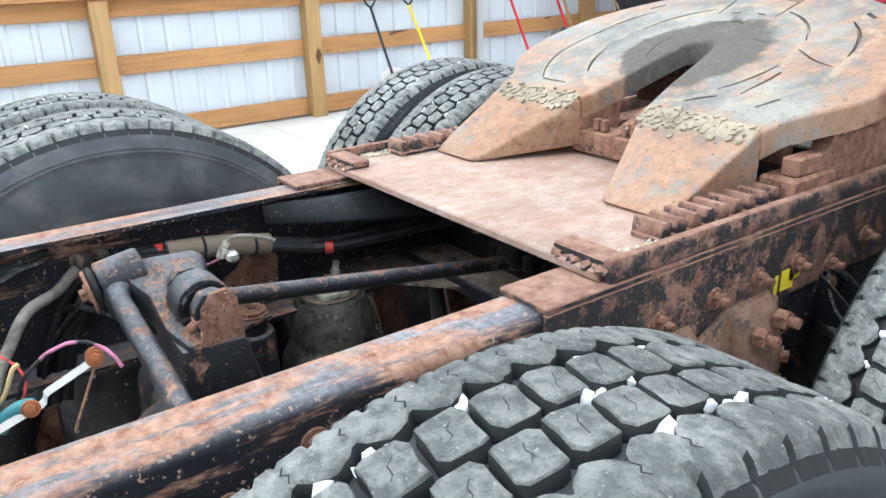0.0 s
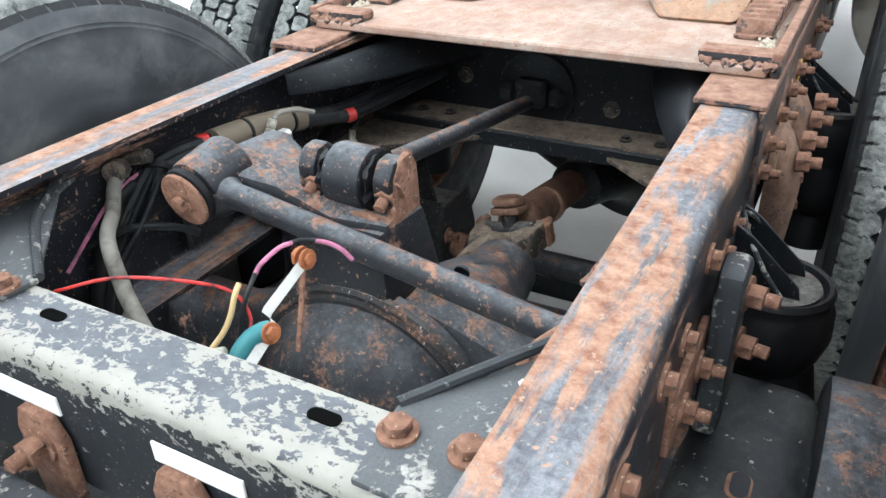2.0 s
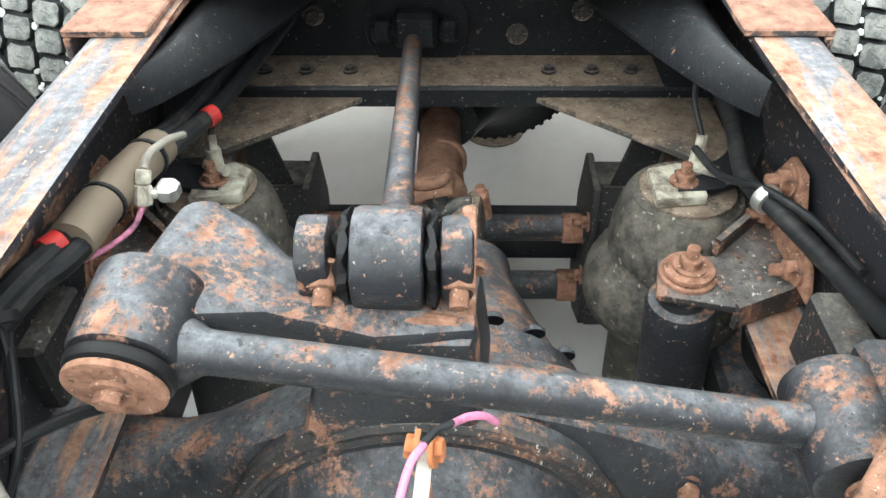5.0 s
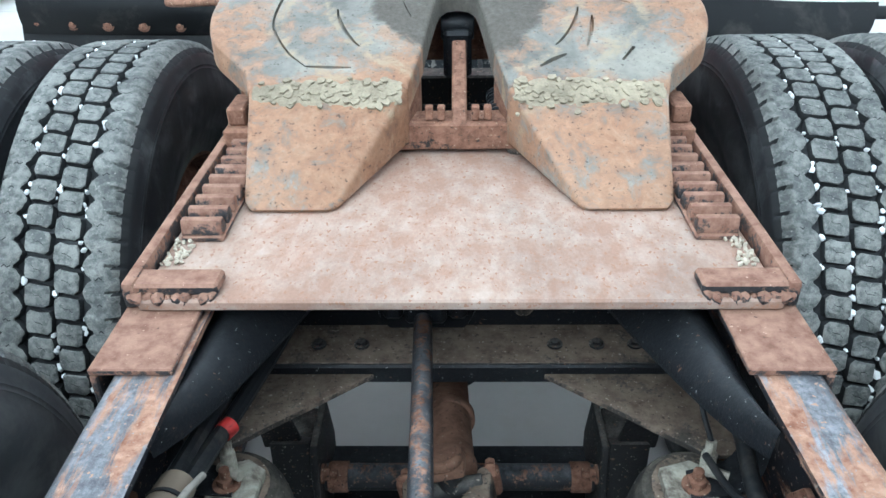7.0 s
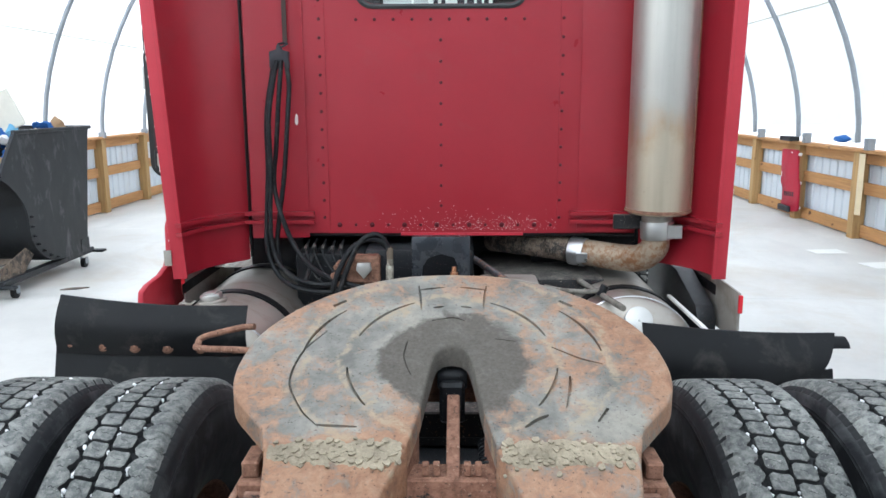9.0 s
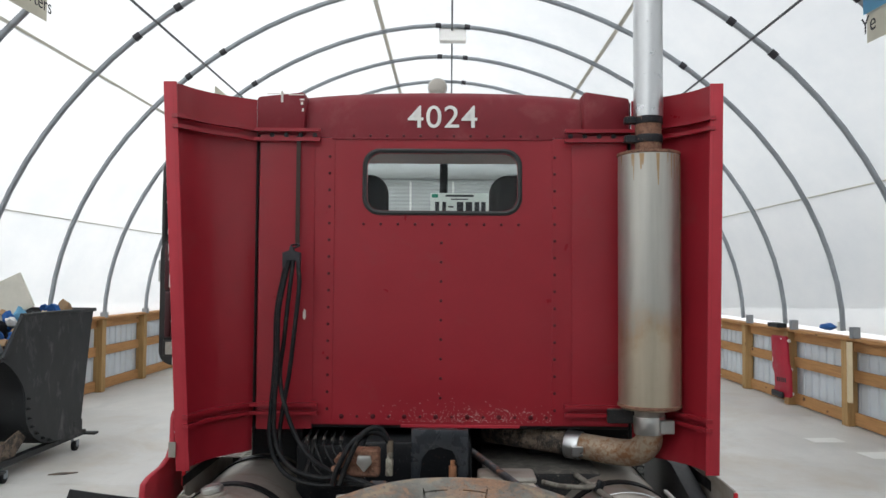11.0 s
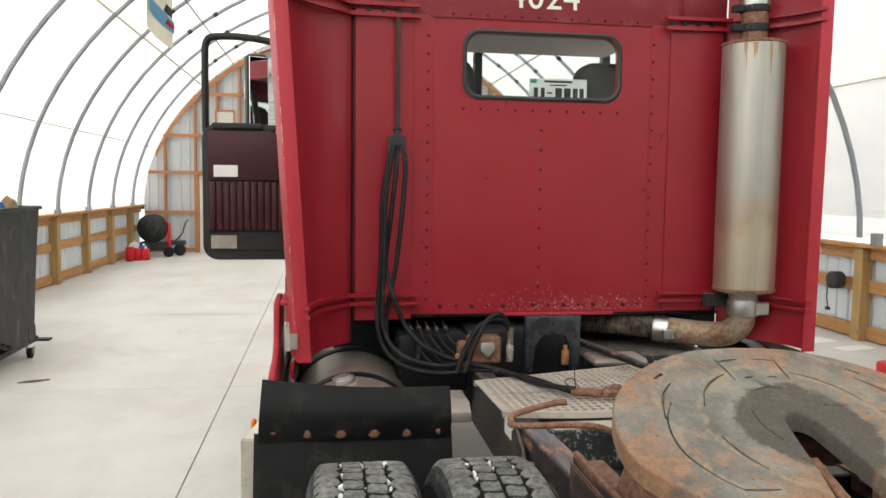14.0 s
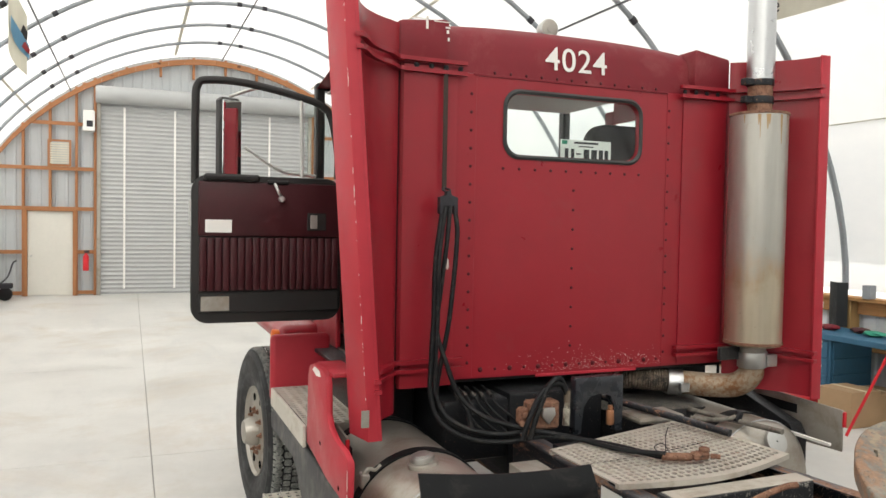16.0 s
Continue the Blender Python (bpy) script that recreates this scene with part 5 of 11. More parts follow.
        # sipes in the rib: flat dark strips painting the shade of slits
        for i in range(N):
            a = pitch * (i + (0.25 if o < 0 else 0.75) + 0.62)
            pts = [(0.076, 0.0), (0.083, 0.07), (0.088, -0.03), (0.094, 0.05)]
            lo = [at(o * x, R_T - 0.0008, a + (v - 0.02) * pitch) for x, v in pts]
            hi = [at(o * x, R_T - 0.0008, a + (v + 0.02) * pitch) for x, v in pts]
            for q in range(3):
                face((lo[q], lo[q + 1], hi[q + 1], hi[q]), 1)
    st = bmesh.new()
    rnd = random.Random(21)
    def spot(r):
        i, c = r.randrange(N), r.choice((-0.055, 0.0, 0.055, -0.057, 0.057, 0.0))
        a = pitch * (i + r.choice((0.0, 0.25, 0.5, 0.75)) + r.uniform(-0.08, 0.08))
        return Vector((c + r.uniform(-0.005, 0.005), 0.567 * math.cos(a), 0.567 * math.sin(a)))
    stones(st, spot, 0.0050, 0.0105, 210, rnd)
    rim = bmesh.new()
    prof = [(-0.108, 0.298), (-0.112, 0.318), (-0.105, 0.322), (-0.098, 0.300), (-0.07, 0.285), (0.02, 0.275), (0.07, 0.287), (0.098, 0.300), (0.105, 0.322), (0.112, 0.318), (0.108, 0.298)]
    revolve(rim, prof, 48)
    prof = [(0.05, 0.283), (0.075, 0.25), (0.080, 0.20), (0.070, 0.165), (0.070, 0.05), (0.060, 0.05), (0.060, 0.165), (0.068, 0.20), (0.062, 0.25), (0.04, 0.281)]
    revolve(rim, prof, 48)
    res = []
    for nm, b_ in (("tyre", cas), ("tread", tr), ("pebbles", st), ("rim", rim)):
        bmesh.ops.recalc_face_normals(b_, faces=b_.faces[:])
        me = bpy.data.meshes.new(nm)
        b_.to_mesh(me)
        b_.free()
        if nm == "tread":
            me.materials.append(MAT["tread"])
            me.materials.append(MAT["groove"])
            me.polygons.foreach_set("use_smooth", [True] * len(me.polygons))
            me.set_sharp_from_angle(angle=radians(50))
        res.append(me)
    return res


ME_CAS, ME_TR, ME_ST, ME_RIM = tyre_meshes()


def wheel(x, y, z, flip, spin, rim_mat, label, steer=0.0, size=1.0, side="sidewall"):
    m = Matrix.Translation((x, y, z)) @ Matrix.Scale(size, 4) @ Matrix.Rotation(radians(steer), 4, "Z") @ (Matrix.Rotation(math.pi, 4, "Z") if flip else Matrix.Identity(4)) @ Matrix.Rotation(spin, 4, "X")
    rim_me = ME_RIM
    if rim_mat != MAT["rusty"]:
        rim_me = ME_RIM.copy()
        rim_me.materials.clear()
    w = part_mesh("wheel", rim_me, rim_mat, truck, label)
    w.matrix_basis = m
    bpy.context.view_layer.update()
    for nm, me, mt in (("tyre", ME_CAS, MAT[side]), ("tread", ME_TR, MAT["tread"]), ("pebbles", ME_ST, MAT["pebble"])):
        o = part_mesh(nm, me, mt, w)
        o.matrix_parent_inverse = Matrix.Identity(4)
        o.matrix_basis = Matrix.Identity(4)
        if nm == "pebbles":
            tagged(o, "white pebbles stuck in the tread", kind="stuff")
        if nm == "tread":
            tagged(o, "worn grey tread of staggered blocks")
    return w


AX_R, AX_F, AX_Z = -0.305, 0.96, 0.574
for y, tag in ((AX_R, "rear"), (AX_F, "front")):
    for s in (-1, 1):
        for k, x in enumerate((0.772, 1.092)):
            wheel(s * (x - (0.0 if tag == "rear" else 0.040)) + (0.010 if tag == "rear" else -0.018), y, AX_Z * (1.022 if tag == "rear" else 1.0), (s > 0) == (k == 0), 0.37 * (k + 2 * s) + y, MAT["rusty"], "black dual tyre with stones in its tread on a rusty rim", size=1.022 if tag == "rear" else 1.0, side="sidewall_pale" if tag == "rear" else "sidewall")


# ---- the truck: suspension and parts between the rails ----
def rounded_slot(r, half, n):
    """Outline of an oblong hole along y."""
    up_ = [(r * math.cos(math.pi * k / n), half - r + r * math.sin(math.pi * k / n)) for k in range(n + 1)]
    return up_ + [(-x, -y) for x, y in up_]


def channel(b, x0, x1, prof):
    """Draws a bent steel section, given as a closed outline in y and z, from x0 to x1."""
    ends = [[b.verts.new((x, y, z)) for y, z in prof] for x in (x0, x1)]
    n = len(prof)
    for k in range(n):
        b.faces.new((ends[0][k], ends[0][(k + 1) % n], ends[1][(k + 1) % n], ends[1][k]))
    b.faces.new(ends[0])
    b.faces.new(ends[1][::-1])
    bmesh.ops.recalc_face_normals(b, faces=b.faces[:])


# rear crossmember, white paint flaking off black
bm = bmesh.new()
bent = [(-0.797, 0.80)] + [(-0.783 - 0.014 * math.cos(k * math.pi / 12), 0.954 + 0.014 * math.sin(k * math.pi / 12)) for k in range(7)]
bent += [(-0.714 + 0.006 * math.sin(k * math.pi / 8), 0.962 + 0.006 * math.cos(k * math.pi / 8)) for k in range(5)] + [(-0.708, 0.83)]
inner = [(-0.716, 0.83), (-0.716, 0.958), (-0.783, 0.958), (-0.787, 0.954), (-0.787, 0.80)]
channel(bm, -0.40, 0.443, bent + inner)
xm = part("rear_crossmember", bm, MAT["peeled"], truck, "crossmember with cream paint flaking off black")
# black patches laid on the flange paint the dark inside of slots
for x in (-0.141, 0.205):
    bm = bmesh.new()
    prism(bm, [(x + b_, -0.742 - a_) for a_, b_ in rounded_slot(0.0075, 0.017, 8)], 0.9665, 0.9695)
    part("slot", bm, MAT["hole_shade"], xm, "black patch painted as the shaded inside of a punched slot")
for x0, x1 in ((-0.195, -0.085), (0.045, 0.155)):
    bm = bmesh.new()
    box(bm, x0, x1, -0.8005, -0.7975, 0.898, 0.922, 0.0008)
    part("tape_strip", bm, MAT["white"], xm, "dirty white reflective tape")
for s in (-1, 1):
    bm = bmesh.new()
    k = 0.258 if s > 0 else 0.208
    e_ = 0.440 if s > 0 else 0.402
    outl = [(s * k, -0.708), (s * 0.385, -0.54), (s * e_, -0.50), (s * e_, -0.80), (s * (k + 0.01), -0.795)]
    prism(bm, outl, 0.969, 0.976, bev=0.0015)
    g = part("gusset", bm, MAT["gusset_dust"], truck, "dusty black corner gusset with flakes of white paint")
    bm = bmesh.new()
    tube(bm, [(s * k, -0.706, 0.976), (s * 0.32, -0.622, 0.984), (s * 0.385, -0.535, 0.990), (s * (e_ - 0.004), -0.49, 0.992)], 0.006, 8, 6)
    part("lip", bm, MAT["peeled_less"], g)
    for x, y in ((s * (k + 0.018), -0.737), (s * 0.339, -0.733)):
        place("bolt", BOLT, MAT["rusty"], (x, y, 0.976), (0, 0, 1), g)
bm = bmesh.new()
stones(bm, lambda r: Vector((0.37 + r.uniform(-0.03, 0.02), -0.66 + r.uniform(-0.06, 0.05), 0.980)), 0.004, 0.011, 9, random.Random(2))
tagged(part("pebbles", bm, MAT["pebble"], xm, "white pebbles lying on the gusset"), kind="stuff")
# second, lower bar at the tail
bm = bmesh.new()
box(bm, -0.398, 0.444, -0.925, -0.845, 0.835, 0.845, 0.003)
box(bm, -0.398, 0.444, -0.853, -0.8455, 0.74, 0.8345, 0.002)
tb = part("tail_bar", bm, MAT["peeled_less"], truck, "angle bar with worn cream paint")
for x in (-0.115, 0.08):
    bm = bmesh.new()
    prism(bm, [(x - 0.03, 0.74), (x + 0.03, 0.74), (x + 0.035, 0.87), (x + 0.022, 0.90), (x - 0.022, 0.90), (x - 0.035, 0.87)], 0.0, 0.012, bev=0.002)
    bm.transform(Matrix.Translation((0, -0.800, 0)) @ Matrix(((1, 0, 0, 0), (0, 0, -1, 0), (0, 1, 0, 0), (0, 0, 0, 1))))
    part("bracket", bm, MAT["rusty"], tb, "rusty bracket")
    place("bolt", BOLT_L, MAT["rusty"], (x, -0.812, 0.86), (0, -1, 0), tb)
    place("bolt", BOLT, MAT["rusty"], (x - 0.10, -0.885, 0.845), (0, 0, 1), tb)

# front crossmember under the deck plate
bm = bmesh.new()
channel(bm, -0.413, 0.426, [(0.407, 0.799), (0.407, 1.010), (0.395, 1.010), (0.395, 0.809), (0.287, 0.809), (0.283, 0.805), (0.283, 0.775), (0.291, 0.775), (0.291, 0.799)])
cm = part("crossmember", bm, MAT["black"], truck, "deep black crossmember under the deck plate")
bm = bmesh.new()
box(bm, -0.345, 0.345, 0.288, 0.394, 0.8095, 0.8125, 0.001)
part("flange_dust", bm, MAT["tan_dust"], cm, "dust caked along the lower flange")
for x in (-0.31, -0.24, -0.166, 0.164, 0.235, 0.30):
    place("bolt", BOLT_S, MAT["black_dusty"], (x, 0.335, 0.8125), (0, 0, 1), cm)
for x, z in ((-0.229, 0.885), (0.219, 0.893), (0.113, 0.851)):
    place("bolt", BOLT, MAT["tan_dust"], (x, 0.395, z), (0, -1, 0), cm)
for s in (-1, 1):
    bm = bmesh.new()
    prism(bm, [(s * 0.42, 0.30), (s * 0.42, 0.10), (s * 0.36, 0.105), (s * 0.14, 0.285), (s * 0.14, 0.30)], 0.782, 0.792, bev=0.001)
    part("gusset", bm, MAT["tan_dust"], cm, "dust-covered triangular gusset plate")
    # flared sheet from the rail down under the deck
    bm = bmesh.new()
    rows_ = []
    for k in range(13):
        u = k / 12
        y = -0.075 + 0.475 * u
        xl = 0.353 - 0.165 * (u ** 0.75)
        row = []
        for q in range(9):
            a = q / 8
            row.append((s * (0.36 + (xl - 0.36) * a), y, 1.012 - 0.066 * (a ** 2.2) * (0.6 + 0.4 * u) - 0.010 * u + 0.010 * math.sin(math.pi * a) - 0.03 * (1 - a) ** 3))
        rows_.append(row)
    va = [[bm.verts.new(p) for p in row] for row in rows_]
    vb = [[bm.verts.new((p[0], p[1], p[2] - 0.006)) for p in row] for row in rows_]
    for i in range(12):
        for q in range(8):
            bm.faces.new((va[i][q], va[i][q + 1], va[i + 1][q + 1], va[i + 1][q]))
            bm.faces.new((vb[i][q], vb[i + 1][q], vb[i + 1][q + 1], vb[i][q + 1]))
        bm.faces.new((va[i][8], vb[i][8], vb[i + 1][8], va[i + 1][8]))
        bm.faces.new((va[i][0], va[i + 1][0], vb[i + 1][0], vb[i][0]))
    for i in (0, 12):
        for q in range(8):
            bm.faces.new((va[i][q], vb[i][q], vb[i][q + 1], va[i][q + 1]))
    part("flared_brace", bm, MAT["black"], cm, "curved black brace sheet")

# lengthwise torque rod
bm = bmesh.new()
cyl(bm, (-0.060, 0.345, 0.858), (-0.038, -0.29, 0.966), 0.0155, seg=20)
rod = part("torque_rod", bm, MAT["black_rust"], truck, "black torque rod speckled with rust")
bm = bmesh.new()
cyl(bm, (-0.070, -0.325, 0.972), (-0.008, -0.325, 0.972), 0.046, seg=36, bev=0.006)
part("eye", bm, MAT["black_rust"], rod)
for x0, x1, side in ((-0.083, -0.071, -1), (-0.007, 0.004, 1)):
    bm = bmesh.new()
    revolve(bm, [(x0, 0.012), (x0 - 0.001, 0.030), (x0 + 0.003, 0.040), (x1 - 0.003, 0.042), (x1 + 0.001, 0.030), (x1, 0.012)], 40)
    for v in bm.verts:
        v.co.yz = v.co.yz * (1 + 0.22 * noise.noise(v.co * 90))
        v.co.x += 0.006 * noise.noise(v.co * 70)
    bm.transform(Matrix.Translation((0, -0.325, 0.972)))
    part("bushing", bm, MAT["rubber"], rod, "crumbling black rubber bushing")
for x in (-0.103, 0.020):
    bm = bmesh.new()
    prism(bm, [(-0.030, -0.026), (0.026, -0.030), (0.034, 0.0), (0.028, 0.026), (0.010, 0.040), (-0.016, 0.038), (-0.032, 0.014)], -0.0145, 0.0145, bev=0.006)
    bm.transform(Matrix.Translation((x, -0.325, 0.972)) @ Matrix(((0, 0, 1, 0), (1, 0, 0, 0), (0, 1, 0, 0), (0, 0, 0, 1))))
    part("clamp", bm, MAT["black_rust"], rod, "rusty forged clamp lug")
    place("bolt", BOLT_L, MAT["rusty"], (x + (0.008 if x < 0 else 0.002), -0.334, 0.970), (0, -0.75, -0.42), rod)
bm = bmesh.new()
cyl(bm, (-0.056, 0.385, 0.868), (-0.056, 0.398, 0.868), 0.088, seg=32, bev=0.004)
fm = part("mount_pad", bm, MAT["black"], rod, "round black pad of the rod mount")
for x0, x1 in ((-0.130, -0.094), (-0.018, 0.016)):
    bm = bmesh.new()
    box(bm, x0, x1, 0.352, 0.3845, 0.850, 0.888, 0.008)
    part("lug", bm, MAT["black"], fm)
bm = bmesh.new()
box(bm, -0.092, -0.02, 0.345, 0.3845, 0.845, 0.905, 0.008)
part("front_mount", bm, MAT["black"], rod, "black forged rod mount on the crossmember")

# tower on the axle that carries both rods
bm = bmesh.new()
prism(bm, [(-0.255, -0.39), (-0.235, -0.27), (-0.205, -0.255), (-0.165, -0.27), (-0.13, -0.305), (-0.06, -0.315), (0.035, -0.315), (0.04, -0.375), (-0.05, -0.385), (-0.14, -0.382), (-0.19, -0.40)], 0.918, 0.985, bev=0.012)
for v in bm.verts:
    k = min(1.0, max(0.0, (v.co.x + 0.22) / 0.17))
    v.co.z += -0.05 * k + (0.008 if v.co.x < -0.2 else 0)
tower = part("rod_tower", bm, MAT["black_rust"], truck, "cast rod bracket, black with orange rust patches")
bm = bmesh.new()
prism(bm, [(-0.10, -0.385), (0.035, -0.385), (0.045, -0.28), (-0.10, -0.265)], 0.80, 0.925, bev=0.01)
for v in bm.verts:
    if v.co.z < 0.85:
        v.co.x *= 1.25
        v.co.y = -0.35 + (v.co.y + 0.35) * 1.35
part("pedestal", bm, MAT["black_rust"], tower)
bm = bmesh.new()
prism(bm, [(-0.366, 0.888), (-0.352, 0.935), (-0.347, 0.988), (-0.330, 1.010), (-0.300, 1.012), (-0.285, 0.99), (-0.280, 0.92), (-0.29, 0.888)], 0.024, 0.037, bev=0.004)
bm.transform(Matrix(((0, 0, 1, 0), (1, 0, 0, 0), (0, 1, 0, 0), (0, 0, 0, 1))))
part("ear", bm, MAT["rusty"], tower, "upright rusty ear plate")
bm = bmesh.new()
prism(bm, [(-0.105, -0.04), (0.0235, -0.04), (0.0235, 0.036), (0.0, 0.040), (-0.08, 0.042), (-0.105, 0.036)], 0.0, 0.012, bev=0.004)
bm.transform(Matrix.Translation((0, -0.362, 0.90)) @ Matrix.Rotation(radians(-8), 4, "X") @ Matrix(((1, 0, 0, 0), (0, 0, -1, 0), (0, 1, 0, 0), (0, 0, 0, 1))) )
part("front_plate", bm, MAT["rusty"], tower, "rust-brown plate under the rod eye")

# crosswise torque rod
EY = Vector((-0.238, -0.402, 0.962))
ax = Vector((-0.06, -1.0, -0.20)).normalized()
bm = bmesh.new()
cyl(bm, EY - ax * 0.045, EY + ax * 0.036, 0.047, seg=36, bev=0.007)
rod2 = part("track_rod", bm, MAT["black_rust"], truck, "black crosswise torque rod with orange rust patches")
bm = bmesh.new()
tube(bm, [EY + Vector((0.03, -0.012, -0.012)), (-0.165, -0.423, 0.955), (-0.10, -0.424, 0.945), (0.10, -0.427, 0.915), (0.27, -0.430, 0.888), (0.335, -0.430, 0.878)], 0.02, 16, 6, lambda u: 0.0185 + 0.016 * max(0, 1 - u * 7) + 0.006 * max(0, (u - 0.85) * 6))
part("bar", bm, MAT["black_rust"], rod2)
bm = bmesh.new()
cyl(bm, EY + ax * 0.037, EY + ax * 0.050, 0.044, seg=32, bev=0.005)
part("bushing", bm, MAT["rubber"], rod2, "black rubber bushing")
bm = bmesh.new()
cyl(bm, EY + ax * 0.051, EY + ax * 0.058, 0.041, seg=32, bev=0.002)
part("washer", bm, MAT["rusty"], rod2, "large rusty washer")
place("bolt", BOLT, MAT["rusty"], EY + ax * 0.058, ax, rod2)
bm = bmesh.new()
cyl(bm, (0.345, -0.48, 0.872), (0.345, -0.38, 0.880), 0.042, seg=28, bev=0.006)
box(bm, 0.365, 0.43, -0.50, -0.36, 0.84, 0.92, 0.008)
part("right_mount", bm, MAT["black_rust"], rod2)
place("bolt", BOLT, MAT["rusty"], (0.345, -0.485, 0.872), (0, -1, 0), rod2)


# drive axles
def axle(y, front):
    ax_ = None
    bm = bmesh.new()
    # beam with swelling middle
    n = 28
    rings = []
    for i in range(n + 1):
        x = -0.60 + 1.20 * i / n
        u = abs(x - 0.02)
        hz = 0.100 + 0.125 * max(0.0, 1 - (u / 0.30) ** 1.5)
        hy = 0.062 + 0.020 * max(0.0, 1 - (u / 0.30) ** 2)
        ring = []
        for k in range(16):
            a = 2 * math.pi * k / 16
            c, s_ = math.cos(a), math.sin(a)
            ring.append(bm.verts.new((x, y - 0.012 + hy * math.copysign(abs(c) ** 0.75, c), AX_Z + 0.02 + hz * math.copysign(abs(s_) ** 0.8, s_))))
        rings.append(ring)
    for a, b in zip(rings, rings[1:]):
        for k in range(16):
            bm.faces.new((a[k], a[(k + 1) % 16], b[(k + 1) % 16], b[k]))
    bm.faces.new(rings[0])
    bm.faces.new(rings[-1][::-1])
    ax_ = part("drive_axle", bm, MAT["black_rust"], truck, "black banjo axle housing with rusty seams")
    for s in (-1, 1):
        bm = bmesh.new()
        cyl(bm, (s * 0.55, y, AX_Z), (s * 1.25, y, AX_Z), 0.075, seg=24)
        part("axle_tube", bm, MAT["black_rust"], ax_)
        bm = bmesh.new()
        cyl(bm, (s * 0.60, y, AX_Z), (s * 0.70, y, AX_Z), 0.21, seg=36, bev=0.01)
        part("brake_drum", bm, MAT["black_rust"], ax_, "rusty brake drum")
    if not front:
        m = Matrix.Translation((-0.012, y - 0.062, AX_Z + 0.038)) @ Matrix.Rotation(radians(-90), 4, "Z") @ Matrix.Diagonal((1, 0.93, 0.93, 1))
        bm = bmesh.new()
        prof = [(0.0, 0.232), (0.022, 0.232), (0.03, 0.222), (0.032, 0.205), (0.06, 0.195), (0.10, 0.165), (0.135, 0.115), (0.155, 0.055), (0.16, 0.0)]
        revolve(bm, prof, 48, m)
        part("bowl", bm, MAT["black_rust"], ax_, "domed rear cover with a rusty ring flange")
        bm = bmesh.new()
        prof = [(0.020, 0.238), (0.029, 0.236), (0.033, 0.229), (0.030, 0.220), (0.033, 0.214), (0.029, 0.207), (0.020, 0.204)]
        revolve(bm, prof, 48, m, True)
        part("ring_flange", bm, MAT["bracket"], ax_, "rust-streaked ring flange")
        place("bolt", BOLT, MAT["rusty"], (0.262, y - 0.060, AX_Z + 0.112), (0.15, -0.95, 0.25), ax_)
    return ax_


rear_axle = axle(AX_R, False)
axle(AX_F, True)
# carrier, pinion, yoke and shaft
bm = bmesh.new()
revolve(bm, [(-0.05, 0.15), (0.0, 0.150), (0.022, 0.150), (0.026, 0.138), (0.08, 0.118), (0.16, 0.088), (0.20, 0.072), (0.26, 0.065)], 36, Matrix.Translation((0.03, AX_R + 0.08, AX_Z + 0.05)) @ Matrix.Rotation(radians(90), 4, "Z") @ Matrix.Rotation(radians(-3), 4, "Y"))
part("carrier", bm, MAT["black_rust"], rear_axle)
for k in range(10):
    a = radians(-10 + 22 * k)
    place("bolt", BOLT_S, MAT["black_rust"], (0.03 + 0.143 * math.cos(a), AX_R + 0.102, AX_Z + 0.056 + 0.143 * math.sin(a)), (0, 1, 0.28), rear_axle)
# tan pinion yoke, rusty cross joint with its caps, and the shaft
bm = bmesh.new()
cyl(bm, (0.012, -0.05, 0.688), (0.006, 0.045, 0.694), 0.062, 0.052, seg=28, bev=0.006)
t = bmesh.new()
prism(t, [(-0.055, 0.0), (0.055, 0.0), (0.070, 0.035), (0.076, 0.095), (0.070, 0.112), (0.052, 0.112), (0.040, 0.075), (0.022, 0.052), (0.0, 0.045), (-0.022, 0.052), (-0.040, 0.075), (-0.052, 0.112), (-0.070, 0.112), (-0.076, 0.095), (-0.070, 0.035)], -0.030, 0.030, bev=0.009)
merged(bm, t, Matrix.Translation((0.004, 0.03, 0.697)) @ Matrix.Rotation(radians(-10), 4, "Y"))
LOW = Matrix.Translation((-0.020, 0.055, -0.066))
bm.transform(LOW)
yoke = part("pinion_yoke", bm, MAT["tan_dust"], rear_axle, "dusty tan forged yoke on the pinion")
for sx in (-1, 1):
    bm = bmesh.new()
    box(bm, 0.058, 0.086, 0.118, 0.146, -0.028, 0.028, 0.006)
    cyl(bm, (0.072, 0.146, 0.018), (0.072, 0.156, 0.018), 0.009, seg=6)
    cyl(bm, (0.072, 0.146, -0.018), (0.072, 0.156, -0.018), 0.009, seg=6)
    bm.transform(Matrix.Translation((0.004, 0.004, 0.697)) @ Matrix.Rotation(radians(-10), 4, "Y") @ Matrix.Diagonal((sx, 1, 1, 1)))
    if sx < 0:
        bmesh.ops.reverse_faces(bm, faces=bm.faces[:])
    bm.transform(LOW)
    part("bearing_strap", bm, MAT["rusty"], yoke, "rusty bearing strap with two bolts")
SH = Matrix.Translation((-0.014, 0.165, 0.648)) @ Matrix.Rotation(radians(-14), 4, "X") @ Matrix.Rotation(radians(-12), 4, "Y")
bm = bmesh.new()
cyl(bm, (-0.055, 0, 0), (0.055, 0, 0), 0.018, seg=16, bev=0.003)
cyl(bm, (0, 0, -0.05), (0, 0, 0.05), 0.018, seg=16, bev=0.003)
bm.transform(SH)
part("joint_cross", bm, MAT["black_dusty"], yoke, "dirty universal-joint cross")
bm = bmesh.new()
tube(bm, [(-0.014, 0.205, 0.646), (-0.018, 0.30, 0.626), (-0.024, 0.50, 0.584), (-0.026, 0.66, 0.552)], 0.042, 28, 3)
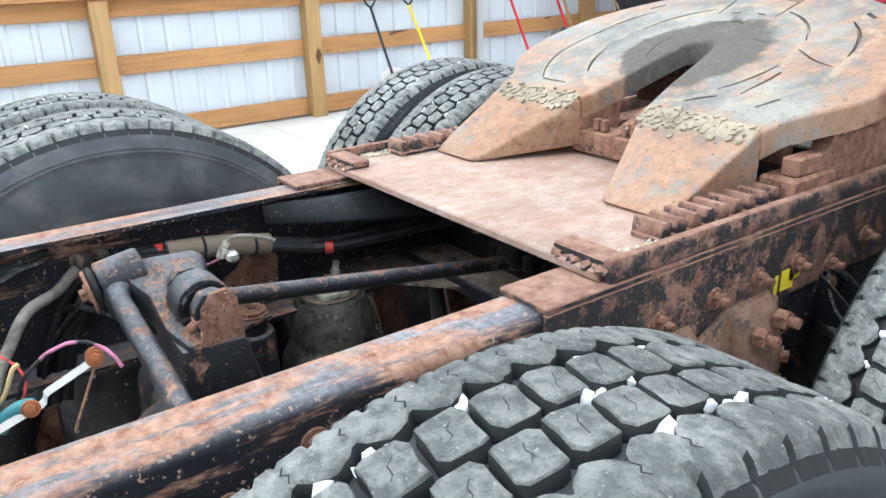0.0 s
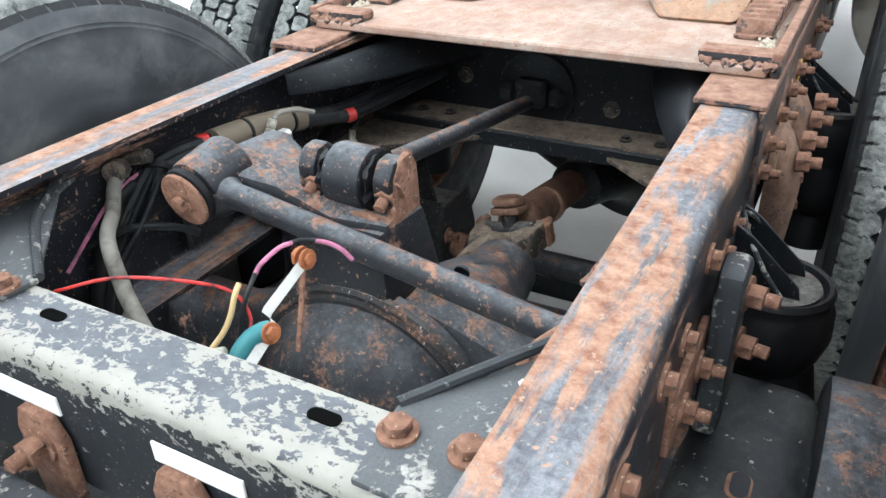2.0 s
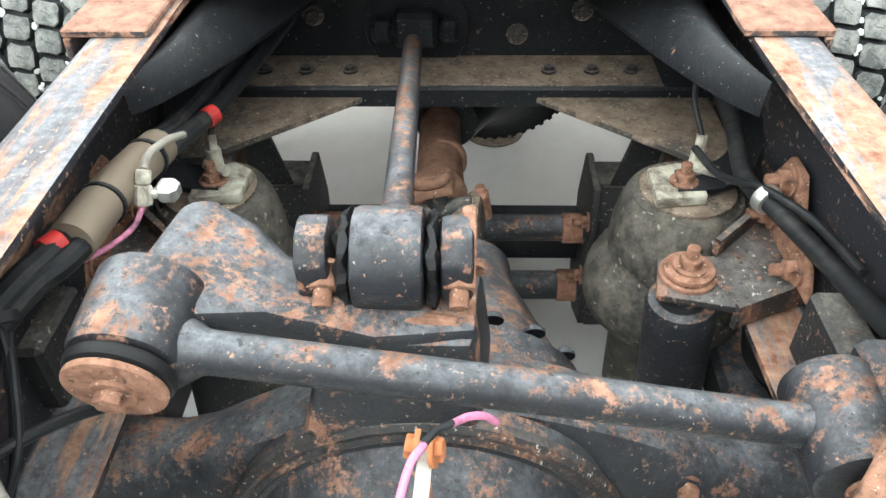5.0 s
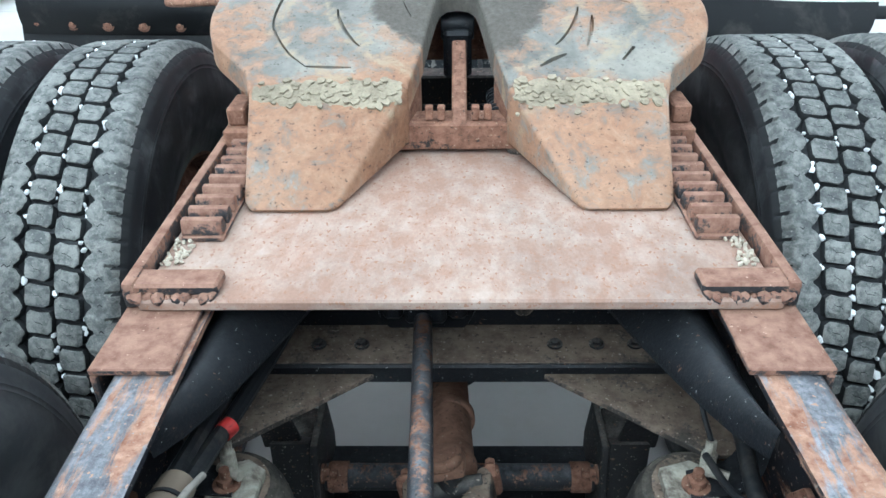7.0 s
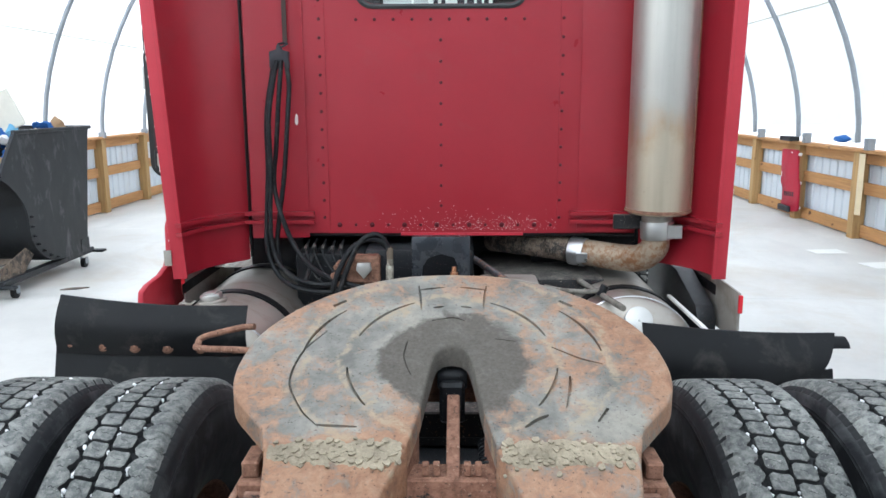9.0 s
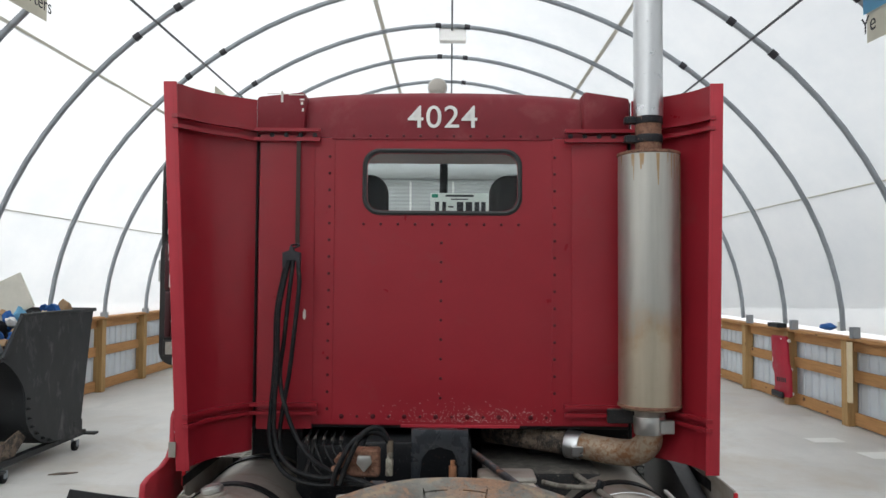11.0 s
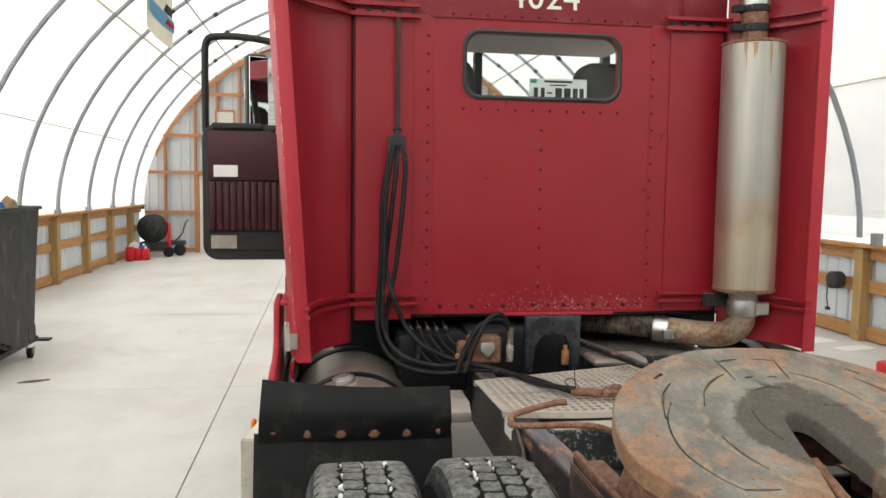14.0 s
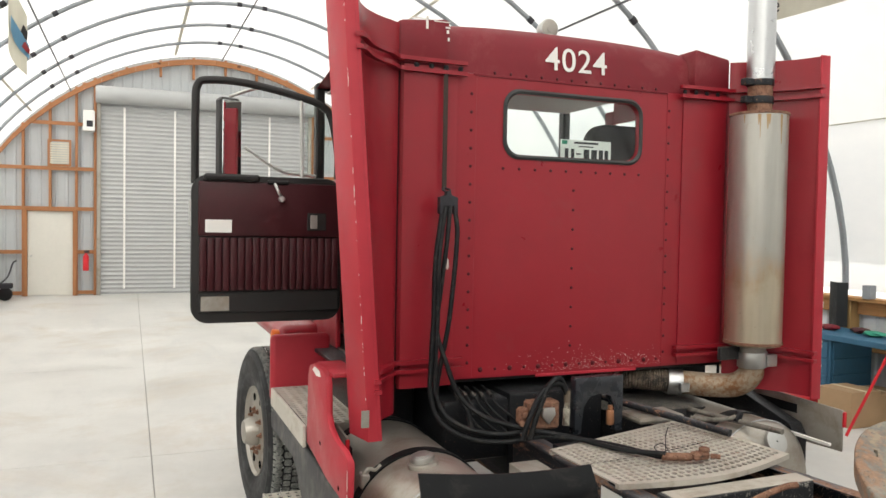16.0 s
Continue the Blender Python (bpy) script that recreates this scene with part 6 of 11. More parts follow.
for zz in (-1, 1):
    t = bmesh.new()
    prism(t, [(-0.032, 0.0), (0.032, 0.0), (0.034, 0.05), (0.028, 0.075), (-0.028, 0.075), (-0.034, 0.05)], -0.008, 0.008, bev=0.005)
    merged(bm, t, SH @ Matrix.Translation((0, -0.028, zz * 0.042)))
shaft = part("drive_shaft", bm, MAT["shaft_rust"], truck, "rusty brown drive shaft")
for zz, r_ in ((0.052, 0.034), (-0.058, 0.034)):
    bm = bmesh.new()
    cyl(bm, (0, 0, zz), (0, 0, zz + 0.016), r_, seg=26, bev=0.005)
    cyl(bm, (0.0, 0, zz + 0.016), (0.0, 0, zz + 0.019), r_ * 0.72, seg=22, bev=0.001)
    bm.transform(SH)
    part("bearing_cap", bm, MAT["shaft_rust"], shaft, "thick rusty bearing cap")
for y0_, r_ in ((0.200, 0.046), (0.36, 0.0445)):
    bm = bmesh.new()
    cyl(bm, (-0.014, y0_, 0.647 - 0.21 * (y0_ - 0.2)), (-0.0145, y0_ + 0.022, 0.6425 - 0.21 * (y0_ - 0.2)), r_, seg=28, bev=0.004)
    part("collar", bm, MAT["shaft_rust"], shaft)
# carrier of the forward axle, with a toothed flange round its bowl
bm = bmesh.new()
revolve(bm, [(0.0, 0.0), (0.0, 0.065), (0.10, 0.085), (0.18, 0.13), (0.235, 0.185), (0.25, 0.222), (0.275, 0.228), (0.30, 0.222), (0.36, 0.20), (0.36, 0.0)], 44, Matrix.Translation((0.085, 0.575, 0.60)) @ Matrix.Rotation(radians(90), 4, "Z"))
for v in bm.verts:
    v.co.x -= 0.10 * max(0.0, (0.80 - v.co.y) / 0.23)
    v.co.z -= 0.03 * max(0.0, (0.80 - v.co.y) / 0.23)
fc = part("forward_carrier", bm, MAT["black"], truck, "black carrier of the forward axle")
for k in range(11):
    a = radians(268 + 6.2 * k)
    bm = bmesh.new()
    box(bm, -0.006, 0.006, -0.012, 0.012, -0.012, 0.003, 0.002, Matrix.Translation((0.085 + 0.230 * math.cos(a), 0.845, 0.60 + 0.230 * math.sin(a))) @ Matrix.Rotation(math.pi / 2 - a, 4, "Y"))
    part("flange_tooth", bm, MAT["black_dusty"], fc)

# tank for the black cylinder under the slot, added also to shade the floor
bm = bmesh.new()
revolve(bm, [(0.0, 0.0), (0.004, 0.06), (0.025, 0.095), (0.05, 0.11), (0.55, 0.11), (0.575, 0.095), (0.596, 0.06), (0.60, 0.0)], 32, Matrix.Translation((-0.30, 1.0, 0.80)))
air_tank = part("air_tank", bm, MAT["black"], truck, "black round air tank between the rails")
for x in (-0.2, 0.2):
    bm = bmesh.new()
    revolve(bm, [(x - 0.015, 0.1105), (x - 0.015, 0.115), (x + 0.015, 0.115), (x + 0.015, 0.1105)], 32, Matrix.Translation((0, 1.0, 0.80)), True)
    part("tank_band", bm, MAT["black_dusty"], air_tank)

# air springs, brackets and shock absorbers
for s, bx, by, zt in ((1, 0.338, 0.050, 0.775), (-1, -0.338, 0.055, 0.770)):
    bm = bmesh.new()
    m = Matrix.Translation((bx, by, zt)) @ Matrix.Rotation(radians(90), 4, "Y")
    revolve(bm, [(0.0, 0.0), (0.0, 0.066), (0.006, 0.074), (0.004, 0.079), (0.010, 0.083), (0.030, 0.091), (0.060, 0.097), (0.090, 0.099), (0.104, 0.097), (0.112, 0.100), (0.128, 0.114), (0.150, 0.124), (0.180, 0.128), (0.205, 0.122), (0.225, 0.106), (0.235, 0.085), (0.25, 0.074), (0.40, 0.07), (0.42, 0.0)], 36, m)
    spring_ = part("air_spring", bm, MAT["spring_rubber"], truck, "dusty black rubber air spring")
    bm = bmesh.new()
    cyl(bm, (bx, by, zt), (bx, by, zt + 0.006), 0.067, seg=36, bev=0.002)
    part("top_plate", bm, MAT["tan_dust"], spring_, "dust-caked top plate")
    bm = bmesh.new()
    prism(bm, [(-0.035, -0.04), (0.035, -0.03), (0.04, 0.03), (0.012, 0.05), (-0.035, 0.035)], 0.0, 0.016, bev=0.003)
    bm.transform(Matrix.Translation((bx - s * 0.020, by - 0.012, zt + 0.007)))
    part("stud_plate", bm, MAT["brass"], spring_, "pale corroded stud plate")
    place("bolt", NUT, MAT["rusty"], (bx - s * 0.012, by - 0.012, zt + 0.023), (0, 0, 1), spring_)
    bm = bmesh.new()
    fx = bx + (0.008 if s > 0 else 0.012)
    cyl(bm, (fx, by + 0.012, zt + 0.02), (fx, by + 0.012, zt + 0.062), 0.011, seg=10, bev=0.002)
    cyl(bm, (fx - 0.012, by + 0.006, zt + 0.040), (fx + 0.022, by - 0.012, zt + 0.040), 0.008, seg=10)
    cyl(bm, (fx, by + 0.012, zt + 0.060), (fx, by + 0.016, zt + 0.082), 0.0075, seg=10)
    part("air_fitting", bm, MAT["brass"], spring_, "white push-in air fitting")
    bm = bmesh.new()
    tube(bm, [(fx, by + 0.016, zt + 0.08), (fx - s * 0.01, by + 0.05, zt + 0.12), (fx + s * 0.005, by + 0.12, zt + 0.15), (fx, by + 0.25, zt + 0.15)], 0.004, 8)
    part("air_line", bm, MAT["hose"], spring_)
    # curved black arm over the bag
    bm = bmesh.new()
    arm_ = smooth_line([(bx - s * 0.022, by - 0.010, zt + 0.026), (bx + s * 0.035, by + 0.0, zt + 0.027), (bx + s * 0.070, by + 0.02, zt + 0.045), (bx + s * 0.085, by + 0.055, zt + 0.095), (bx + s * 0.082, by + 0.09, zt + 0.14)], 5)
    edges_ = []
    for i, p in enumerate(arm_):
        u = i / (len(arm_) - 1)
        across = Vector((s * 0.10 - s * 0.5 * u, 1.0, 0.25 * u)).normalized() * (0.024 + 0.016 * u)
        edges_.append([bm.verts.new(p - across), bm.verts.new(p + across), bm.verts.new(p + across - Vector((s * 0.003 * u, 0, 0.008))), bm.verts.new(p - across - Vector((s * 0.003 * u, 0, 0.008)))])
    for a_, b_ in zip(edges_, edges_[1:]):
        for q in range(4):
            bm.faces.new((a_[q], a_[(q + 1) % 4], b_[(q + 1) % 4], b_[q]))
    bm.faces.new(edges_[0][::-1])
    bm.faces.new(edges_[-1])
    bmesh.ops.recalc_face_normals(bm, faces=bm.faces[:])
    part("spring_arm", bm, MAT["black"], spring_)

for s in (1, -1):
    bm = bmesh.new()
    outl = [(0.248, -0.185), (0.335, -0.205), (0.43, -0.16), (0.43, -0.03), (0.40, -0.045), (0.33, -0.115), (0.262, -0.118)]
    prism(bm, [(s * x, y) for x, y in outl], 0.787, 0.797, bev=0.002)
    sb = part("shock_bracket", bm, MAT["bracket"], truck, "rusty shock-absorber bracket")
    bm = bmesh.new()
    for a, b in ((outl[1], outl[2]), (outl[4], outl[5])):
        d = Vector((b[0] - a[0], b[1] - a[1], 0))
        n = Vector((-d.y, d.x, 0)).normalized() * 0.004
        v = [bm.verts.new((s * (p[0] + q * n.x), p[1] + q * n.y, z)) for p in (a, b) for q in (1, -1) for z in (0.765 if a == outl[1] else 0.797, 0.80 if a == outl[1] else 0.822)]
        for q in ((0, 1, 3, 2), (4, 6, 7, 5), (0, 4, 5, 1), (2, 3, 7, 6), (1, 5, 7, 3), (0, 2, 6, 4)):
            bm.faces.new([v[i] for i in q])
    part("flange", bm, MAT["bracket"], sb)
    bm = bmesh.new()
    prism(bm, [(-0.20, 0.797), (-0.04, 0.797), (-0.03, 0.86), (-0.06, 0.905), (-0.10, 0.905), (-0.13, 0.86), (-0.18, 0.83)], 0.411, 0.420, bev=0.002)
    bm.transform(Matrix(((0, 0, s, 0), (1, 0, 0, 0), (0, 1, 0, 0), (0, 0, 0, 1))))
    part("ear", bm, MAT["rusty"], sb)
    for y, z in ((-0.08, 0.885), (-0.06, 0.82), (-0.16, 0.815)):
        place("bolt", NUT, MAT["rusty"], (s * 0.411, y, z), (-s, 0, 0), sb)
    bm = bmesh.new()
    cyl(bm, (s * 0.290, -0.152, 0.797), (s * 0.290, -0.152, 0.803), 0.034, seg=28, bev=0.001)
    cyl(bm, (s * 0.290, -0.152, 0.803), (s * 0.290, -0.152, 0.811), 0.030, seg=28, bev=0.002)
    part("washer", bm, MAT["rusty"], sb)
    place("bolt", NUT, MAT["rusty"], (s * 0.290, -0.152, 0.810), (0, 0, 1), sb)
    bm = bmesh.new()
    cyl(bm, (s * 0.290, -0.152, 0.787), (s * 0.290, -0.152, 0.757), 0.030, seg=20)
    cyl(bm, (s * 0.291, -0.152, 0.762), (s * 0.325, -0.135, 0.36), 0.044, seg=32, bev=0.012)
    part("shock_absorber", bm, MAT["black_rust"], truck, "black shock absorber mottled with rust")
    bm = bmesh.new()
    box(bm, s * 0.385, s * 0.43, -0.34, -0.24, 0.77, 0.86, 0.006)
    part("trailing_mount", bm, MAT["black_dusty"], truck)
    # trailing beam from hanger to axle
    bm = bmesh.new()
    box(bm, s * 0.40, s * 0.47, -0.62, 0.30, 0.46, 0.54, 0.01)
    part("trailing_beam", bm, MAT["black_rust"], truck, "black suspension beam with rust")
    # hanger with cross tubes ahead of the axle
    bm = bmesh.new()
    prism(bm, [(0.33, 0.22), (0.42, 0.18), (0.50, 0.20), (0.52, 0.44), (0.48, 0.56), (0.35, 0.56), (0.33, 0.50)], 0.270, 0.285, bev=0.004)
    prism(bm, [(0.375, 0.24), (0.50, 0.22), (0.52, 0.44), (0.48, 0.54), (0.385, 0.54)], 0.285, 0.375, bev=0.008)
    prism(bm, [(0.345, 0.20), (0.375, 0.20), (0.385, 0.55), (0.345, 0.57)], 0.285, 0.36, bev=0.004)
    bm.transform(Matrix(((0, 0, s, 0), (1, 0, 0, 0), (0, 1, 0, 0), (0, 0, 0, 1))))
    if s < 0:
        bmesh.ops.reverse_faces(bm, faces=bm.faces[:])
    hg = part("hanger", bm, MAT["black_dusty"], truck, "dusty black suspension hanger")
    for y, z in ((0.36, 0.475), (0.40, 0.41), (0.36, 0.335), (0.40, 0.245)):
        place("bolt", NUT, MAT["rusty"], (s * 0.270, y, z), (-s, 0, 0), hg)
    bm = bmesh.new()
    prism(bm, [(0.365, 0.79), (0.405, 0.79), (0.375, 0.545), (0.300, 0.545)], 0.36, 0.375, bev=0.003)
    bm.transform(Matrix(((s, 0, 0, 0), (0, 0, 1, 0), (0, 1, 0, 0), (0, 0, 0, 1))))
    part("hanger_leg", bm, MAT["black_dusty"], hg)
for y, z, r_ in ((0.385, 0.440, 0.027), (0.375, 0.292, 0.031)):
    bm = bmesh.new()
    cyl(bm, (-0.269, y, z), (0.269, y, z), r_, seg=20)
    tb_ = part("cross_tube", bm, MAT["black_rust"], truck, "black cross tube between the hangers")
    for sx in (-1, 1):
        bm = bmesh.new()
        cyl(bm, (sx * 0.222, y, z), (sx * 0.262, y, z), r_ + 0.004, seg=20, bev=0.003)
        part("rusty_collar", bm, MAT["rusty"], tb_)
bm = bmesh.new()
channel(bm, -0.268, 0.268, [(0.43, 0.32), (0.43, 0.41), (0.50, 0.41), (0.50, 0.402), (0.438, 0.402), (0.438, 0.32)])
part("hanger_crossmember", bm, MAT["black"], truck, "black pressed crossmember between the hangers")

# inner faces and outer faces of the rails: plates, bolts, brackets
for s in (-1, 1):
    ox = rail_x(s, -0.42)
    bm = bmesh.new()
    prism(bm, [(-0.505, 0.815), (-0.33, 0.815), (-0.33, 0.888), (-0.505, 0.898)], 0.0, 0.010, bev=0.003)
    bm.transform(Matrix.Translation((ox, 0, 0)) @ Matrix(((0, 0, s, 0), (1, 0, 0, 0), (0, 1, 0, 0), (0, 0, 0, 1))))
    st = part("rail_strap", bm, MAT["rusty"], truck, "rusty strap bolted to the rail")
    for y in (-0.462, -0.38):
        place("bolt", NUT, MAT["rusty"], (ox + s * 0.010, y, 0.85), (s, 0, 0), st)
    bm = bmesh.new()
    prism(bm, [(-0.365, 0.735), (-0.285, 0.735), (-0.275, 0.80), (-0.285, 0.955), (-0.31, 0.968), (-0.36, 0.962)], 0.011, 0.042, bev=0.009)
    bm.transform(Matrix.Translation((ox, 0, 0)) @ Matrix(((0, 0, s, 0), (1, 0, 0, 0), (0, 1, 0, 0), (0, 0, 0, 1))))
    bk = part("rail_bracket", bm, MAT["peeled_less"], truck, "black bracket with white flakes")
    for z in (0.918, 0.846):
        place("bolt", BOLT_L, MAT["rusty"], (ox + s * 0.041, -0.312, z), (s, -0.15, 0), bk)
    for y, z in ((-0.355, 0.978), (-0.463, 0.941), (-0.569, 0.967), (-0.71, 0.974), (-0.184, 0.894), (-0.093, 0.891), (-0.132, 0.825), (-0.90, 0.95), (-0.86, 0.86)):
        place("bolt", BOLT, MAT["rusty"], (rail_x(s, y) + s * 0.0005, y, z), (s, 0, 0), truck)
    for y, z in ((0.094, 0.945), (0.239, 0.944), (0.378, 0.944), (0.073, 0.905), (0.50, 0.948), (0.62, 0.945), (0.74, 0.915), (0.86, 0.945), (1.02, 0.92), (1.2, 0.945)):
        place("bolt", NUT, MAT["rusty"], (s * 0.446, y, z), (s, 0, 0), truck)
    # cast hanger outside the rail: two swelling legs under one flared flange, each with a pair of long bolts
    bm = bmesh.new()
    for y_ in (0.255, 0.475):
        lv = []
        for z, half, reach in ((0.915, 0.060, 0.010), (0.895, 0.068, 0.030), (0.865, 0.070, 0.046), (0.80, 0.064, 0.056), (0.70, 0.052, 0.050), (0.58, 0.040, 0.040), (0.48, 0.034, 0.034)):
            lv.append([bm.verts.new((s * (0.447 + reach * math.cos(q * math.pi / 12) ** 0.6), y_ + (0.10 * (0.9 - z) if z < 0.9 else 0) + half * math.sin(q * math.pi / 12), z)) for q in range(-6, 7)])
        for a_, b_ in zip(lv, lv[1:]):
            for q in range(12):
                bm.faces.new((a_[q], a_[q + 1], b_[q + 1], b_[q]))
        bm.faces.new(lv[0])
        bm.faces.new(lv[-1][::-1])
    t = bmesh.new()
    prism(t, [(0.17, 0.86), (0.19, 0.905), (0.33, 0.88), (0.40, 0.915), (0.55, 0.905), (0.57, 0.84), (0.47, 0.80), (0.37, 0.74), (0.25, 0.80)], 0.447, 0.462, bev=0.005)
    merged(bm, t, Matrix(((0, 0, s, 0), (1, 0, 0, 0), (0, 1, 0, 0), (0, 0, 0, 1))))
    bmesh.ops.recalc_face_normals(bm, faces=bm.faces[:])
    hb = part("hanger_bracket", bm, MAT["cast"], truck, "heavy rust-brown cast hanger outside the rail")
    for y_ in (0.255, 0.475):
        for dy, z in ((-0.028, 0.868), (0.030, 0.885)):
            place("bolt", BOLT_XL, MAT["rusty"], (s * 0.486, y_ + dy, z), (s, 0.05, 0.05), hb)
        for dy, z in ((0.060, 0.800), (0.062, 0.745)):
            place("bolt", BOLT, MAT["rusty"], (s * 0.488, y_ + dy, z), (s, 0.5, 0), hb)
    # round rubber air springs between rail and tyres, each under a looped bracket
    for cx, cy, cz in ((0.510, -0.075, 0.80), (0.525, 0.745, 0.80)):
        bm = bmesh.new()
        m = Matrix.Translation((s * cx, cy, cz)) @ Matrix.Rotation(radians(90), 4, "Y")
        revolve(bm, [(0.004, 0.0), (0.004, 0.064), (-0.006, 0.070), (-0.008, 0.076), (0.0, 0.081), (0.012, 0.078), (0.018, 0.080), (0.03, 0.085), (0.07, 0.088), (0.10, 0.080), (0.12, 0.072), (0.14, 0.078), (0.19, 0.088), (0.23, 0.08), (0.25, 0.06), (0.34, 0.06), (0.34, 0.0)], 40, m)
        ob2 = part("outer_air_spring", bm, MAT["rubber"], truck, "black rubber air spring between rail and tyre")
        bm = bmesh.new()
        cyl(bm, (s * cx, cy, cz - 0.003), (s * cx, cy, cz + 0.002), 0.062, seg=32, bev=0.001)
        part("top_plate", bm, MAT["black_dusty"], ob2, "dusty black top plate")
        for k in (-1, 1):
            bm = bmesh.new()
            prism(bm, [(0.446, cz + 0.002), (cx + 0.035, cz + 0.002), (cx + 0.03, cz + 0.02), (0.47, cz + 0.085), (0.446, cz + 0.10)], -0.003, 0.003, bev=0.001)
            bm.transform(Matrix.Translation((0, cy + k * 0.034, 0)) @ Matrix(((s, 0, 0, 0), (0, 0, 1, 0), (0, 1, 0, 0), (0, 0, 0, 1))))
            part("bracket_web", bm, MAT["black"], ob2)
        bm = bmesh.new()
        prism(bm, [(cy - 0.055, cz), (cy + 0.055, cz), (cy + 0.05, cz + 0.05), (cy + 0.015, cz + 0.105), (cy - 0.02, cz + 0.105), (cy - 0.05, cz + 0.05)], 0.437, 0.446, bev=0.003)
        bm.transform(Matrix(((0, 0, s, 0), (1, 0, 0, 0), (0, 1, 0, 0), (0, 0, 0, 1))))
        part("bracket_plate", bm, MAT["black"], ob2)
        bm = bmesh.new()
        for k in (-1, 1):
            tube(bm, [(s * 0.448, cy + 0.0, cz + 0.105), (s * 0.462, cy + k * 0.028, cz + 0.085), (s * 0.49, cy + k * 0.045, cz + 0.045), (s * (cx + 0.01), cy + k * 0.050, cz + 0.008)], 0.0035, 8, 6)
        part("loop_bracket", bm, MAT["peeled_less"], ob2, "thin looped bracket with chipped white paint")
        place("bolt", BOLT, MAT["rusty"], (s * 0.446, cy, cz + 0.075), (s, 0, 0), ob2)
    # axle seat below, with an oblong hole
    bm = bmesh.new()
    t = bmesh.new()
    bmesh.ops.create_cube(t, size=1.0)
    t.transform(Matrix.LocRotScale((s * 0.525, -0.345, 0.585), None, (0.165, 0.36, 0.25)))
    bmesh.ops.bevel(t, geom=t.edges[:], offset=0.04, segments=4, affect="EDGES", profile=0.5)
    merged(bm, t)
    seat_ = part("axle_seat", bm, MAT["seat_dust"], truck, "black pressed-steel axle seat speckled with dust")
    # flat dark patch painted for the shaded hole
    bm = bmesh.new()
    prism(bm, rounded_slot(0.011, 0.021, 8), 0, 0.002)
    bm.transform(Matrix.Translation((s * 0.528, -0.40, 0.7095)))
    part("oblong_hole", bm, MAT["ink"], seat_)
    bm = bmesh.new()
    prism(bm, rounded_slot(0.015, 0.024, 8), 0, 0.001)
    bm.transform(Matrix.Translation((s * 0.527, -0.402, 0.7095)))
    part("rust_edge", bm, MAT["rusty"], seat_)
    # brake chamber behind the axle
    bm = bmesh.new()
    cyl(bm, (s * 0.535, -0.72, 0.42), (s * 0.535, -0.62, 0.66), 0.083, seg=32, bev=0.018)
    bcm = part("brake_chamber", bm, MAT["black_dusty"], truck, "dusty dark brake chamber")
    bm = bmesh.new()
    cyl(bm, (s * 0.535, -0.672, 0.535), (s * 0.535, -0.666, 0.55), 0.092, seg=32, bev=0.004)
    part("clamp_ring", bm, MAT["black_rust"], bcm)

# yellow paint mark on the angle iron
bm = bmesh.new()
for y0_, y1_, z0_, z1_ in ((0.575, 0.615, 0.90, 0.94), (0.60, 0.635, 0.915, 0.935), (0.555, 0.565, 0.885, 0.935)):
    box(bm, 0.4462, 0.4472, y0_, y1_, z0_, z1_)
part("paint_mark", bm, MAT["yellow"], truck, "yellow inspection mark")

# hoses, cables and wires
def line_part(name, pts, r, mat, label="", parent=None, seg=10, n=8):
    b = bmesh.new()
    tube(b, pts, r, seg, n)
    return part(name, b, MAT[mat], parent or truck, label)


for dx, dz, r, dy in ((-0.006, 0.004, 0.012, 0.0), (0.010, -0.004, 0.012, 0.02), (0.002, -0.012, 0.007, -0.01)):
    line_part("cable", [(-0.27 + 1.5 * dx, 0.34, 0.91 + dz), (-0.305 + dx * 1.8, 0.18, 0.90 + dz), (-0.330 + dx * 1.5, 0.05, 0.897 + dz), (-0.334 + dx, -0.08, 0.926 + dz), (-0.340 + dx, -0.20, 0.948 + dz), (-0.345 + dx, -0.30, 0.957 + dz),
                        (-0.362 + dx * 0.6, -0.345, 0.955 + dz), (-0.378 + dx * 0.5, -0.385, 0.942 + dz), (-0.384, -0.42 + dy, 0.915 + dz), (-0.386, -0.47 + dy, 0.86), (-0.375, -0.51 + dy, 0.79), (-0.36, -0.54 + dy, 0.70)], r, "hose", "black cable of the loom")
line_part("cable_sleeve", [(-0.331, -0.080, 0.928), (-0.335, -0.14, 0.940), (-0.339, -0.21, 0.950), (-0.341, -0.29, 0.957)], 0.0225, "sleeve", "tan wrapped cable sleeve", seg=18)
for u in ((-0.332, -0.115, 0.935), (-0.3385, -0.22, 0.9505)):
    bm = bmesh.new()
    cyl(bm, (u[0], u[1] + 0.0025, u[2]), (u[0], u[1] - 0.0025, u[2] + 0.0005), 0.0245, seg=22)
    part("cable_tie", bm, MAT["hose"], truck)
for u in ((-0.312, 0.05, 0.893), (-0.352, -0.300, 0.961)):
    bm = bmesh.new()
    cyl(bm, (u[0] + 0.004, u[1] + 0.008, u[2]), (u[0] - 0.004, u[1] - 0.008, u[2]), 0.0135, seg=14)
    part("red_collar", bm, MAT["wire_red"], truck)
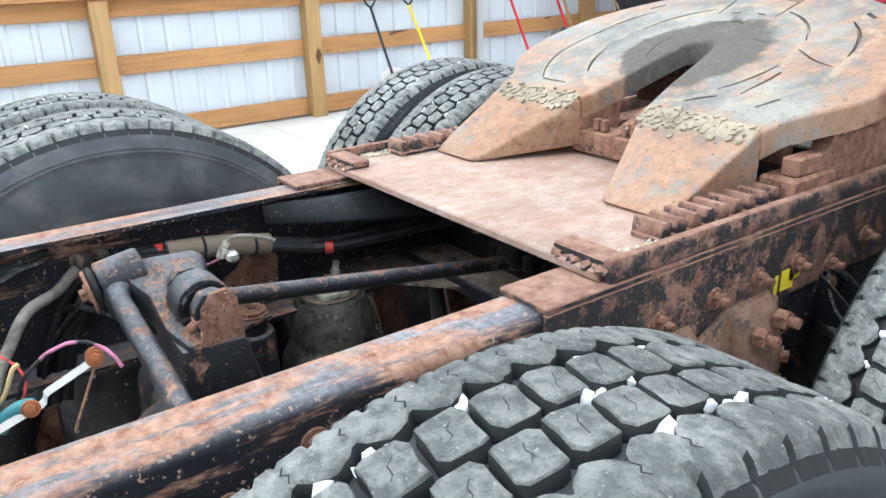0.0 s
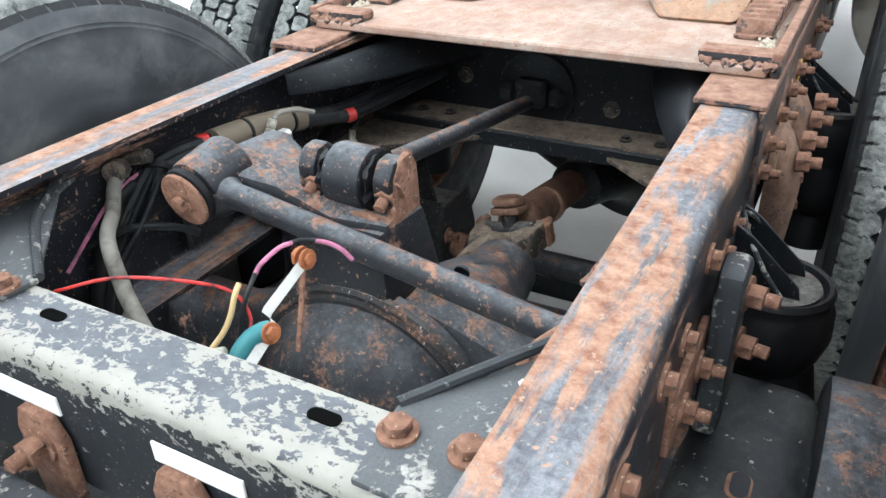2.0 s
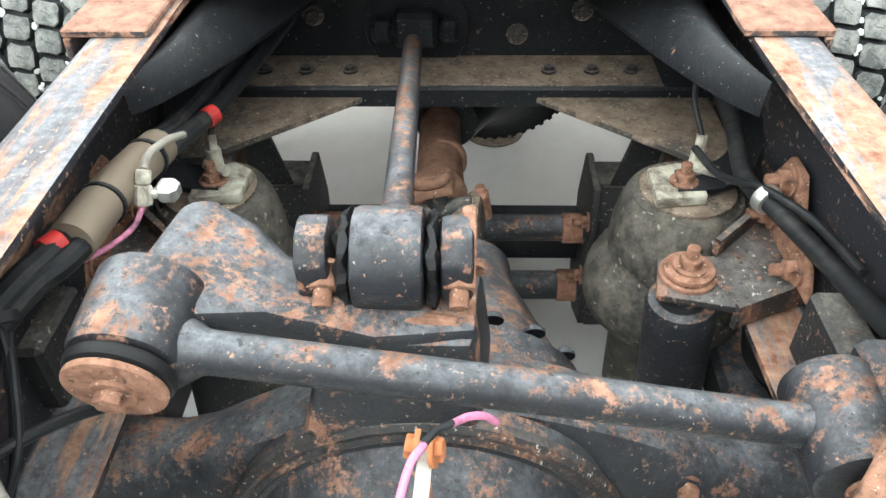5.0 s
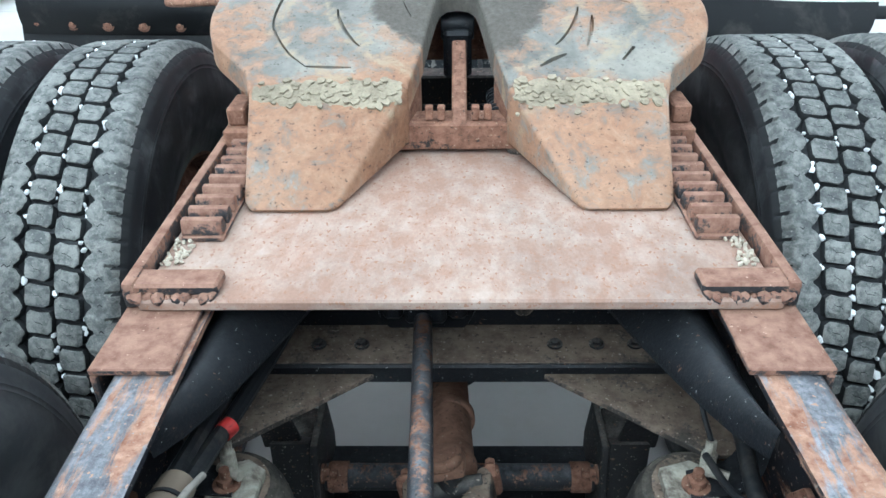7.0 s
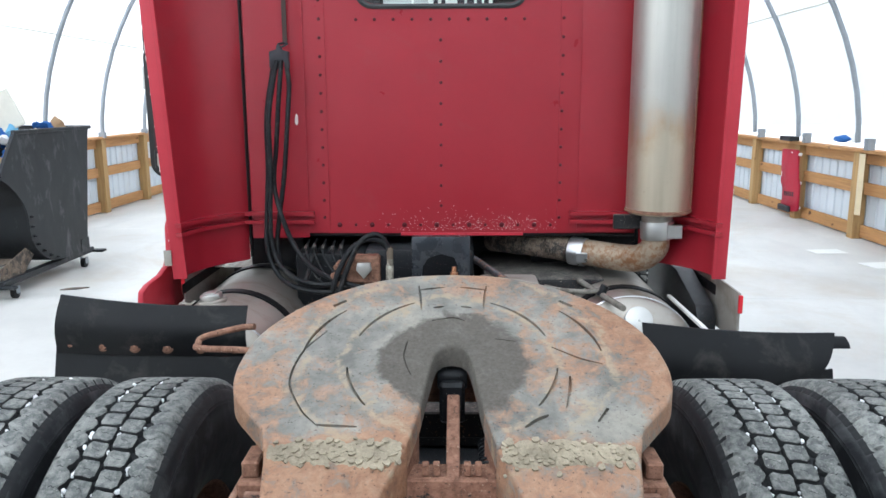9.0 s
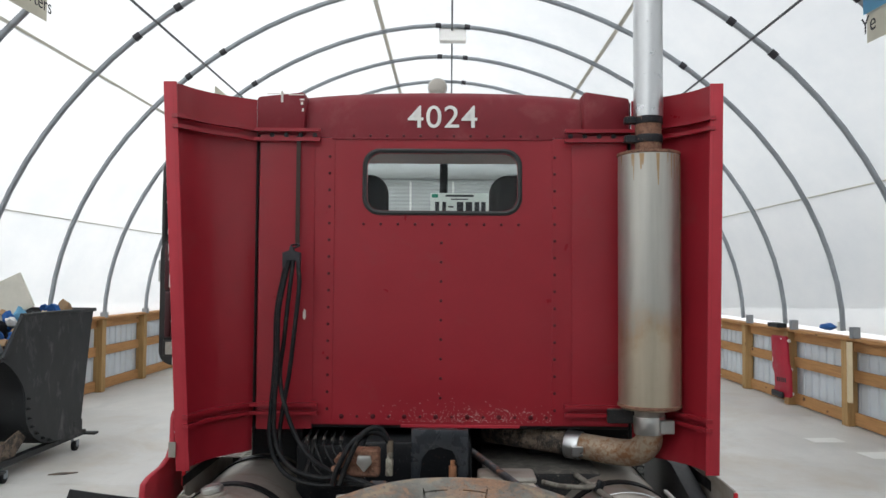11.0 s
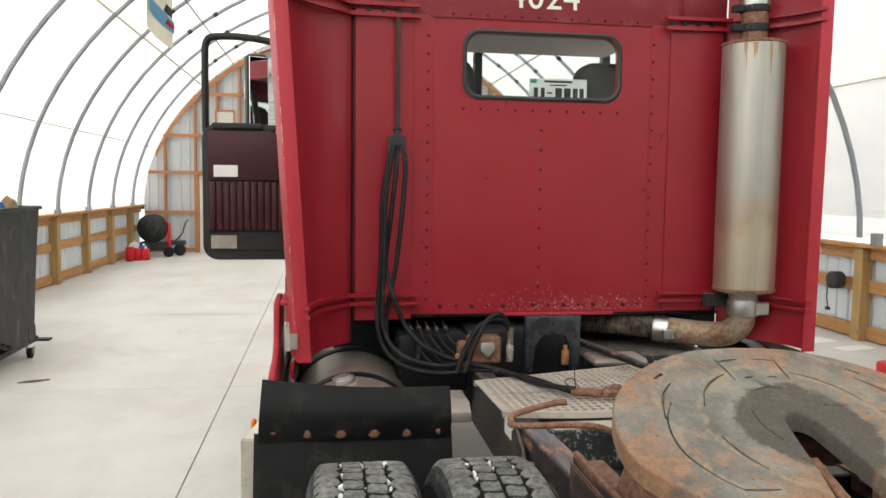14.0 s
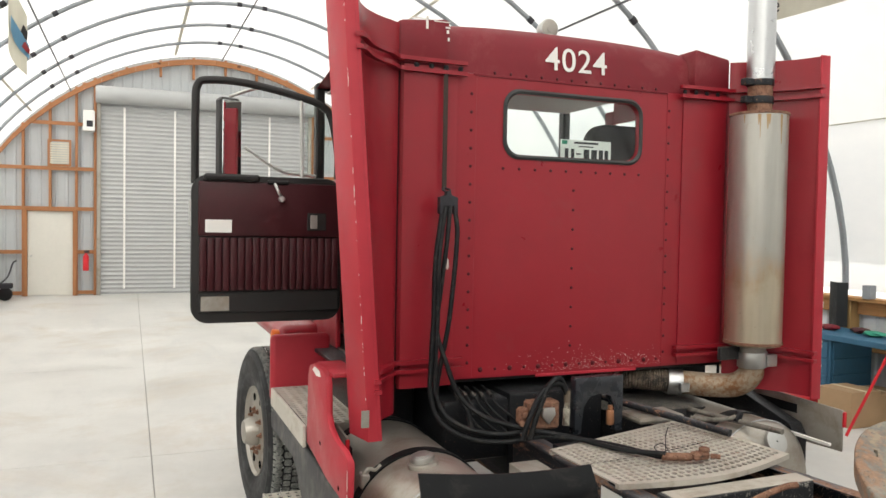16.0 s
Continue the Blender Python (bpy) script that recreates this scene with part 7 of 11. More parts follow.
# white fitting with the pink wire
bm = bmesh.new()
cyl(bm, (-0.311, -0.195, 0.930), (-0.309, -0.186, 0.950), 0.0095, seg=6, bev=0.002)
cyl(bm, (-0.309, -0.186, 0.950), (-0.307, -0.178, 0.964), 0.008, seg=14, bev=0.003)
part("air_fitting", bm, MAT["brass"], truck, "white push-in air fitting")
bm = bmesh.new()
box(bm, -0.300, -0.276, -0.190, -0.165, 0.925, 0.948, 0.006)
cyl(bm, (-0.303, -0.186, 0.938), (-0.290, -0.18, 0.938), 0.006, seg=10, bev=0.002)
part("valve_body", bm, MAT["steel"], truck, "corroded grey valve body")
line_part("pink_wire", [(-0.311, -0.197, 0.929), (-0.316, -0.225, 0.921), (-0.335, -0.268, 0.925), (-0.362, -0.32, 0.940), (-0.382, -0.38, 0.945), (-0.385, -0.46, 0.93), (-0.36, -0.58, 0.87)], 0.003, "wire_pink", "pink wire")
line_part("air_line", [(-0.307, -0.178, 0.964), (-0.306, -0.16, 0.970), (-0.302, -0.12, 0.962), (-0.298, -0.08, 0.945)], 0.0045, "grey_hose")
# dusty grey hose with its clip
line_part("grey_hose", [(-0.396, -0.43, 0.952), (-0.382, -0.456, 0.946), (-0.345, -0.497, 0.928), (-0.29, -0.555, 0.925), (-0.22, -0.60, 0.895), (-0.165, -0.628, 0.875), (-0.10, -0.655, 0.84), (-0.06, -0.70, 0.80)], 0.0105, "grey_hose", "dusty pale grey air hose", seg=14)
bm = bmesh.new()
box(bm, -0.425, -0.395, -0.45, -0.415, 0.925, 0.965, 0.005)
cyl(bm, (-0.40, -0.425, 0.958), (-0.385, -0.452, 0.963), 0.017, seg=14, bev=0.003)
cyl(bm, (-0.405, -0.41, 0.965), (-0.36, -0.40, 0.975), 0.011, seg=10, bev=0.003)
part("hose_coupling", bm, MAT["tan_dust"], truck, "dusty hose coupling on the rail")
for k, (a_, b_, c_) in enumerate(((0.0, 0.0, 0.0), (0.010, 0.006, -0.010), (-0.007, 0.012, 0.012), (0.018, -0.004, 0.004), (0.004, 0.015, -0.016))):
    line_part("loom_wire", [(-0.352 + a_ * 0.5, -0.25, 0.935 - 0.004 * k), (-0.362 + a_ * 0.5, -0.32, 0.946 - 0.004 * k), (-0.372 + a_ * 0.4, -0.377, 0.952 - 0.005 * k), (-0.368 + a_, -0.412 + b_, 0.928 - 0.002 * k), (-0.362 + a_ * 1.5, -0.463 + b_, 0.885 + c_), (-0.358 + a_ * 0.8, -0.505 + b_, 0.845 + c_), (-0.355 + a_ * 0.4, -0.54, 0.79), (-0.35, -0.56, 0.72)], (0.0036, 0.0042, 0.003, 0.0038, 0.003)[k], "hose", "thin black wire of the loom", n=6)
bm = bmesh.new()
revolve(bm, [(-0.005, 0.014), (-0.005, 0.020), (0.005, 0.020), (0.005, 0.014)], 18, Matrix.Translation((-0.372, -0.382, 0.945)) @ Matrix.Rotation(radians(-60), 4, "Z") @ Matrix.Rotation(radians(40), 4, "Y"), True)
part("cable_tie", bm, MAT["rubber"], truck)
line_part("conduit", [(-0.39, -0.42, 0.93), (-0.388, -0.46, 0.915), (-0.386, -0.488, 0.88), (-0.38, -0.512, 0.84), (-0.372, -0.541, 0.78), (-0.36, -0.56, 0.70)], 0.013, "rubber", "thick black conduit", seg=14)
line_part("brake_hose", [(-0.29, -0.40, 0.86), (-0.31, -0.43, 0.88), (-0.345, -0.47, 0.89), (-0.385, -0.50, 0.875), (-0.41, -0.52, 0.86)], 0.006, "hose")
# red wire, pink-black wire, yellowed wire, connector strip
line_part("red_wire", [(-0.215, -0.690, 0.946), (-0.15, -0.655, 0.962), (-0.07, -0.625, 0.962), (-0.03, -0.600, 0.945), (-0.008, -0.600, 0.920), (0.0, -0.615, 0.895)], 0.0022, "wire_red", "loose red wire")
line_part("black_wire", [(-0.014, -0.64, 0.870), (-0.014, -0.62, 0.886), (-0.013, -0.60, 0.933), (-0.016, -0.572, 0.957)], 0.0029, "hose", "loose black wire")
line_part("pink_wire", [(-0.016, -0.573, 0.956), (-0.0155, -0.56, 0.964), (-0.009, -0.535, 0.973), (0.0, -0.52, 0.975)], 0.003, "wire_pink", "loose pink wire with a black stripe")
line_part("black_wire", [(-0.001, -0.521, 0.975), (0.007, -0.51, 0.975), (0.019, -0.50, 0.972)], 0.0029, "hose")
line_part("pink_wire", [(0.018, -0.501, 0.972), (0.030, -0.49, 0.966), (0.042, -0.481, 0.955), (0.051, -0.475, 0.940)], 0.003, "wire_pink", "loose pink wire end")
line_part("yellow_wire", [(-0.030, -0.648, 0.893), (-0.023, -0.63, 0.909), (-0.017, -0.62, 0.928), (-0.014, -0.61, 0.952), (-0.015, -0.60, 0.960)], 0.0034, "wire_yellow", "yellowed wire end")
bm = bmesh.new()
BEND = [Vector(p) for p in ((-0.0005, -0.498, 0.946), (-0.001, -0.506, 0.938), (-0.007, -0.572, 0.908), (-0.006, -0.577, 0.905), (0.010, -0.581, 0.903), (0.013, -0.585, 0.901), (0.020, -0.630, 0.891), (0.022, -0.65, 0.885))]
side_ = Vector((0.80, 0.10, -0.55)).normalized() * 0.0062
lift_ = Vector((0.35, -0.55, 0.75)).normalized() * 0.0018
rows_ = [[bm.verts.new(p + a_ * side_ + b_ * lift_) for a_, b_ in ((-1, 0), (1, 0), (1, -1), (-1, -1))] for p in BEND]
for a_, b_ in zip(rows_, rows_[1:]):
    for q in range(4):
        bm.faces.new((a_[q], a_[(q + 1) % 4], b_[(q + 1) % 4], b_[q]))
bm.faces.new(rows_[0][::-1])
bm.faces.new(rows_[-1])
bmesh.ops.recalc_face_normals(bm, faces=bm.faces[:])
strip = part("metal_strip", bm, MAT["pale_steel"], truck, "bent pale metal strip held by rusty bolts")
place("bolt", BOLT_S, MAT["fresh_rust"], (0.003, -0.503, 0.944), (0.95, -0.1, 0.15), strip)
place("bolt", BOLT_S, MAT["fresh_rust"], (-0.006, -0.501, 0.944), (-0.95, 0.1, 0.1), strip)
place("bolt", BOLT_S, MAT["fresh_rust"], (0.018, -0.600, 0.902), (0.95, -0.2, 0.2), strip)
bm = bmesh.new()
tube(bm, [(-0.002, -0.645, 0.872), (-0.001, -0.630, 0.889), (0.003, -0.615, 0.899), (0.010, -0.603, 0.903), (0.014, -0.596, 0.902)], 0.0115, 18, 5)
part("connector", bm, MAT["teal"], strip, "teal plastic connector")
bm = bmesh.new()
cyl(bm, (-0.030, -0.650, 0.890), (-0.012, -0.642, 0.894), 0.0065, seg=12, bev=0.002)
part("cable_end", bm, MAT["brass"], strip, "pale plug of the connector")
bm = bmesh.new()
box(bm, -0.0035, 0.0035, -0.0015, 0.0015, -0.11, 0.0, 0.0008, Matrix.Translation((-0.004, -0.500, 0.935)) @ Matrix.Rotation(radians(-28), 4, "X") @ Matrix.Rotation(radians(-8), 4, "Y"))
part("rusty_pin", bm, MAT["rusty"], strip)
# right-hand hoses
line_part("air_hose", [(0.36, 0.30, 0.93), (0.375, 0.16, 0.90), (0.380, 0.06, 0.878), (0.372, -0.04, 0.862), (0.385, -0.11, 0.868), (0.402, -0.17, 0.868), (0.412, -0.27, 0.885), (0.405, -0.36, 0.915), (0.385, -0.43, 0.945)], 0.0115, "hose", "thick grey-black air hose", seg=14)
line_part("thin_hose", [(0.335, 0.05, 0.845), (0.35, -0.02, 0.85), (0.375, -0.09, 0.88), (0.41, -0.16, 0.885), (0.418, -0.26, 0.90)], 0.0055, "hose")
bm = bmesh.new()
cyl(bm, (0.378, -0.088, 0.868), (0.384, -0.102, 0.868), 0.018, seg=16, bev=0.002)
part("hose_clamp", bm, MAT["steel"], truck)
bm = bmesh.new()
cyl(bm, (0.39, -0.41, 0.94), (0.375, -0.455, 0.955), 0.016, seg=12, bev=0.003)
cyl(bm, (0.375, -0.455, 0.955), (0.35, -0.485, 0.945), 0.013, seg=12, bev=0.003)
part("hose_coupling", bm, MAT["brass"], truck, "dusty pale hose coupling")
line_part("rusty_hose_end", [(0.352, -0.483, 0.945), (0.325, -0.515, 0.930), (0.300, -0.545, 0.912)], 0.0135, "rusty", "rust-coloured hose end", seg=14)
line_part("lower_hose", [(0.300, -0.545, 0.912), (0.27, -0.585, 0.885), (0.235, -0.64, 0.85), (0.20, -0.70, 0.80)], 0.012, "hose", seg=14)


# ---- the truck: cab ----
CY = 3.02                                       # rear face of the cab
CX0, CX1 = -1.045, 0.925
cab = part("cab", box(bmesh.new(), CX0 + 0.01, CX1 - 0.01, CY + 0.02, CY + 1.75, 1.17, 1.20, 0.004), MAT["dark_trim"], truck, "red painted steel day cab")
WX0, WX1, WZ0, WZ1 = -0.47, 0.345, 2.295, 2.622


def rounded(x0, x1, z0, z1, r, n=6):
    out_ = []
    for cx, cz, a in ((x1 - r, z1 - r, 0), (x0 + r, z1 - r, 90), (x0 + r, z0 + r, 180), (x1 - r, z0 + r, 270)):
        out_ += [(cx + r * math.cos(radians(a + 90 * k / n)), cz + r * math.sin(radians(a + 90 * k / n))) for k in range(n + 1)]
    return out_


def holed_wall(bm, x0, x1, z0, z1, hole, y, t):
    """A wall in the xz plane with a rounded hole, t thick. The hole runs anticlockwise from its upper right corner arc."""
    n = len(hole)
    q = n // 4
    inner = []
    for yy in (y, y + t):
        inn = [bm.verts.new((x, yy, z)) for x, z in hole]
        cor = [bm.verts.new((x, yy, z)) for x, z in ((x1, z1), (x0, z1), (x0, z0), (x1, z0))]
        for c in range(4):
            for k in range(q - 1):
                bm.faces.new((inn[c * q + k], inn[c * q + k + 1], cor[c]))
            bm.faces.new((inn[c * q + q - 1], inn[((c + 1) * q) % n], cor[(c + 1) % 4], cor[c]))
        inner.append(inn)
    for k in range(n):
        bm.faces.new((inner[0][k], inner[1][k], inner[1][(k + 1) % n], inner[0][(k + 1) % n]))
    return bm


bm = bmesh.new()
holed_wall(bm, CX0, CX1, 1.19, 2.69, rounded(WX0 + 0.012, WX1 - 0.012, WZ0 + 0.012, WZ1 - 0.012, 0.075), CY, 0.03)
back = part("back_panel", bm, MAT["red"], cab, "flat riveted red rear panel")
# skin panels either side of the seams
for x0, x1 in ((CX0, -0.628), (0.512, CX1)):
    bm = bmesh.new()
    box(bm, x0 + 0.002, x1, CY - 0.004, CY - 0.0005, 1.195, 2.685, 0.0012)
    part("side_skin", bm, MAT["red"], cab)
# roof cap with rounded edges
bm = bmesh.new()
rows_ = []
for k, (dy, z) in enumerate(((0.0, 2.692), (0.004, 2.75), (0.010, 2.84), (0.030, 2.90), (0.075, 2.945), (0.17, 2.972), (0.5, 2.99), (1.2, 2.96), (1.7, 2.88))):
    row = []
    n = 24
    for i in range(n + 1):
        u = -1 + 2 * i / n
        w = (CX1 - CX0) / 2
        cx = (CX0 + CX1) / 2
        crown = -0.055 * abs(u) ** 2.4 * min(1, (z - 2.69) / 0.1)
        row.append(bm.verts.new((cx + u * w, CY + dy + 0.05 * abs(u) ** 6, z + crown)))
    rows_.append(row)
for a, b in zip(rows_, rows_[1:]):
    for i in range(24):
        bm.faces.new((a[i], a[i + 1], b[i + 1], b[i]))
roof = part("roof", bm, MAT["red_dark"], cab, "faded dark red roof cap")
for x0, x1 in ((CX0 + 0.005, -0.785), (0.672, CX1 - 0.008)):
    bm = bmesh.new()
    box(bm, x0, x1, CY - 0.035, CY + 0.25, 2.70, 2.905, 0.02, None, 2)
    for v in bm.verts:
        if v.co.z > 2.8 and (v.co.x > -0.9 if x0 < 0 else v.co.x < 0.75):
            v.co.z += 0.022 if x0 < 0 else 0.03
    part("roof_corner", bm, MAT["red_dark"], roof, "boxed red roof corner with chipped edges")
bm = bmesh.new()
for x, z, w, h in ((-0.935, 2.915, 0.05, 0.003), (-0.905, 2.90, 0.006, 0.03), (-0.80, 2.885, 0.012, 0.004), (-0.80, 2.865, 0.006, 0.008), (-0.795, 2.83, 0.005, 0.008), (-0.83, 2.91, 0.04, 0.0025)):
    box(bm, x - w, x + w, CY - 0.0365, CY - 0.0355, z - h, z + h)
part("paint_chip", bm, MAT["chip"], roof)
bm = bmesh.new()
box(bm, CX0 + 0.4, CX1 - 0.41, CY - 0.006, CY - 0.0005, 2.680, 2.692, 0.0012)
part("drip_lip", bm, MAT["red_dark"], cab)
bm = bmesh.new()
box(bm, -0.27, 0.348, CY - 0.010, CY - 0.001, 1.178, 1.193, 0.002)
part("bottom_lip", bm, MAT["red_edge"], cab)
# rivets
bm = bmesh.new()
bmesh.ops.create_uvsphere(bm, u_segments=10, v_segments=6, radius=0.0082)
RIVET = bpy.data.meshes.new("rivet")
for v in bm.verts:
    v.co.z *= 0.6
bm.to_mesh(RIVET)
bm.free()
spots = [(-0.655, 1.27 + 0.088 * k) for k in range(16)] + [(0.528, 1.27 + 0.088 * k) for k in range(16)] + [(-0.065, 1.33 + 0.101 * k) for k in range(9)]
spots += [(-0.475 + 0.0905 * k, 2.235) for k in range(10)] + [(-0.53 + 0.088 * k, 2.702) for k in range(12)] + [(-0.58 + 0.082 * k, 1.232) for k in range(14)]
for i, (x, z) in enumerate(spots):
    big = abs(z - 1.232) < 0.001 and i % 2
    r = place("rivet", RIVET, MAT["rivet"], (x, CY - (0.004 if not (-0.628 < x < 0.512) else 0.0), z), (0, -1, 0), cab)
    if big:
        r.scale = (1.6, 1.6, 1.6)
bm = bmesh.new()
rnd = random.Random(8)
for k in range(420):
    x, z = rnd.gauss(0.15, 0.26), 1.205 + abs(rnd.gauss(0, 0.045))
    r = rnd.uniform(0.0006, 0.0017)
    box(bm, x - r, x + r, CY - 0.0012, CY - 0.0003, z - r, z + r)
tagged(part("stone_chips", bm, MAT["chip"], cab, "pale stone chips along the bottom edge"), kind="stuff")
bm = bmesh.new()
prism(bm, [(-0.784, 1.742), (-0.775, 1.732), (-0.768, 1.745), (-0.769, 1.778), (-0.776, 1.790), (-0.783, 1.772)], 0.0, 0.012, bev=0.002)
bm.transform(Matrix.Translation((0, CY - 0.012, 0)) @ Matrix(((1, 0, 0, 0), (0, 0, -1, 0), (0, 1, 0, 0), (0, 0, 0, 1))))
part("paint_blob", bm, MAT["chip"], cab, "small blob of white paint")

# pale headliner under the roof
bm = bmesh.new()
box(bm, CX0 + 0.06, CX1 - 0.06, CY + 0.06, CY + 1.62, 2.80, 2.815, 0.004)
part("headliner", bm, MAT["headliner"], cab, "pale grey headliner")

# rear window
bm = bmesh.new()
o, i_ = rounded(WX0 - 0.012, WX1 + 0.012, WZ0 - 0.012, WZ1 + 0.012, 0.09), rounded(WX0 + 0.011, WX1 - 0.011, WZ0 + 0.011, WZ1 - 0.011, 0.074)
vo = [[bm.verts.new((x, y, z)) for x, z in o] for y in (CY - 0.004, CY + 0.035)]
vm = [bm.verts.new(((a[0] + b[0]) / 2, CY - 0.014, (a[1] + b[1]) / 2)) for a, b in zip(o, i_)]
vi = [[bm.verts.new((x, y, z)) for x, z in i_] for y in (CY - 0.004, CY + 0.035)]
n = len(o)
for k in range(n):
    q = (k + 1) % n
    bm.faces.new((vo[0][k], vo[0][q], vm[q], vm[k]))
    bm.faces.new((vm[k], vm[q], vi[0][q], vi[0][k]))
    bm.faces.new((vi[0][k], vi[0][q], vi[1][q], vi[1][k]))
    bm.faces.new((vo[1][k], vi[1][k], vi[1][q], vo[1][q]))
win = part("rear_window", bm, MAT["grey_seal"], cab, "rear window in a black rubber seal")
bm = bmesh.new()
prism(bm, [(x, z) for x, z in i_], 0, 0.005)
bm.transform(Matrix.Translation((0, CY + 0.014, 0)) @ Matrix(((1, 0, 0, 0), (0, 0, 1, 0), (0, 1, 0, 0), (0, 0, 0, 1))))
g = part("pane", bm, MAT["glass"], win, "clear window glass")
g.visible_shadow = False
# white number plate standing behind the glass, its characters as bars
bm = bmesh.new()
box(bm, -0.125, 0.185, CY + 0.040, CY + 0.043, 2.285, 2.405, 0.001)
pl = part("number_plate", bm, MAT["paper"], win, "white number plate standing inside the glass")
bm = bmesh.new()
for x0, x1, z0, z1 in ((-0.10, -0.078, 2.302, 2.358), (-0.062, -0.042, 2.302, 2.358), (-0.03, -0.002, 2.328, 2.336), (0.015, 0.05, 2.302, 2.358), (0.062, 0.097, 2.302, 2.358), (0.109, 0.135, 2.302, 2.358), (0.145, 0.168, 2.302, 2.358), (-0.045, 0.105, 2.385, 2.396), (-0.015, 0.075, 2.369, 2.375)):
    box(bm, x0, x1, CY + 0.0385, CY + 0.0395, z0, z1)
part("plate_print", bm, MAT["ink"], pl, "dark bars of print")
bm = bmesh.new()
box(bm, -0.118, -0.085, CY + 0.0385, CY + 0.0395, 2.38, 2.40)
part("sticker", bm, MAT["green"], pl)

# fleet number on the roof cap
cu = bpy.data.curves.new("number", "FONT")
cu.body, cu.size, cu.extrude, cu.align_x, cu.space_character = "4024", 0.170, 0.0006, "CENTER", 1.06
cu.offset = 0.0005
tmp = new("tmp", cu)
bpy.context.view_layer.update()
me = bpy.data.meshes.new_from_object(tmp.evaluated_get(bpy.context.evaluated_depsgraph_get()))
bpy.data.objects.remove(tmp)
num = part_mesh("fleet_number", me, MAT["white"], cab, "white painted digits 4024", 0)
num.matrix_basis = Matrix.Translation((-0.062, CY - 0.0025, 2.747)) @ Matrix.Rotation(radians(86.5), 4, "X") @ Matrix.Diagonal((1.05, 1.0, 1.0, 1.0))

# curved side extenders
def ext_line(s):
    if s < 0:
        pts = [(-0.700, CY - 0.012), (-1.022, CY - 0.016), (-1.034, CY + 0.02), (-1.044, CY - 0.02), (-1.062, CY - 0.055), (-1.12, CY - 0.115), (-1.175, CY - 0.19), (-1.215, CY - 0.28), (-1.238, CY - 0.38), (-1.245, CY - 0.43)]
    else:
        pts = [(0.575, CY - 0.012), (0.905, CY - 0.016), (0.918, CY + 0.02), (0.930, CY - 0.02), (0.95, CY - 0.055), (1.02, CY - 0.115), (1.09, CY - 0.19), (1.15, CY - 0.28), (1.182, CY - 0.38), (1.190, CY - 0.43)]
    return pts


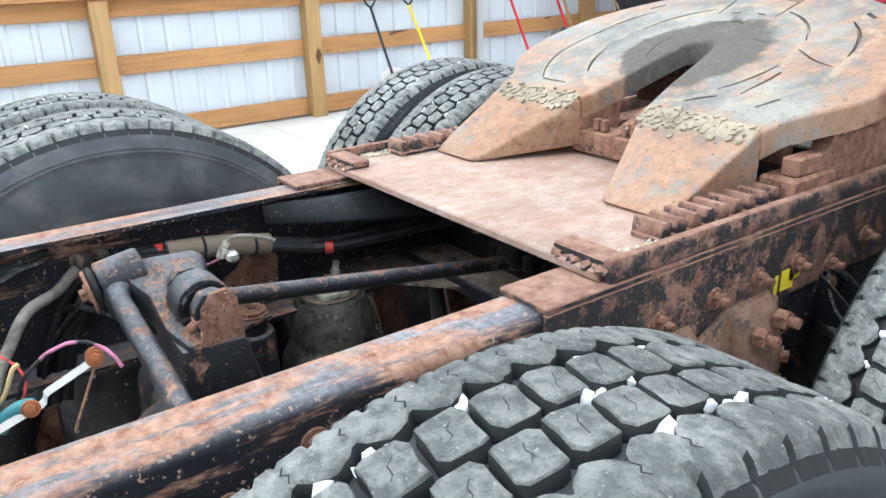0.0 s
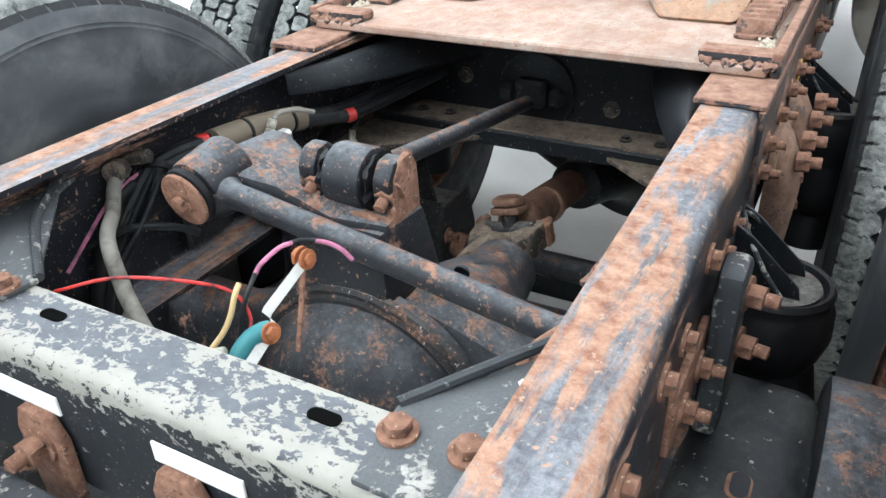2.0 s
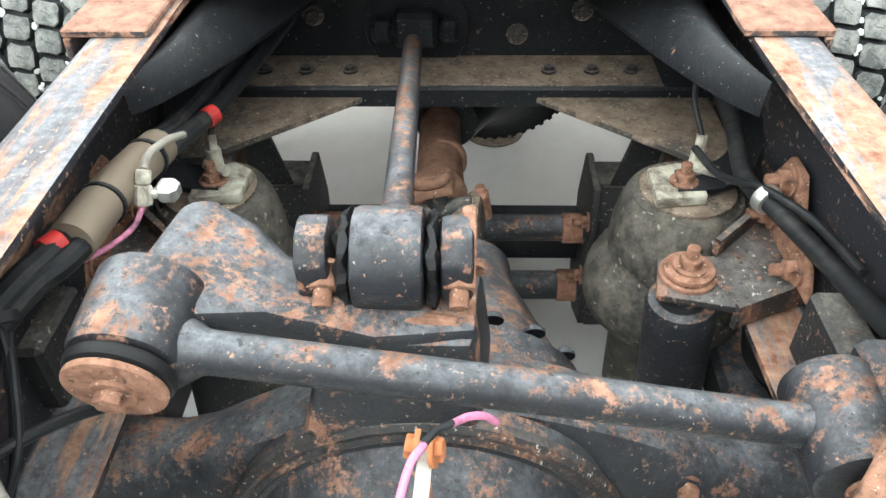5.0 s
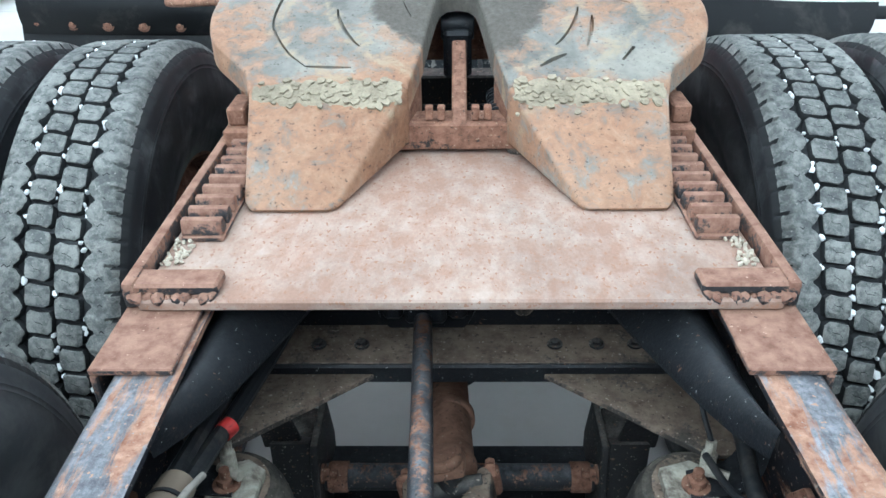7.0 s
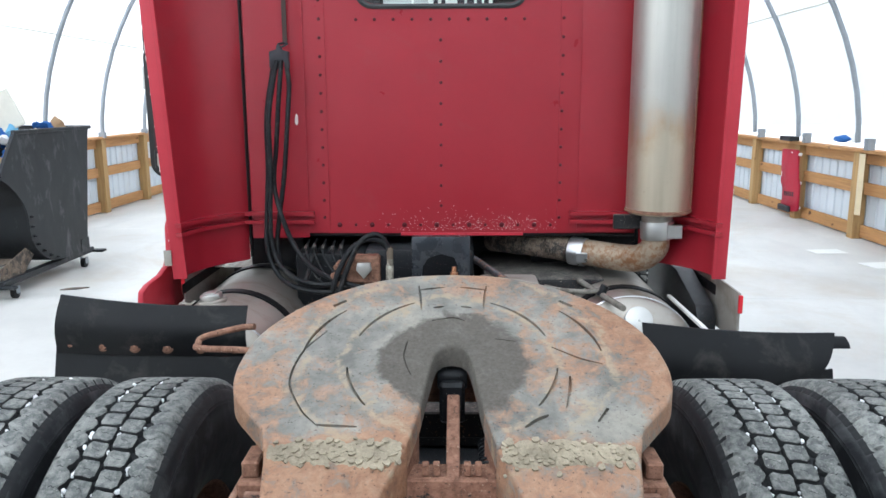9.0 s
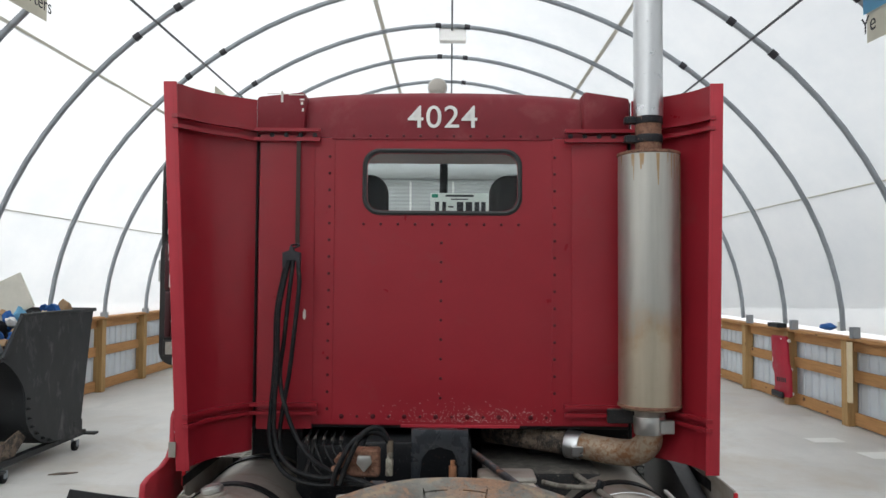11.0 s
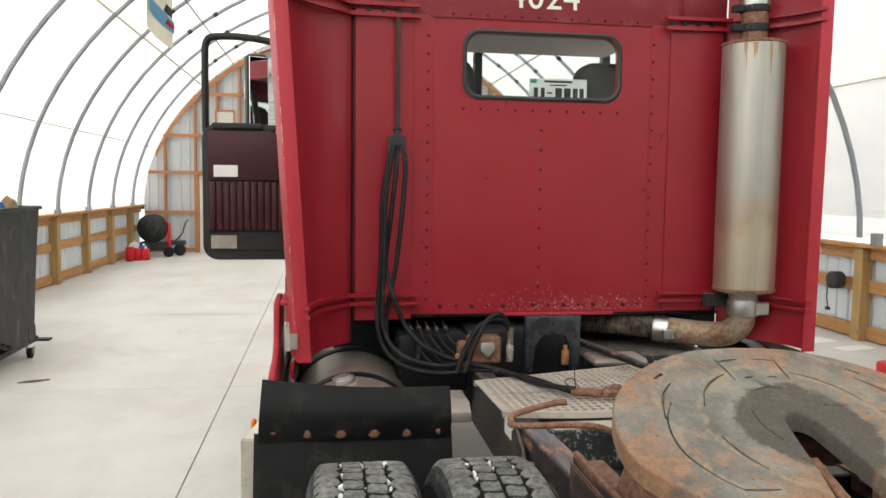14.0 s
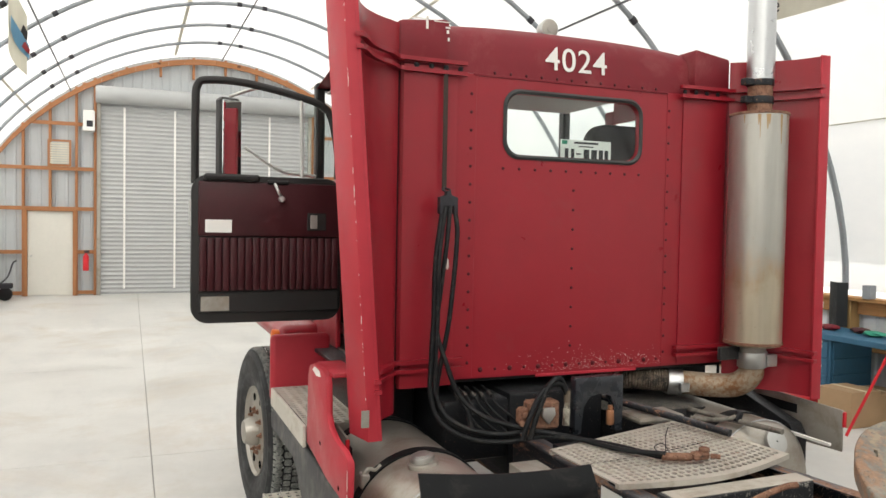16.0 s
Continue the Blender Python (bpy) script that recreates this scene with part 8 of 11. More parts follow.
for s in (-1, 1):
    pts = ext_line(s)
    fine_ = [(v.x, v.y) for v in smooth_line([(x, y, 0) for x, y in pts[3:]], 3)]
    def lean(u, z, s=s):
        return (s * (0.115 if s < 0 else 0.05) * u * (z - 1.054) / 1.83, 0.05 * u * (z - 1.054) / 1.83)
    bm = bmesh.new()
    slab(bm, fine_, 1.06, 2.885, 0.012, lean)
    ext = part("side_extender", bm, MAT["red"], cab, "concave red side extender")
    # flat edge strip with a faded outer return
    x0, y0_ = pts[-1]
    bm = bmesh.new()
    a = []
    for z in (1.050, 2.890):
        dx, dy = lean(1, z)
        a.append([bm.verts.new((x0 + dx + q[0] * s, y0_ + dy + q[1], z)) for q in ((-0.022, 0.0), (0.040, -0.002), (0.075, 0.16), (0.066, 0.165), (0.030, 0.010), (-0.022, 0.012))])
    for k in range(6):
        bm.faces.new((a[0][k], a[0][(k + 1) % 6], a[1][(k + 1) % 6], a[1][k]))
    bm.faces.new(a[0][::-1])
    bm.faces.new(a[1])
    bmesh.ops.recalc_face_normals(bm, faces=bm.faces[:])
    bmesh.ops.bevel(bm, geom=[e for e in bm.edges if e.calc_face_angle(0) > 0.5], offset=0.003, segments=2, affect="EDGES", profile=0.5)
    part("edge_strip", bm, MAT["red_edge"], ext, "sun-faded red edge strip with worn corners")
    bm = bmesh.new()
    rnd = random.Random(13)
    for k in range(30):
        z = rnd.uniform(1.1, 2.86)
        dx, dy = lean(1, z)
        h = rnd.uniform(0.001, 0.006) if k % 5 else rnd.uniform(0.006, 0.022)
        box(bm, x0 + dx + s * 0.0400, x0 + dx + s * 0.0415, y0_ + dy - 0.0030, y0_ + dy, z - h, z + h)
    tagged(part("worn_edge", bm, MAT["chip"], ext, "bare worn paint along the corner"), kind="stuff")
    # black tube along the crease
    bm = bmesh.new()
    tube(bm, [(pts[2][0], CY - 0.004, 1.07), (pts[2][0], CY - 0.004, 2.0), (pts[2][0], CY - 0.004, 2.88)], 0.008, 8, 3)
    part("seal", bm, MAT["rubber"], ext, "black tube along the crease")
    # mounting skin between crease and cab
    bm = bmesh.new()
    slab(bm, [(pts[2][0] - s * 0.014, CY - 0.012), (pts[2][0] - s * 0.02, CY - 0.03), (pts[2][0] - s * 0.06, CY - 0.033), (pts[2][0] - s * 0.17, CY - 0.027), (pts[2][0] - s * 0.30, CY - 0.008)], 1.17 if s < 0 else 1.20, 2.70, 0.006)
    part("mount_skin", bm, MAT["red"], ext)
    # pairs of rails that hold the extender
    for z in (1.255, 1.297, 2.672, 2.722):
        ln = [(pts[0][0], CY - 0.04), (pts[2][0] - s * 0.02, CY - 0.048), (pts[4][0], pts[4][1] - 0.012)] + [(x - s * 0.013, y - 0.012) for x, y in pts[5:]]
        ln = [(v.x, v.y) for v in smooth_line([(x, y, 0) for x, y in ln], 4)]
        bm = bmesh.new()
        slab(bm, ln, z - 0.009, z + 0.009, 0.03, lambda u, z_, s=s, l=lean: (l(max(0, (u - 0.45) / 0.55), z_)[0], l(max(0, (u - 0.45) / 0.55), z_)[1]))
        part("mount_rail", bm, MAT["red"], ext, "red channel rail")
    for k in range(4):
        place("bolt", BOLT_S, MAT["black_rust"], (pts[0][0] + s * (0.03 + 0.075 * k), CY - 0.034, 2.697), (0, -1, 0), ext)
bm = bmesh.new()
box(bm, -1.318, -1.285, CY - 0.455 + 0.012, CY - 0.438 + 0.002, 1.115, 1.185, 0.0)
part("label_sticker", bm, MAT["alu_dull"], cab, "small silver data sticker")

# red return panels closing the corners between cab and extenders
for x0, x1 in ((0.60, 1.04), (-1.14, -0.72)):
    bm = bmesh.new()
    box(bm, x0, x1, CY + 0.032, CY + 0.044, 1.19, 2.74, 0.003)
    part("corner_panel", bm, MAT["red"], cab)

# cab shell further forward
for x0, x1 in ((CX0, CX0 + 0.03), (CX1 - 0.03, CX1)):
    for y0_, y1_, z0_, z1_ in ((CY + 0.03, CY + 0.22, 1.19, 2.70), (CY + 1.06, CY + 1.75, 1.19, 2.05), (CY + 1.06, CY + 1.16, 2.05, 2.75), (CY + 0.22, CY + 1.06, 2.66, 2.80)):
        bm = bmesh.new()
        box(bm, x0, x1, y0_, y1_, z0_, z1_, 0.006)
        part("side_panel", bm, MAT["red"], cab)
bm = bmesh.new()
box(bm, CX1 - 0.03, CX1, CY + 0.22, CY + 1.06, 1.19, 2.1, 0.004)
part("right_door", bm, MAT["red"], cab)
bm = bmesh.new()
box(bm, CX0, CX1, CY + 1.68, CY + 1.75, 1.2, 2.08, 0.01)
box(bm, CX0, CX1, CY + 1.66, CY + 1.75, 2.83, 2.88, 0.01)
for x in (CX0, -0.1, CX1 - 0.06):
    box(bm, x, x + 0.06, CY + 1.66, CY + 1.74, 2.05, 2.86, 0.01)
part("windscreen_frame", bm, MAT["dark_trim"], cab)
bm = bmesh.new()
box(bm, CX0 + 0.06, CX1 - 0.06, CY + 1.30, CY + 1.66, 1.95, 2.12, 0.03)
part("dashboard", bm, MAT["dark_trim"], cab)
for x in (-0.62, 0.45):
    bm = bmesh.new()
    box(bm, x - 0.25, x + 0.25, CY + 0.28, CY + 0.78, 1.62, 1.78, 0.05, None, 3)
    st = part("seat", bm, MAT["seat"], cab, "dark grey cloth seat")
    bm = bmesh.new()
    prism(bm, rounded(x - 0.25, x + 0.25, 1.74, 2.53, 0.10), 0, 0.13, bev=0.03)
    bm.transform(Matrix.Translation((0, CY + 0.36, 0)) @ Matrix(((1, 0, 0, 0), (0, 0, -1, 0), (0, 1, 0, 0), (0, 0, 0, 1))))
    part("backrest", bm, MAT["seat"], st)
bm = bmesh.new()
tube(bm, [(-0.55 + 0.22 * math.cos(a), CY + 1.20 - 0.10 * math.sin(a), 2.12 + 0.18 * math.sin(a)) for a in (2 * math.pi * k / 24 for k in range(25))], 0.014, 10, 1)
cyl(bm, (-0.55, CY + 1.2, 2.10), (-0.55, CY + 1.42, 2.0), 0.03, seg=12)
part("steering_wheel", bm, MAT["dark_trim"], cab)
# round lamp on the roof
bm = bmesh.new()
cyl(bm, (-0.095, CY + 0.24, 2.93), (-0.095, CY + 0.24, 2.985), 0.03, seg=16)
cyl(bm, (-0.095, CY + 0.23, 3.02), (-0.095, CY + 0.30, 3.02), 0.056, 0.045, seg=28, bev=0.006)
wl = part("work_lamp", bm, MAT["steel"], cab, "round work lamp on the roof edge")
bm = bmesh.new()
cyl(bm, (-0.095, CY + 0.229, 3.02), (-0.095, CY + 0.224, 3.02), 0.048, seg=28, bev=0.003)
cyl(bm, (-0.095, CY + 0.224, 3.02), (-0.095, CY + 0.220, 3.02), 0.02, seg=16)
part("lens", bm, MAT["alu"], wl)

# open driver's door, inner side towards the back
DY, DX0, DX1, DZ0, DZ1 = 3.93, -1.89, -1.06, 1.385, 2.72
bm = bmesh.new()
prof_o = rounded(DX0, DX1, DZ0, DZ1, 0.10)
def door_prism(bm, outl, y0_, y1_, bev=0.0):
    t_ = bmesh.new()
    prism(t_, outl, y0_, y1_, bev=bev)
    t_.transform(Matrix(((1, 0, 0, 0), (0, 0, 1, 0), (0, 1, 0, 0), (0, 0, 0, 1))))
    return merged(bm, t_)
door_prism(bm, [(x, z) for x, z in rounded(DX0, DX1, DZ0, 2.20, 0.09)], DY, DY + 0.055, 0.008)
door = part("driver_door", bm, MAT["dark_trim"], cab, "open driver's door with maroon vinyl lining")
bm = bmesh.new()
tube(bm, [(DX0 + 0.02, DY + 0.03, 2.15), (DX0 + 0.02, DY + 0.03, 2.55), (DX0 + 0.03, DY + 0.03, 2.68), (DX0 + 0.09, DY + 0.03, 2.715), (DX0 + 0.3, DY + 0.03, 2.712), (DX1 - 0.25, DY + 0.03, 2.66), (DX1 - 0.12, DY + 0.03, 2.62), (DX1 - 0.06, DY + 0.03, 2.55), (DX1 - 0.02, DY + 0.03, 2.35), (DX1 - 0.02, DY + 0.03, 2.20)], 0.022, 10, 6)
part("window_surround", bm, MAT["dark_trim"], door, "thick black window surround")
bm = bmesh.new()
tube(bm, [(DX1 - 0.225, DY + 0.03, 2.20), (DX1 - 0.235, DY + 0.03, 2.655)], 0.011, 8, 1)
part("vent_post", bm, MAT["steel"], door)
bm = bmesh.new()
door_prism(bm, [(DX1 - 0.21, 2.23), (DX1 - 0.05, 2.23), (DX1 - 0.05, 2.35), (DX1 - 0.09, 2.56), (DX1 - 0.14, 2.61), (DX1 - 0.215, 2.64)], DY + 0.028, DY + 0.033)
vg = part("vent_pane", bm, MAT["glass"], door, "small vent window glass")
vg.visible_shadow = False
bm = bmesh.new()
box(bm, DX0 + 0.035, DX1 - 0.01, DY - 0.022, DY + 0.002, 1.865, 2.165, 0.012, None, 2)
part("upper_lining", bm, MAT["maroon"], door, "plain maroon vinyl lining")
n = 19
for k in range(n):
    x0 = DX0 + 0.04 + (DX1 - DX0 - 0.06) * k / n
    x1 = DX0 + 0.04 + (DX1 - DX0 - 0.06) * (k + 1) / n
    bm = bmesh.new()
    box(bm, x0 + 0.001, x1 - 0.001, DY - 0.020, DY + 0.002, 1.565, 1.858, 0.009, None, 2)
    part("pleat", bm, MAT["maroon"], door)
bm = bmesh.new()
box(bm, DX0 + 0.03, DX1 - 0.01, DY - 0.012, DY + 0.002, 1.44, 1.558, 0.008)
part("kick_panel", bm, MAT["dark_trim"], door)
bm = bmesh.new()
box(bm, DX0 + 0.05, DX0 + 0.20, DY - 0.016, DY - 0.0125, 1.455, 1.535, 0.002)
part("reflector", bm, MAT["alu_dull"], door, "dull rectangular reflector")
bm = bmesh.new()
box(bm, DX0 + 0.07, DX0 + 0.21, DY - 0.0245, DY - 0.0225, 1.885, 1.955, 0.001)
part("paper_label", bm, MAT["paper"], door, "white paper label")
bm = bmesh.new()
box(bm, DX0 + 0.06, DX0 + 0.36, DY - 0.04, DY - 0.005, 2.165, 2.205, 0.012)
box(bm, DX0 + 0.40, DX0 + 0.52, DY - 0.035, DY - 0.005, 2.155, 2.18, 0.008)
part("arm_rest", bm, MAT["dark_trim"], door)
bm = bmesh.new()
tube(bm, [(DX0 + 0.44, DY - 0.03, 2.16), (DX0 + 0.455, DY - 0.05, 2.12), (DX0 + 0.475, DY - 0.045, 2.085)], 0.008, 8, 4)
cyl(bm, (DX0 + 0.478, DY - 0.02, 2.075), (DX0 + 0.478, DY - 0.06, 2.075), 0.017, seg=14, bev=0.003)
part("window_crank", bm, MAT["steel"], door)
bm = bmesh.new()
box(bm, DX1 - 0.205, DX1 - 0.095, DY - 0.03, DY - 0.0225, 1.90, 2.00, 0.004)
part("latch_bezel", bm, MAT["dark_trim"], door)
bm = bmesh.new()
box(bm, DX1 - 0.188, DX1 - 0.148, DY - 0.034, DY - 0.0305, 1.912, 1.988, 0.002)
part("latch_handle", bm, MAT["steel"], door)
bm = bmesh.new()
box(bm, DX0 - 0.012, DX0 + 0.002, DY + 0.005, DY + 0.05, 1.92, 2.06, 0.003)
part("door_latch", bm, MAT["steel"], door)
# mirror beyond the open window
bm = bmesh.new()
MIR = Matrix.Translation((-1.625, DY + 0.66, 0)) @ Matrix.Rotation(radians(24), 4, "Z")
box(bm, -0.075, 0.075, -0.04, 0.04, 2.20, 2.72, 0.02, MIR)
mir = part("side_mirror", bm, MAT["dark_trim"], cab, "tall black side mirror on a steel arm")
bm = bmesh.new()
box(bm, -0.066, 0.066, -0.048, -0.041, 2.22, 2.70, 0.003, MIR)
mm, nt_, b_ = nodes("mirror_glass", 0.03, 1.0)
b_.inputs["Base Color"].default_value = (0.75, 0.78, 0.78, 1)
part("mirror_pane", bm, mm, mir)
bm = bmesh.new()
tube(bm, [(-1.06, DY + 0.68, 2.25), (-1.3, DY + 0.68, 2.28), (-1.52, DY + 0.68, 2.42)], 0.011, 8, 5)
tube(bm, [(-1.06, DY + 0.68, 2.72), (-1.4, DY + 0.68, 2.80), (-1.62, DY + 0.66, 2.73)], 0.011, 8, 5)
part("mirror_arm", bm, MAT["steel"], mir)

# hood and front, mostly out of sight
bm = bmesh.new()
box(bm, -0.80, 0.70, CY + 1.76, CY + 3.2, 1.05, 1.95, 0.10, None, 4)
hood = part("hood", bm, MAT["red"], truck, "red sloping hood")
bm = bmesh.new()
box(bm, -1.30, -0.82, CY + 1.55, CY + 2.9, 1.135, 1.27, 0.06, None, 3)
part("fender", bm, MAT["red"], hood)
bm = bmesh.new()
box(bm, 0.72, 1.22, CY + 1.55, CY + 2.9, 1.135, 1.27, 0.06, None, 3)
part("fender", bm, MAT["red"], hood)
bm = bmesh.new()
cyl(bm, (-1.335, CY + 1.62, 1.19), (-1.27, CY + 1.62, 1.19), 0.05, seg=20, bev=0.01)
part("marker_lamp", bm, MAT["orange"], hood, "round amber marker lamp")
for s in (-1, 1):
    fx, fy = (-1.315 if s < 0 else 1.20), CY + 1.72
    w = wheel(fx, fy, AX_Z * 0.965, s > 0, 1.1 * s, MAT["alu"], "front steering wheel with a pale aluminium disc rim", steer=4.0, size=0.965)
    face = Matrix.Translation((fx, fy, AX_Z * 0.965)) @ Matrix.Scale(0.965, 4) @ Matrix.Rotation(radians(4.0 + (0 if s > 0 else 180)), 4, "Z")
    bm = bmesh.new()
    revolve(bm, [(0.118, 0.305), (0.121, 0.30), (0.10, 0.285), (0.088, 0.24), (0.100, 0.19), (0.104, 0.10), (0.15, 0.095), (0.19, 0.075), (0.20, 0.0)], 40, face)
    part("hub", bm, MAT["alu"], w, "polished disc and hub cap")
    out_ = (face.to_3x3() @ Vector((1, 0, 0))).normalized()
    # flat black discs paint the shade in the hand holes
    for k in range(8):
        a = 2 * math.pi * (k + 0.5) / 8
        bm = bmesh.new()
        c_, r_ = face @ Vector((0.0945, 0.232 * math.cos(a), 0.232 * math.sin(a))), 0.026
        cyl(bm, c_, c_ + out_ * 0.004, r_, seg=16)
        part("hand_hole", bm, MAT["hole_shade"], w, "flat black disc standing for a shaded hand hole")
    for k in range(10):
        a = 2 * math.pi * k / 10
        place("wheel_nut", NUT, MAT["rusty"], face @ Vector((0.102, 0.145 * math.cos(a), 0.145 * math.sin(a))), out_, truck)

# exhaust
EX, EYY = 0.966, 2.812
bm = bmesh.new()
revolve(bm, [(1.322, 0.075), (1.322, 0.138), (1.330, 0.148), (1.345, 0.149), (2.56, 0.149), (2.573, 0.148), (2.581, 0.138), (2.583, 0.075)], 48, Matrix.Translation((EX, EYY, 0)) @ Matrix.Rotation(radians(-90), 4, "Y") )
muff = part("muffler", bm, muffler_steel(), truck, "tall vertical muffler, silver with brown heat stains")
for z in (1.338, 2.572):
    bm = bmesh.new()
    revolve(bm, [(z - 0.008, 0.148), (z - 0.006, 0.154), (z + 0.006, 0.154), (z + 0.008, 0.148)], 48, Matrix.Translation((EX, EYY, 0)) @ Matrix.Rotation(radians(-90), 4, "Y"), True)
    part("end_bead", bm, MAT["rusty"], muff, "rusty rolled seam")
bm = bmesh.new()
cyl(bm, (EX + 0.135, EYY - 0.065, 1.36), (EX + 0.135, EYY - 0.065, 2.55), 0.004, seg=6)
part("seam_weld", bm, MAT["rusty"], muff)
bm = bmesh.new()
rnd = random.Random(31)
for k in range(14):
    a = rnd.uniform(3.4, 5.9)
    l = rnd.uniform(0.03, 0.16)
    r = 0.1496
    t = bmesh.new()
    w = rnd.uniform(0.003, 0.008)
    vs = [t.verts.new((EX + r * math.cos(a + q / r), EYY + r * math.sin(a + q / r), z)) for q, z in ((-w, 2.56), (w, 2.56), (0.3 * w, 2.56 - l), (-0.3 * w, 2.56 - l))]
    t.faces.new(vs)
    merged(bm, t)
tagged(part("rust_runs", bm, plain("rust_stain", (0.36, 0.24, 0.13), 0.7), muff, "brown rust runs below the seam"), kind="stuff")
bm = bmesh.new()
cyl(bm, (EX, EYY, 2.58), (EX, EYY, 2.79), 0.064, seg=32)
part("outlet_neck", bm, MAT["rusty"], muff)
for z in (2.65, 2.745):
    bm = bmesh.new()
    cyl(bm, (EX, EYY, z - 0.02), (EX, EYY, z + 0.02), 0.070, seg=32, bev=0.003)
    box(bm, EX - 0.12, EX - 0.06, EYY - 0.02, EYY + 0.02, z - 0.018, z + 0.018, 0.004)
    part("band_clamp", bm, MAT["black_rust"], muff, "dark band clamp")
bm = bmesh.new()
tube(bm, [(EX, EYY, 2.76), (EX, EYY, 3.0), (EX, EYY, 3.30), (EX + 0.008, EYY, 3.40), (EX + 0.05, EYY, 3.48), (EX + 0.12, EYY - 0.02, 3.545)], 0.072, 32, 6, lambda u: 0.072)
stack = part("stack_pipe", bm, MAT["chrome"], muff, "polished chrome exhaust stack with a curved tip")
bm = bmesh.new()
cyl(bm, (EX + 0.108, EYY - 0.017, 3.535), (EX + 0.1205, EYY - 0.0205, 3.5465), 0.066, seg=28)
part("pipe_mouth", bm, MAT["ink"], stack)
bm = bmesh.new()
cyl(bm, (EX, EYY, 1.325), (EX, EYY, 1.20), 0.072, seg=32)
part("inlet_neck", bm, MAT["alu_dull"], muff)
bm = bmesh.new()
cyl(bm, (EX + 0.005, EYY, 1.20), (EX, EYY, 1.285), 0.079, seg=32, bev=0.003)
box(bm, EX + 0.03, EX + 0.10, EYY - 0.085, EYY - 0.055, 1.21, 1.275, 0.004)
part("band_clamp", bm, MAT["steel"], muff, "shiny steel band clamp")
bm = bmesh.new()
tube(bm, [(EX, EYY, 1.21), (EX - 0.008, EYY + 0.005, 1.15), (EX - 0.06, EYY + 0.05, 1.095), (EX - 0.15, EYY + 0.12, 1.083), (EX - 0.31, EYY + 0.22, 1.09)], 0.066, 28, 6)
part("elbow_pipe", bm, patchy("rust_spotted_pipe", (0.40, 0.32, 0.235), (0.30, 0.15, 0.07), 0.545, 40, 0.07, (0.5, 0.85), metal=0.3), muff, "exhaust elbow spotted with rust")
bm = bmesh.new()
pts = [(EX - 0.30, EYY + 0.215, 1.09), (EX - 0.45, EYY + 0.30, 1.10), (EX - 0.62, EYY + 0.42, 1.10), (EX - 0.75, EYY + 0.62, 1.08)]
tube(bm, pts, 0.062, 24, 40, lambda u: 0.060 + 0.004 * math.sin(u * 260))
part("flex_pipe", bm, MAT["tan_dust"], muff, "corrugated flexible pipe")
bm = bmesh.new()
cyl(bm, (EX - 0.365, EYY + 0.252, 1.0925), (EX - 0.297, EYY + 0.212, 1.0885), 0.073, seg=32, bev=0.003)
box(bm, EX - 0.36, EX - 0.30, EYY + 0.135, EYY + 0.16, 1.05, 1.10, 0.004)
part("band_clamp", bm, MAT["chrome"], muff, "shiny steel band clamp")
bm = bmesh.new()
box(bm, EX - 0.20, EX - 0.06, EYY + 0.02, EYY + 0.05, 1.24, 1.31, 0.004)
part("muffler_bracket", bm, MAT["black_dusty"], muff)


# ---- the truck: behind and beside the cab ----
# perforated walkway plate
def perforated(bm, x0, x1, y0, y1, nx, ny, z, t, r, rx=None, ry=None):
    """A plate with a staggered field of round holes."""
    dx, dy = (x1 - x0) / nx, (y1 - y0) / ny
    k = 8
    for i in range(nx):
        for j in range(ny):
            cx, cy = x0 + (i + 0.5) * dx, y0 + (j + 0.5) * dy
            sq = []
            for q in range(k):
                a = 2 * math.pi * q / k + math.pi / 8
                c, s_ = math.cos(a), math.sin(a)
                sc = 1 / max(abs(c), abs(s_))
                sq.append((cx + c * sc * dx / 2, cy + s_ * sc * dy / 2, cx + c * (rx or r), cy + s_ * (ry or r)))
            cor = [(cx + dx / 2, cy + dy / 2), (cx - dx / 2, cy + dy / 2), (cx - dx / 2, cy - dy / 2), (cx + dx / 2, cy - dy / 2)]
            up_o = [bm.verts.new((a, b, z)) for a, b, _, _ in sq]
            up_i = [bm.verts.new((c, d, z)) for _, _, c, d in sq]
            lo_i = [bm.verts.new((c, d, z - t)) for _, _, c, d in sq]
            vc = [bm.verts.new((a, b, z)) for a, b in cor]
            for q in range(k):
                n_ = (q + 1) % k
                bm.faces.new((up_i[q], up_i[n_], lo_i[n_], lo_i[q]))
                if q % 2 == 0:
                    bm.faces.new((up_o[q], vc[q // 2], up_o[n_], up_i[n_], up_i[q]))
                else:
                    bm.faces.new((up_o[q], up_o[n_], up_i[n_], up_i[q]))
    return bm


def walk_map(u, v):
    """A point of the walkway: u across, v forwards; its rear edge bows out."""
    a = Vector((-0.490, 1.968)).lerp(Vector((0.446, 2.050)), u)
    b = Vector((-0.514, 2.440)).lerp(Vector((0.380, 2.680)), u)
    p = a.lerp(b, v)
    return p.x, p.y - 0.085 * math.sin(math.pi * u) * (1 - v) ** 1.5


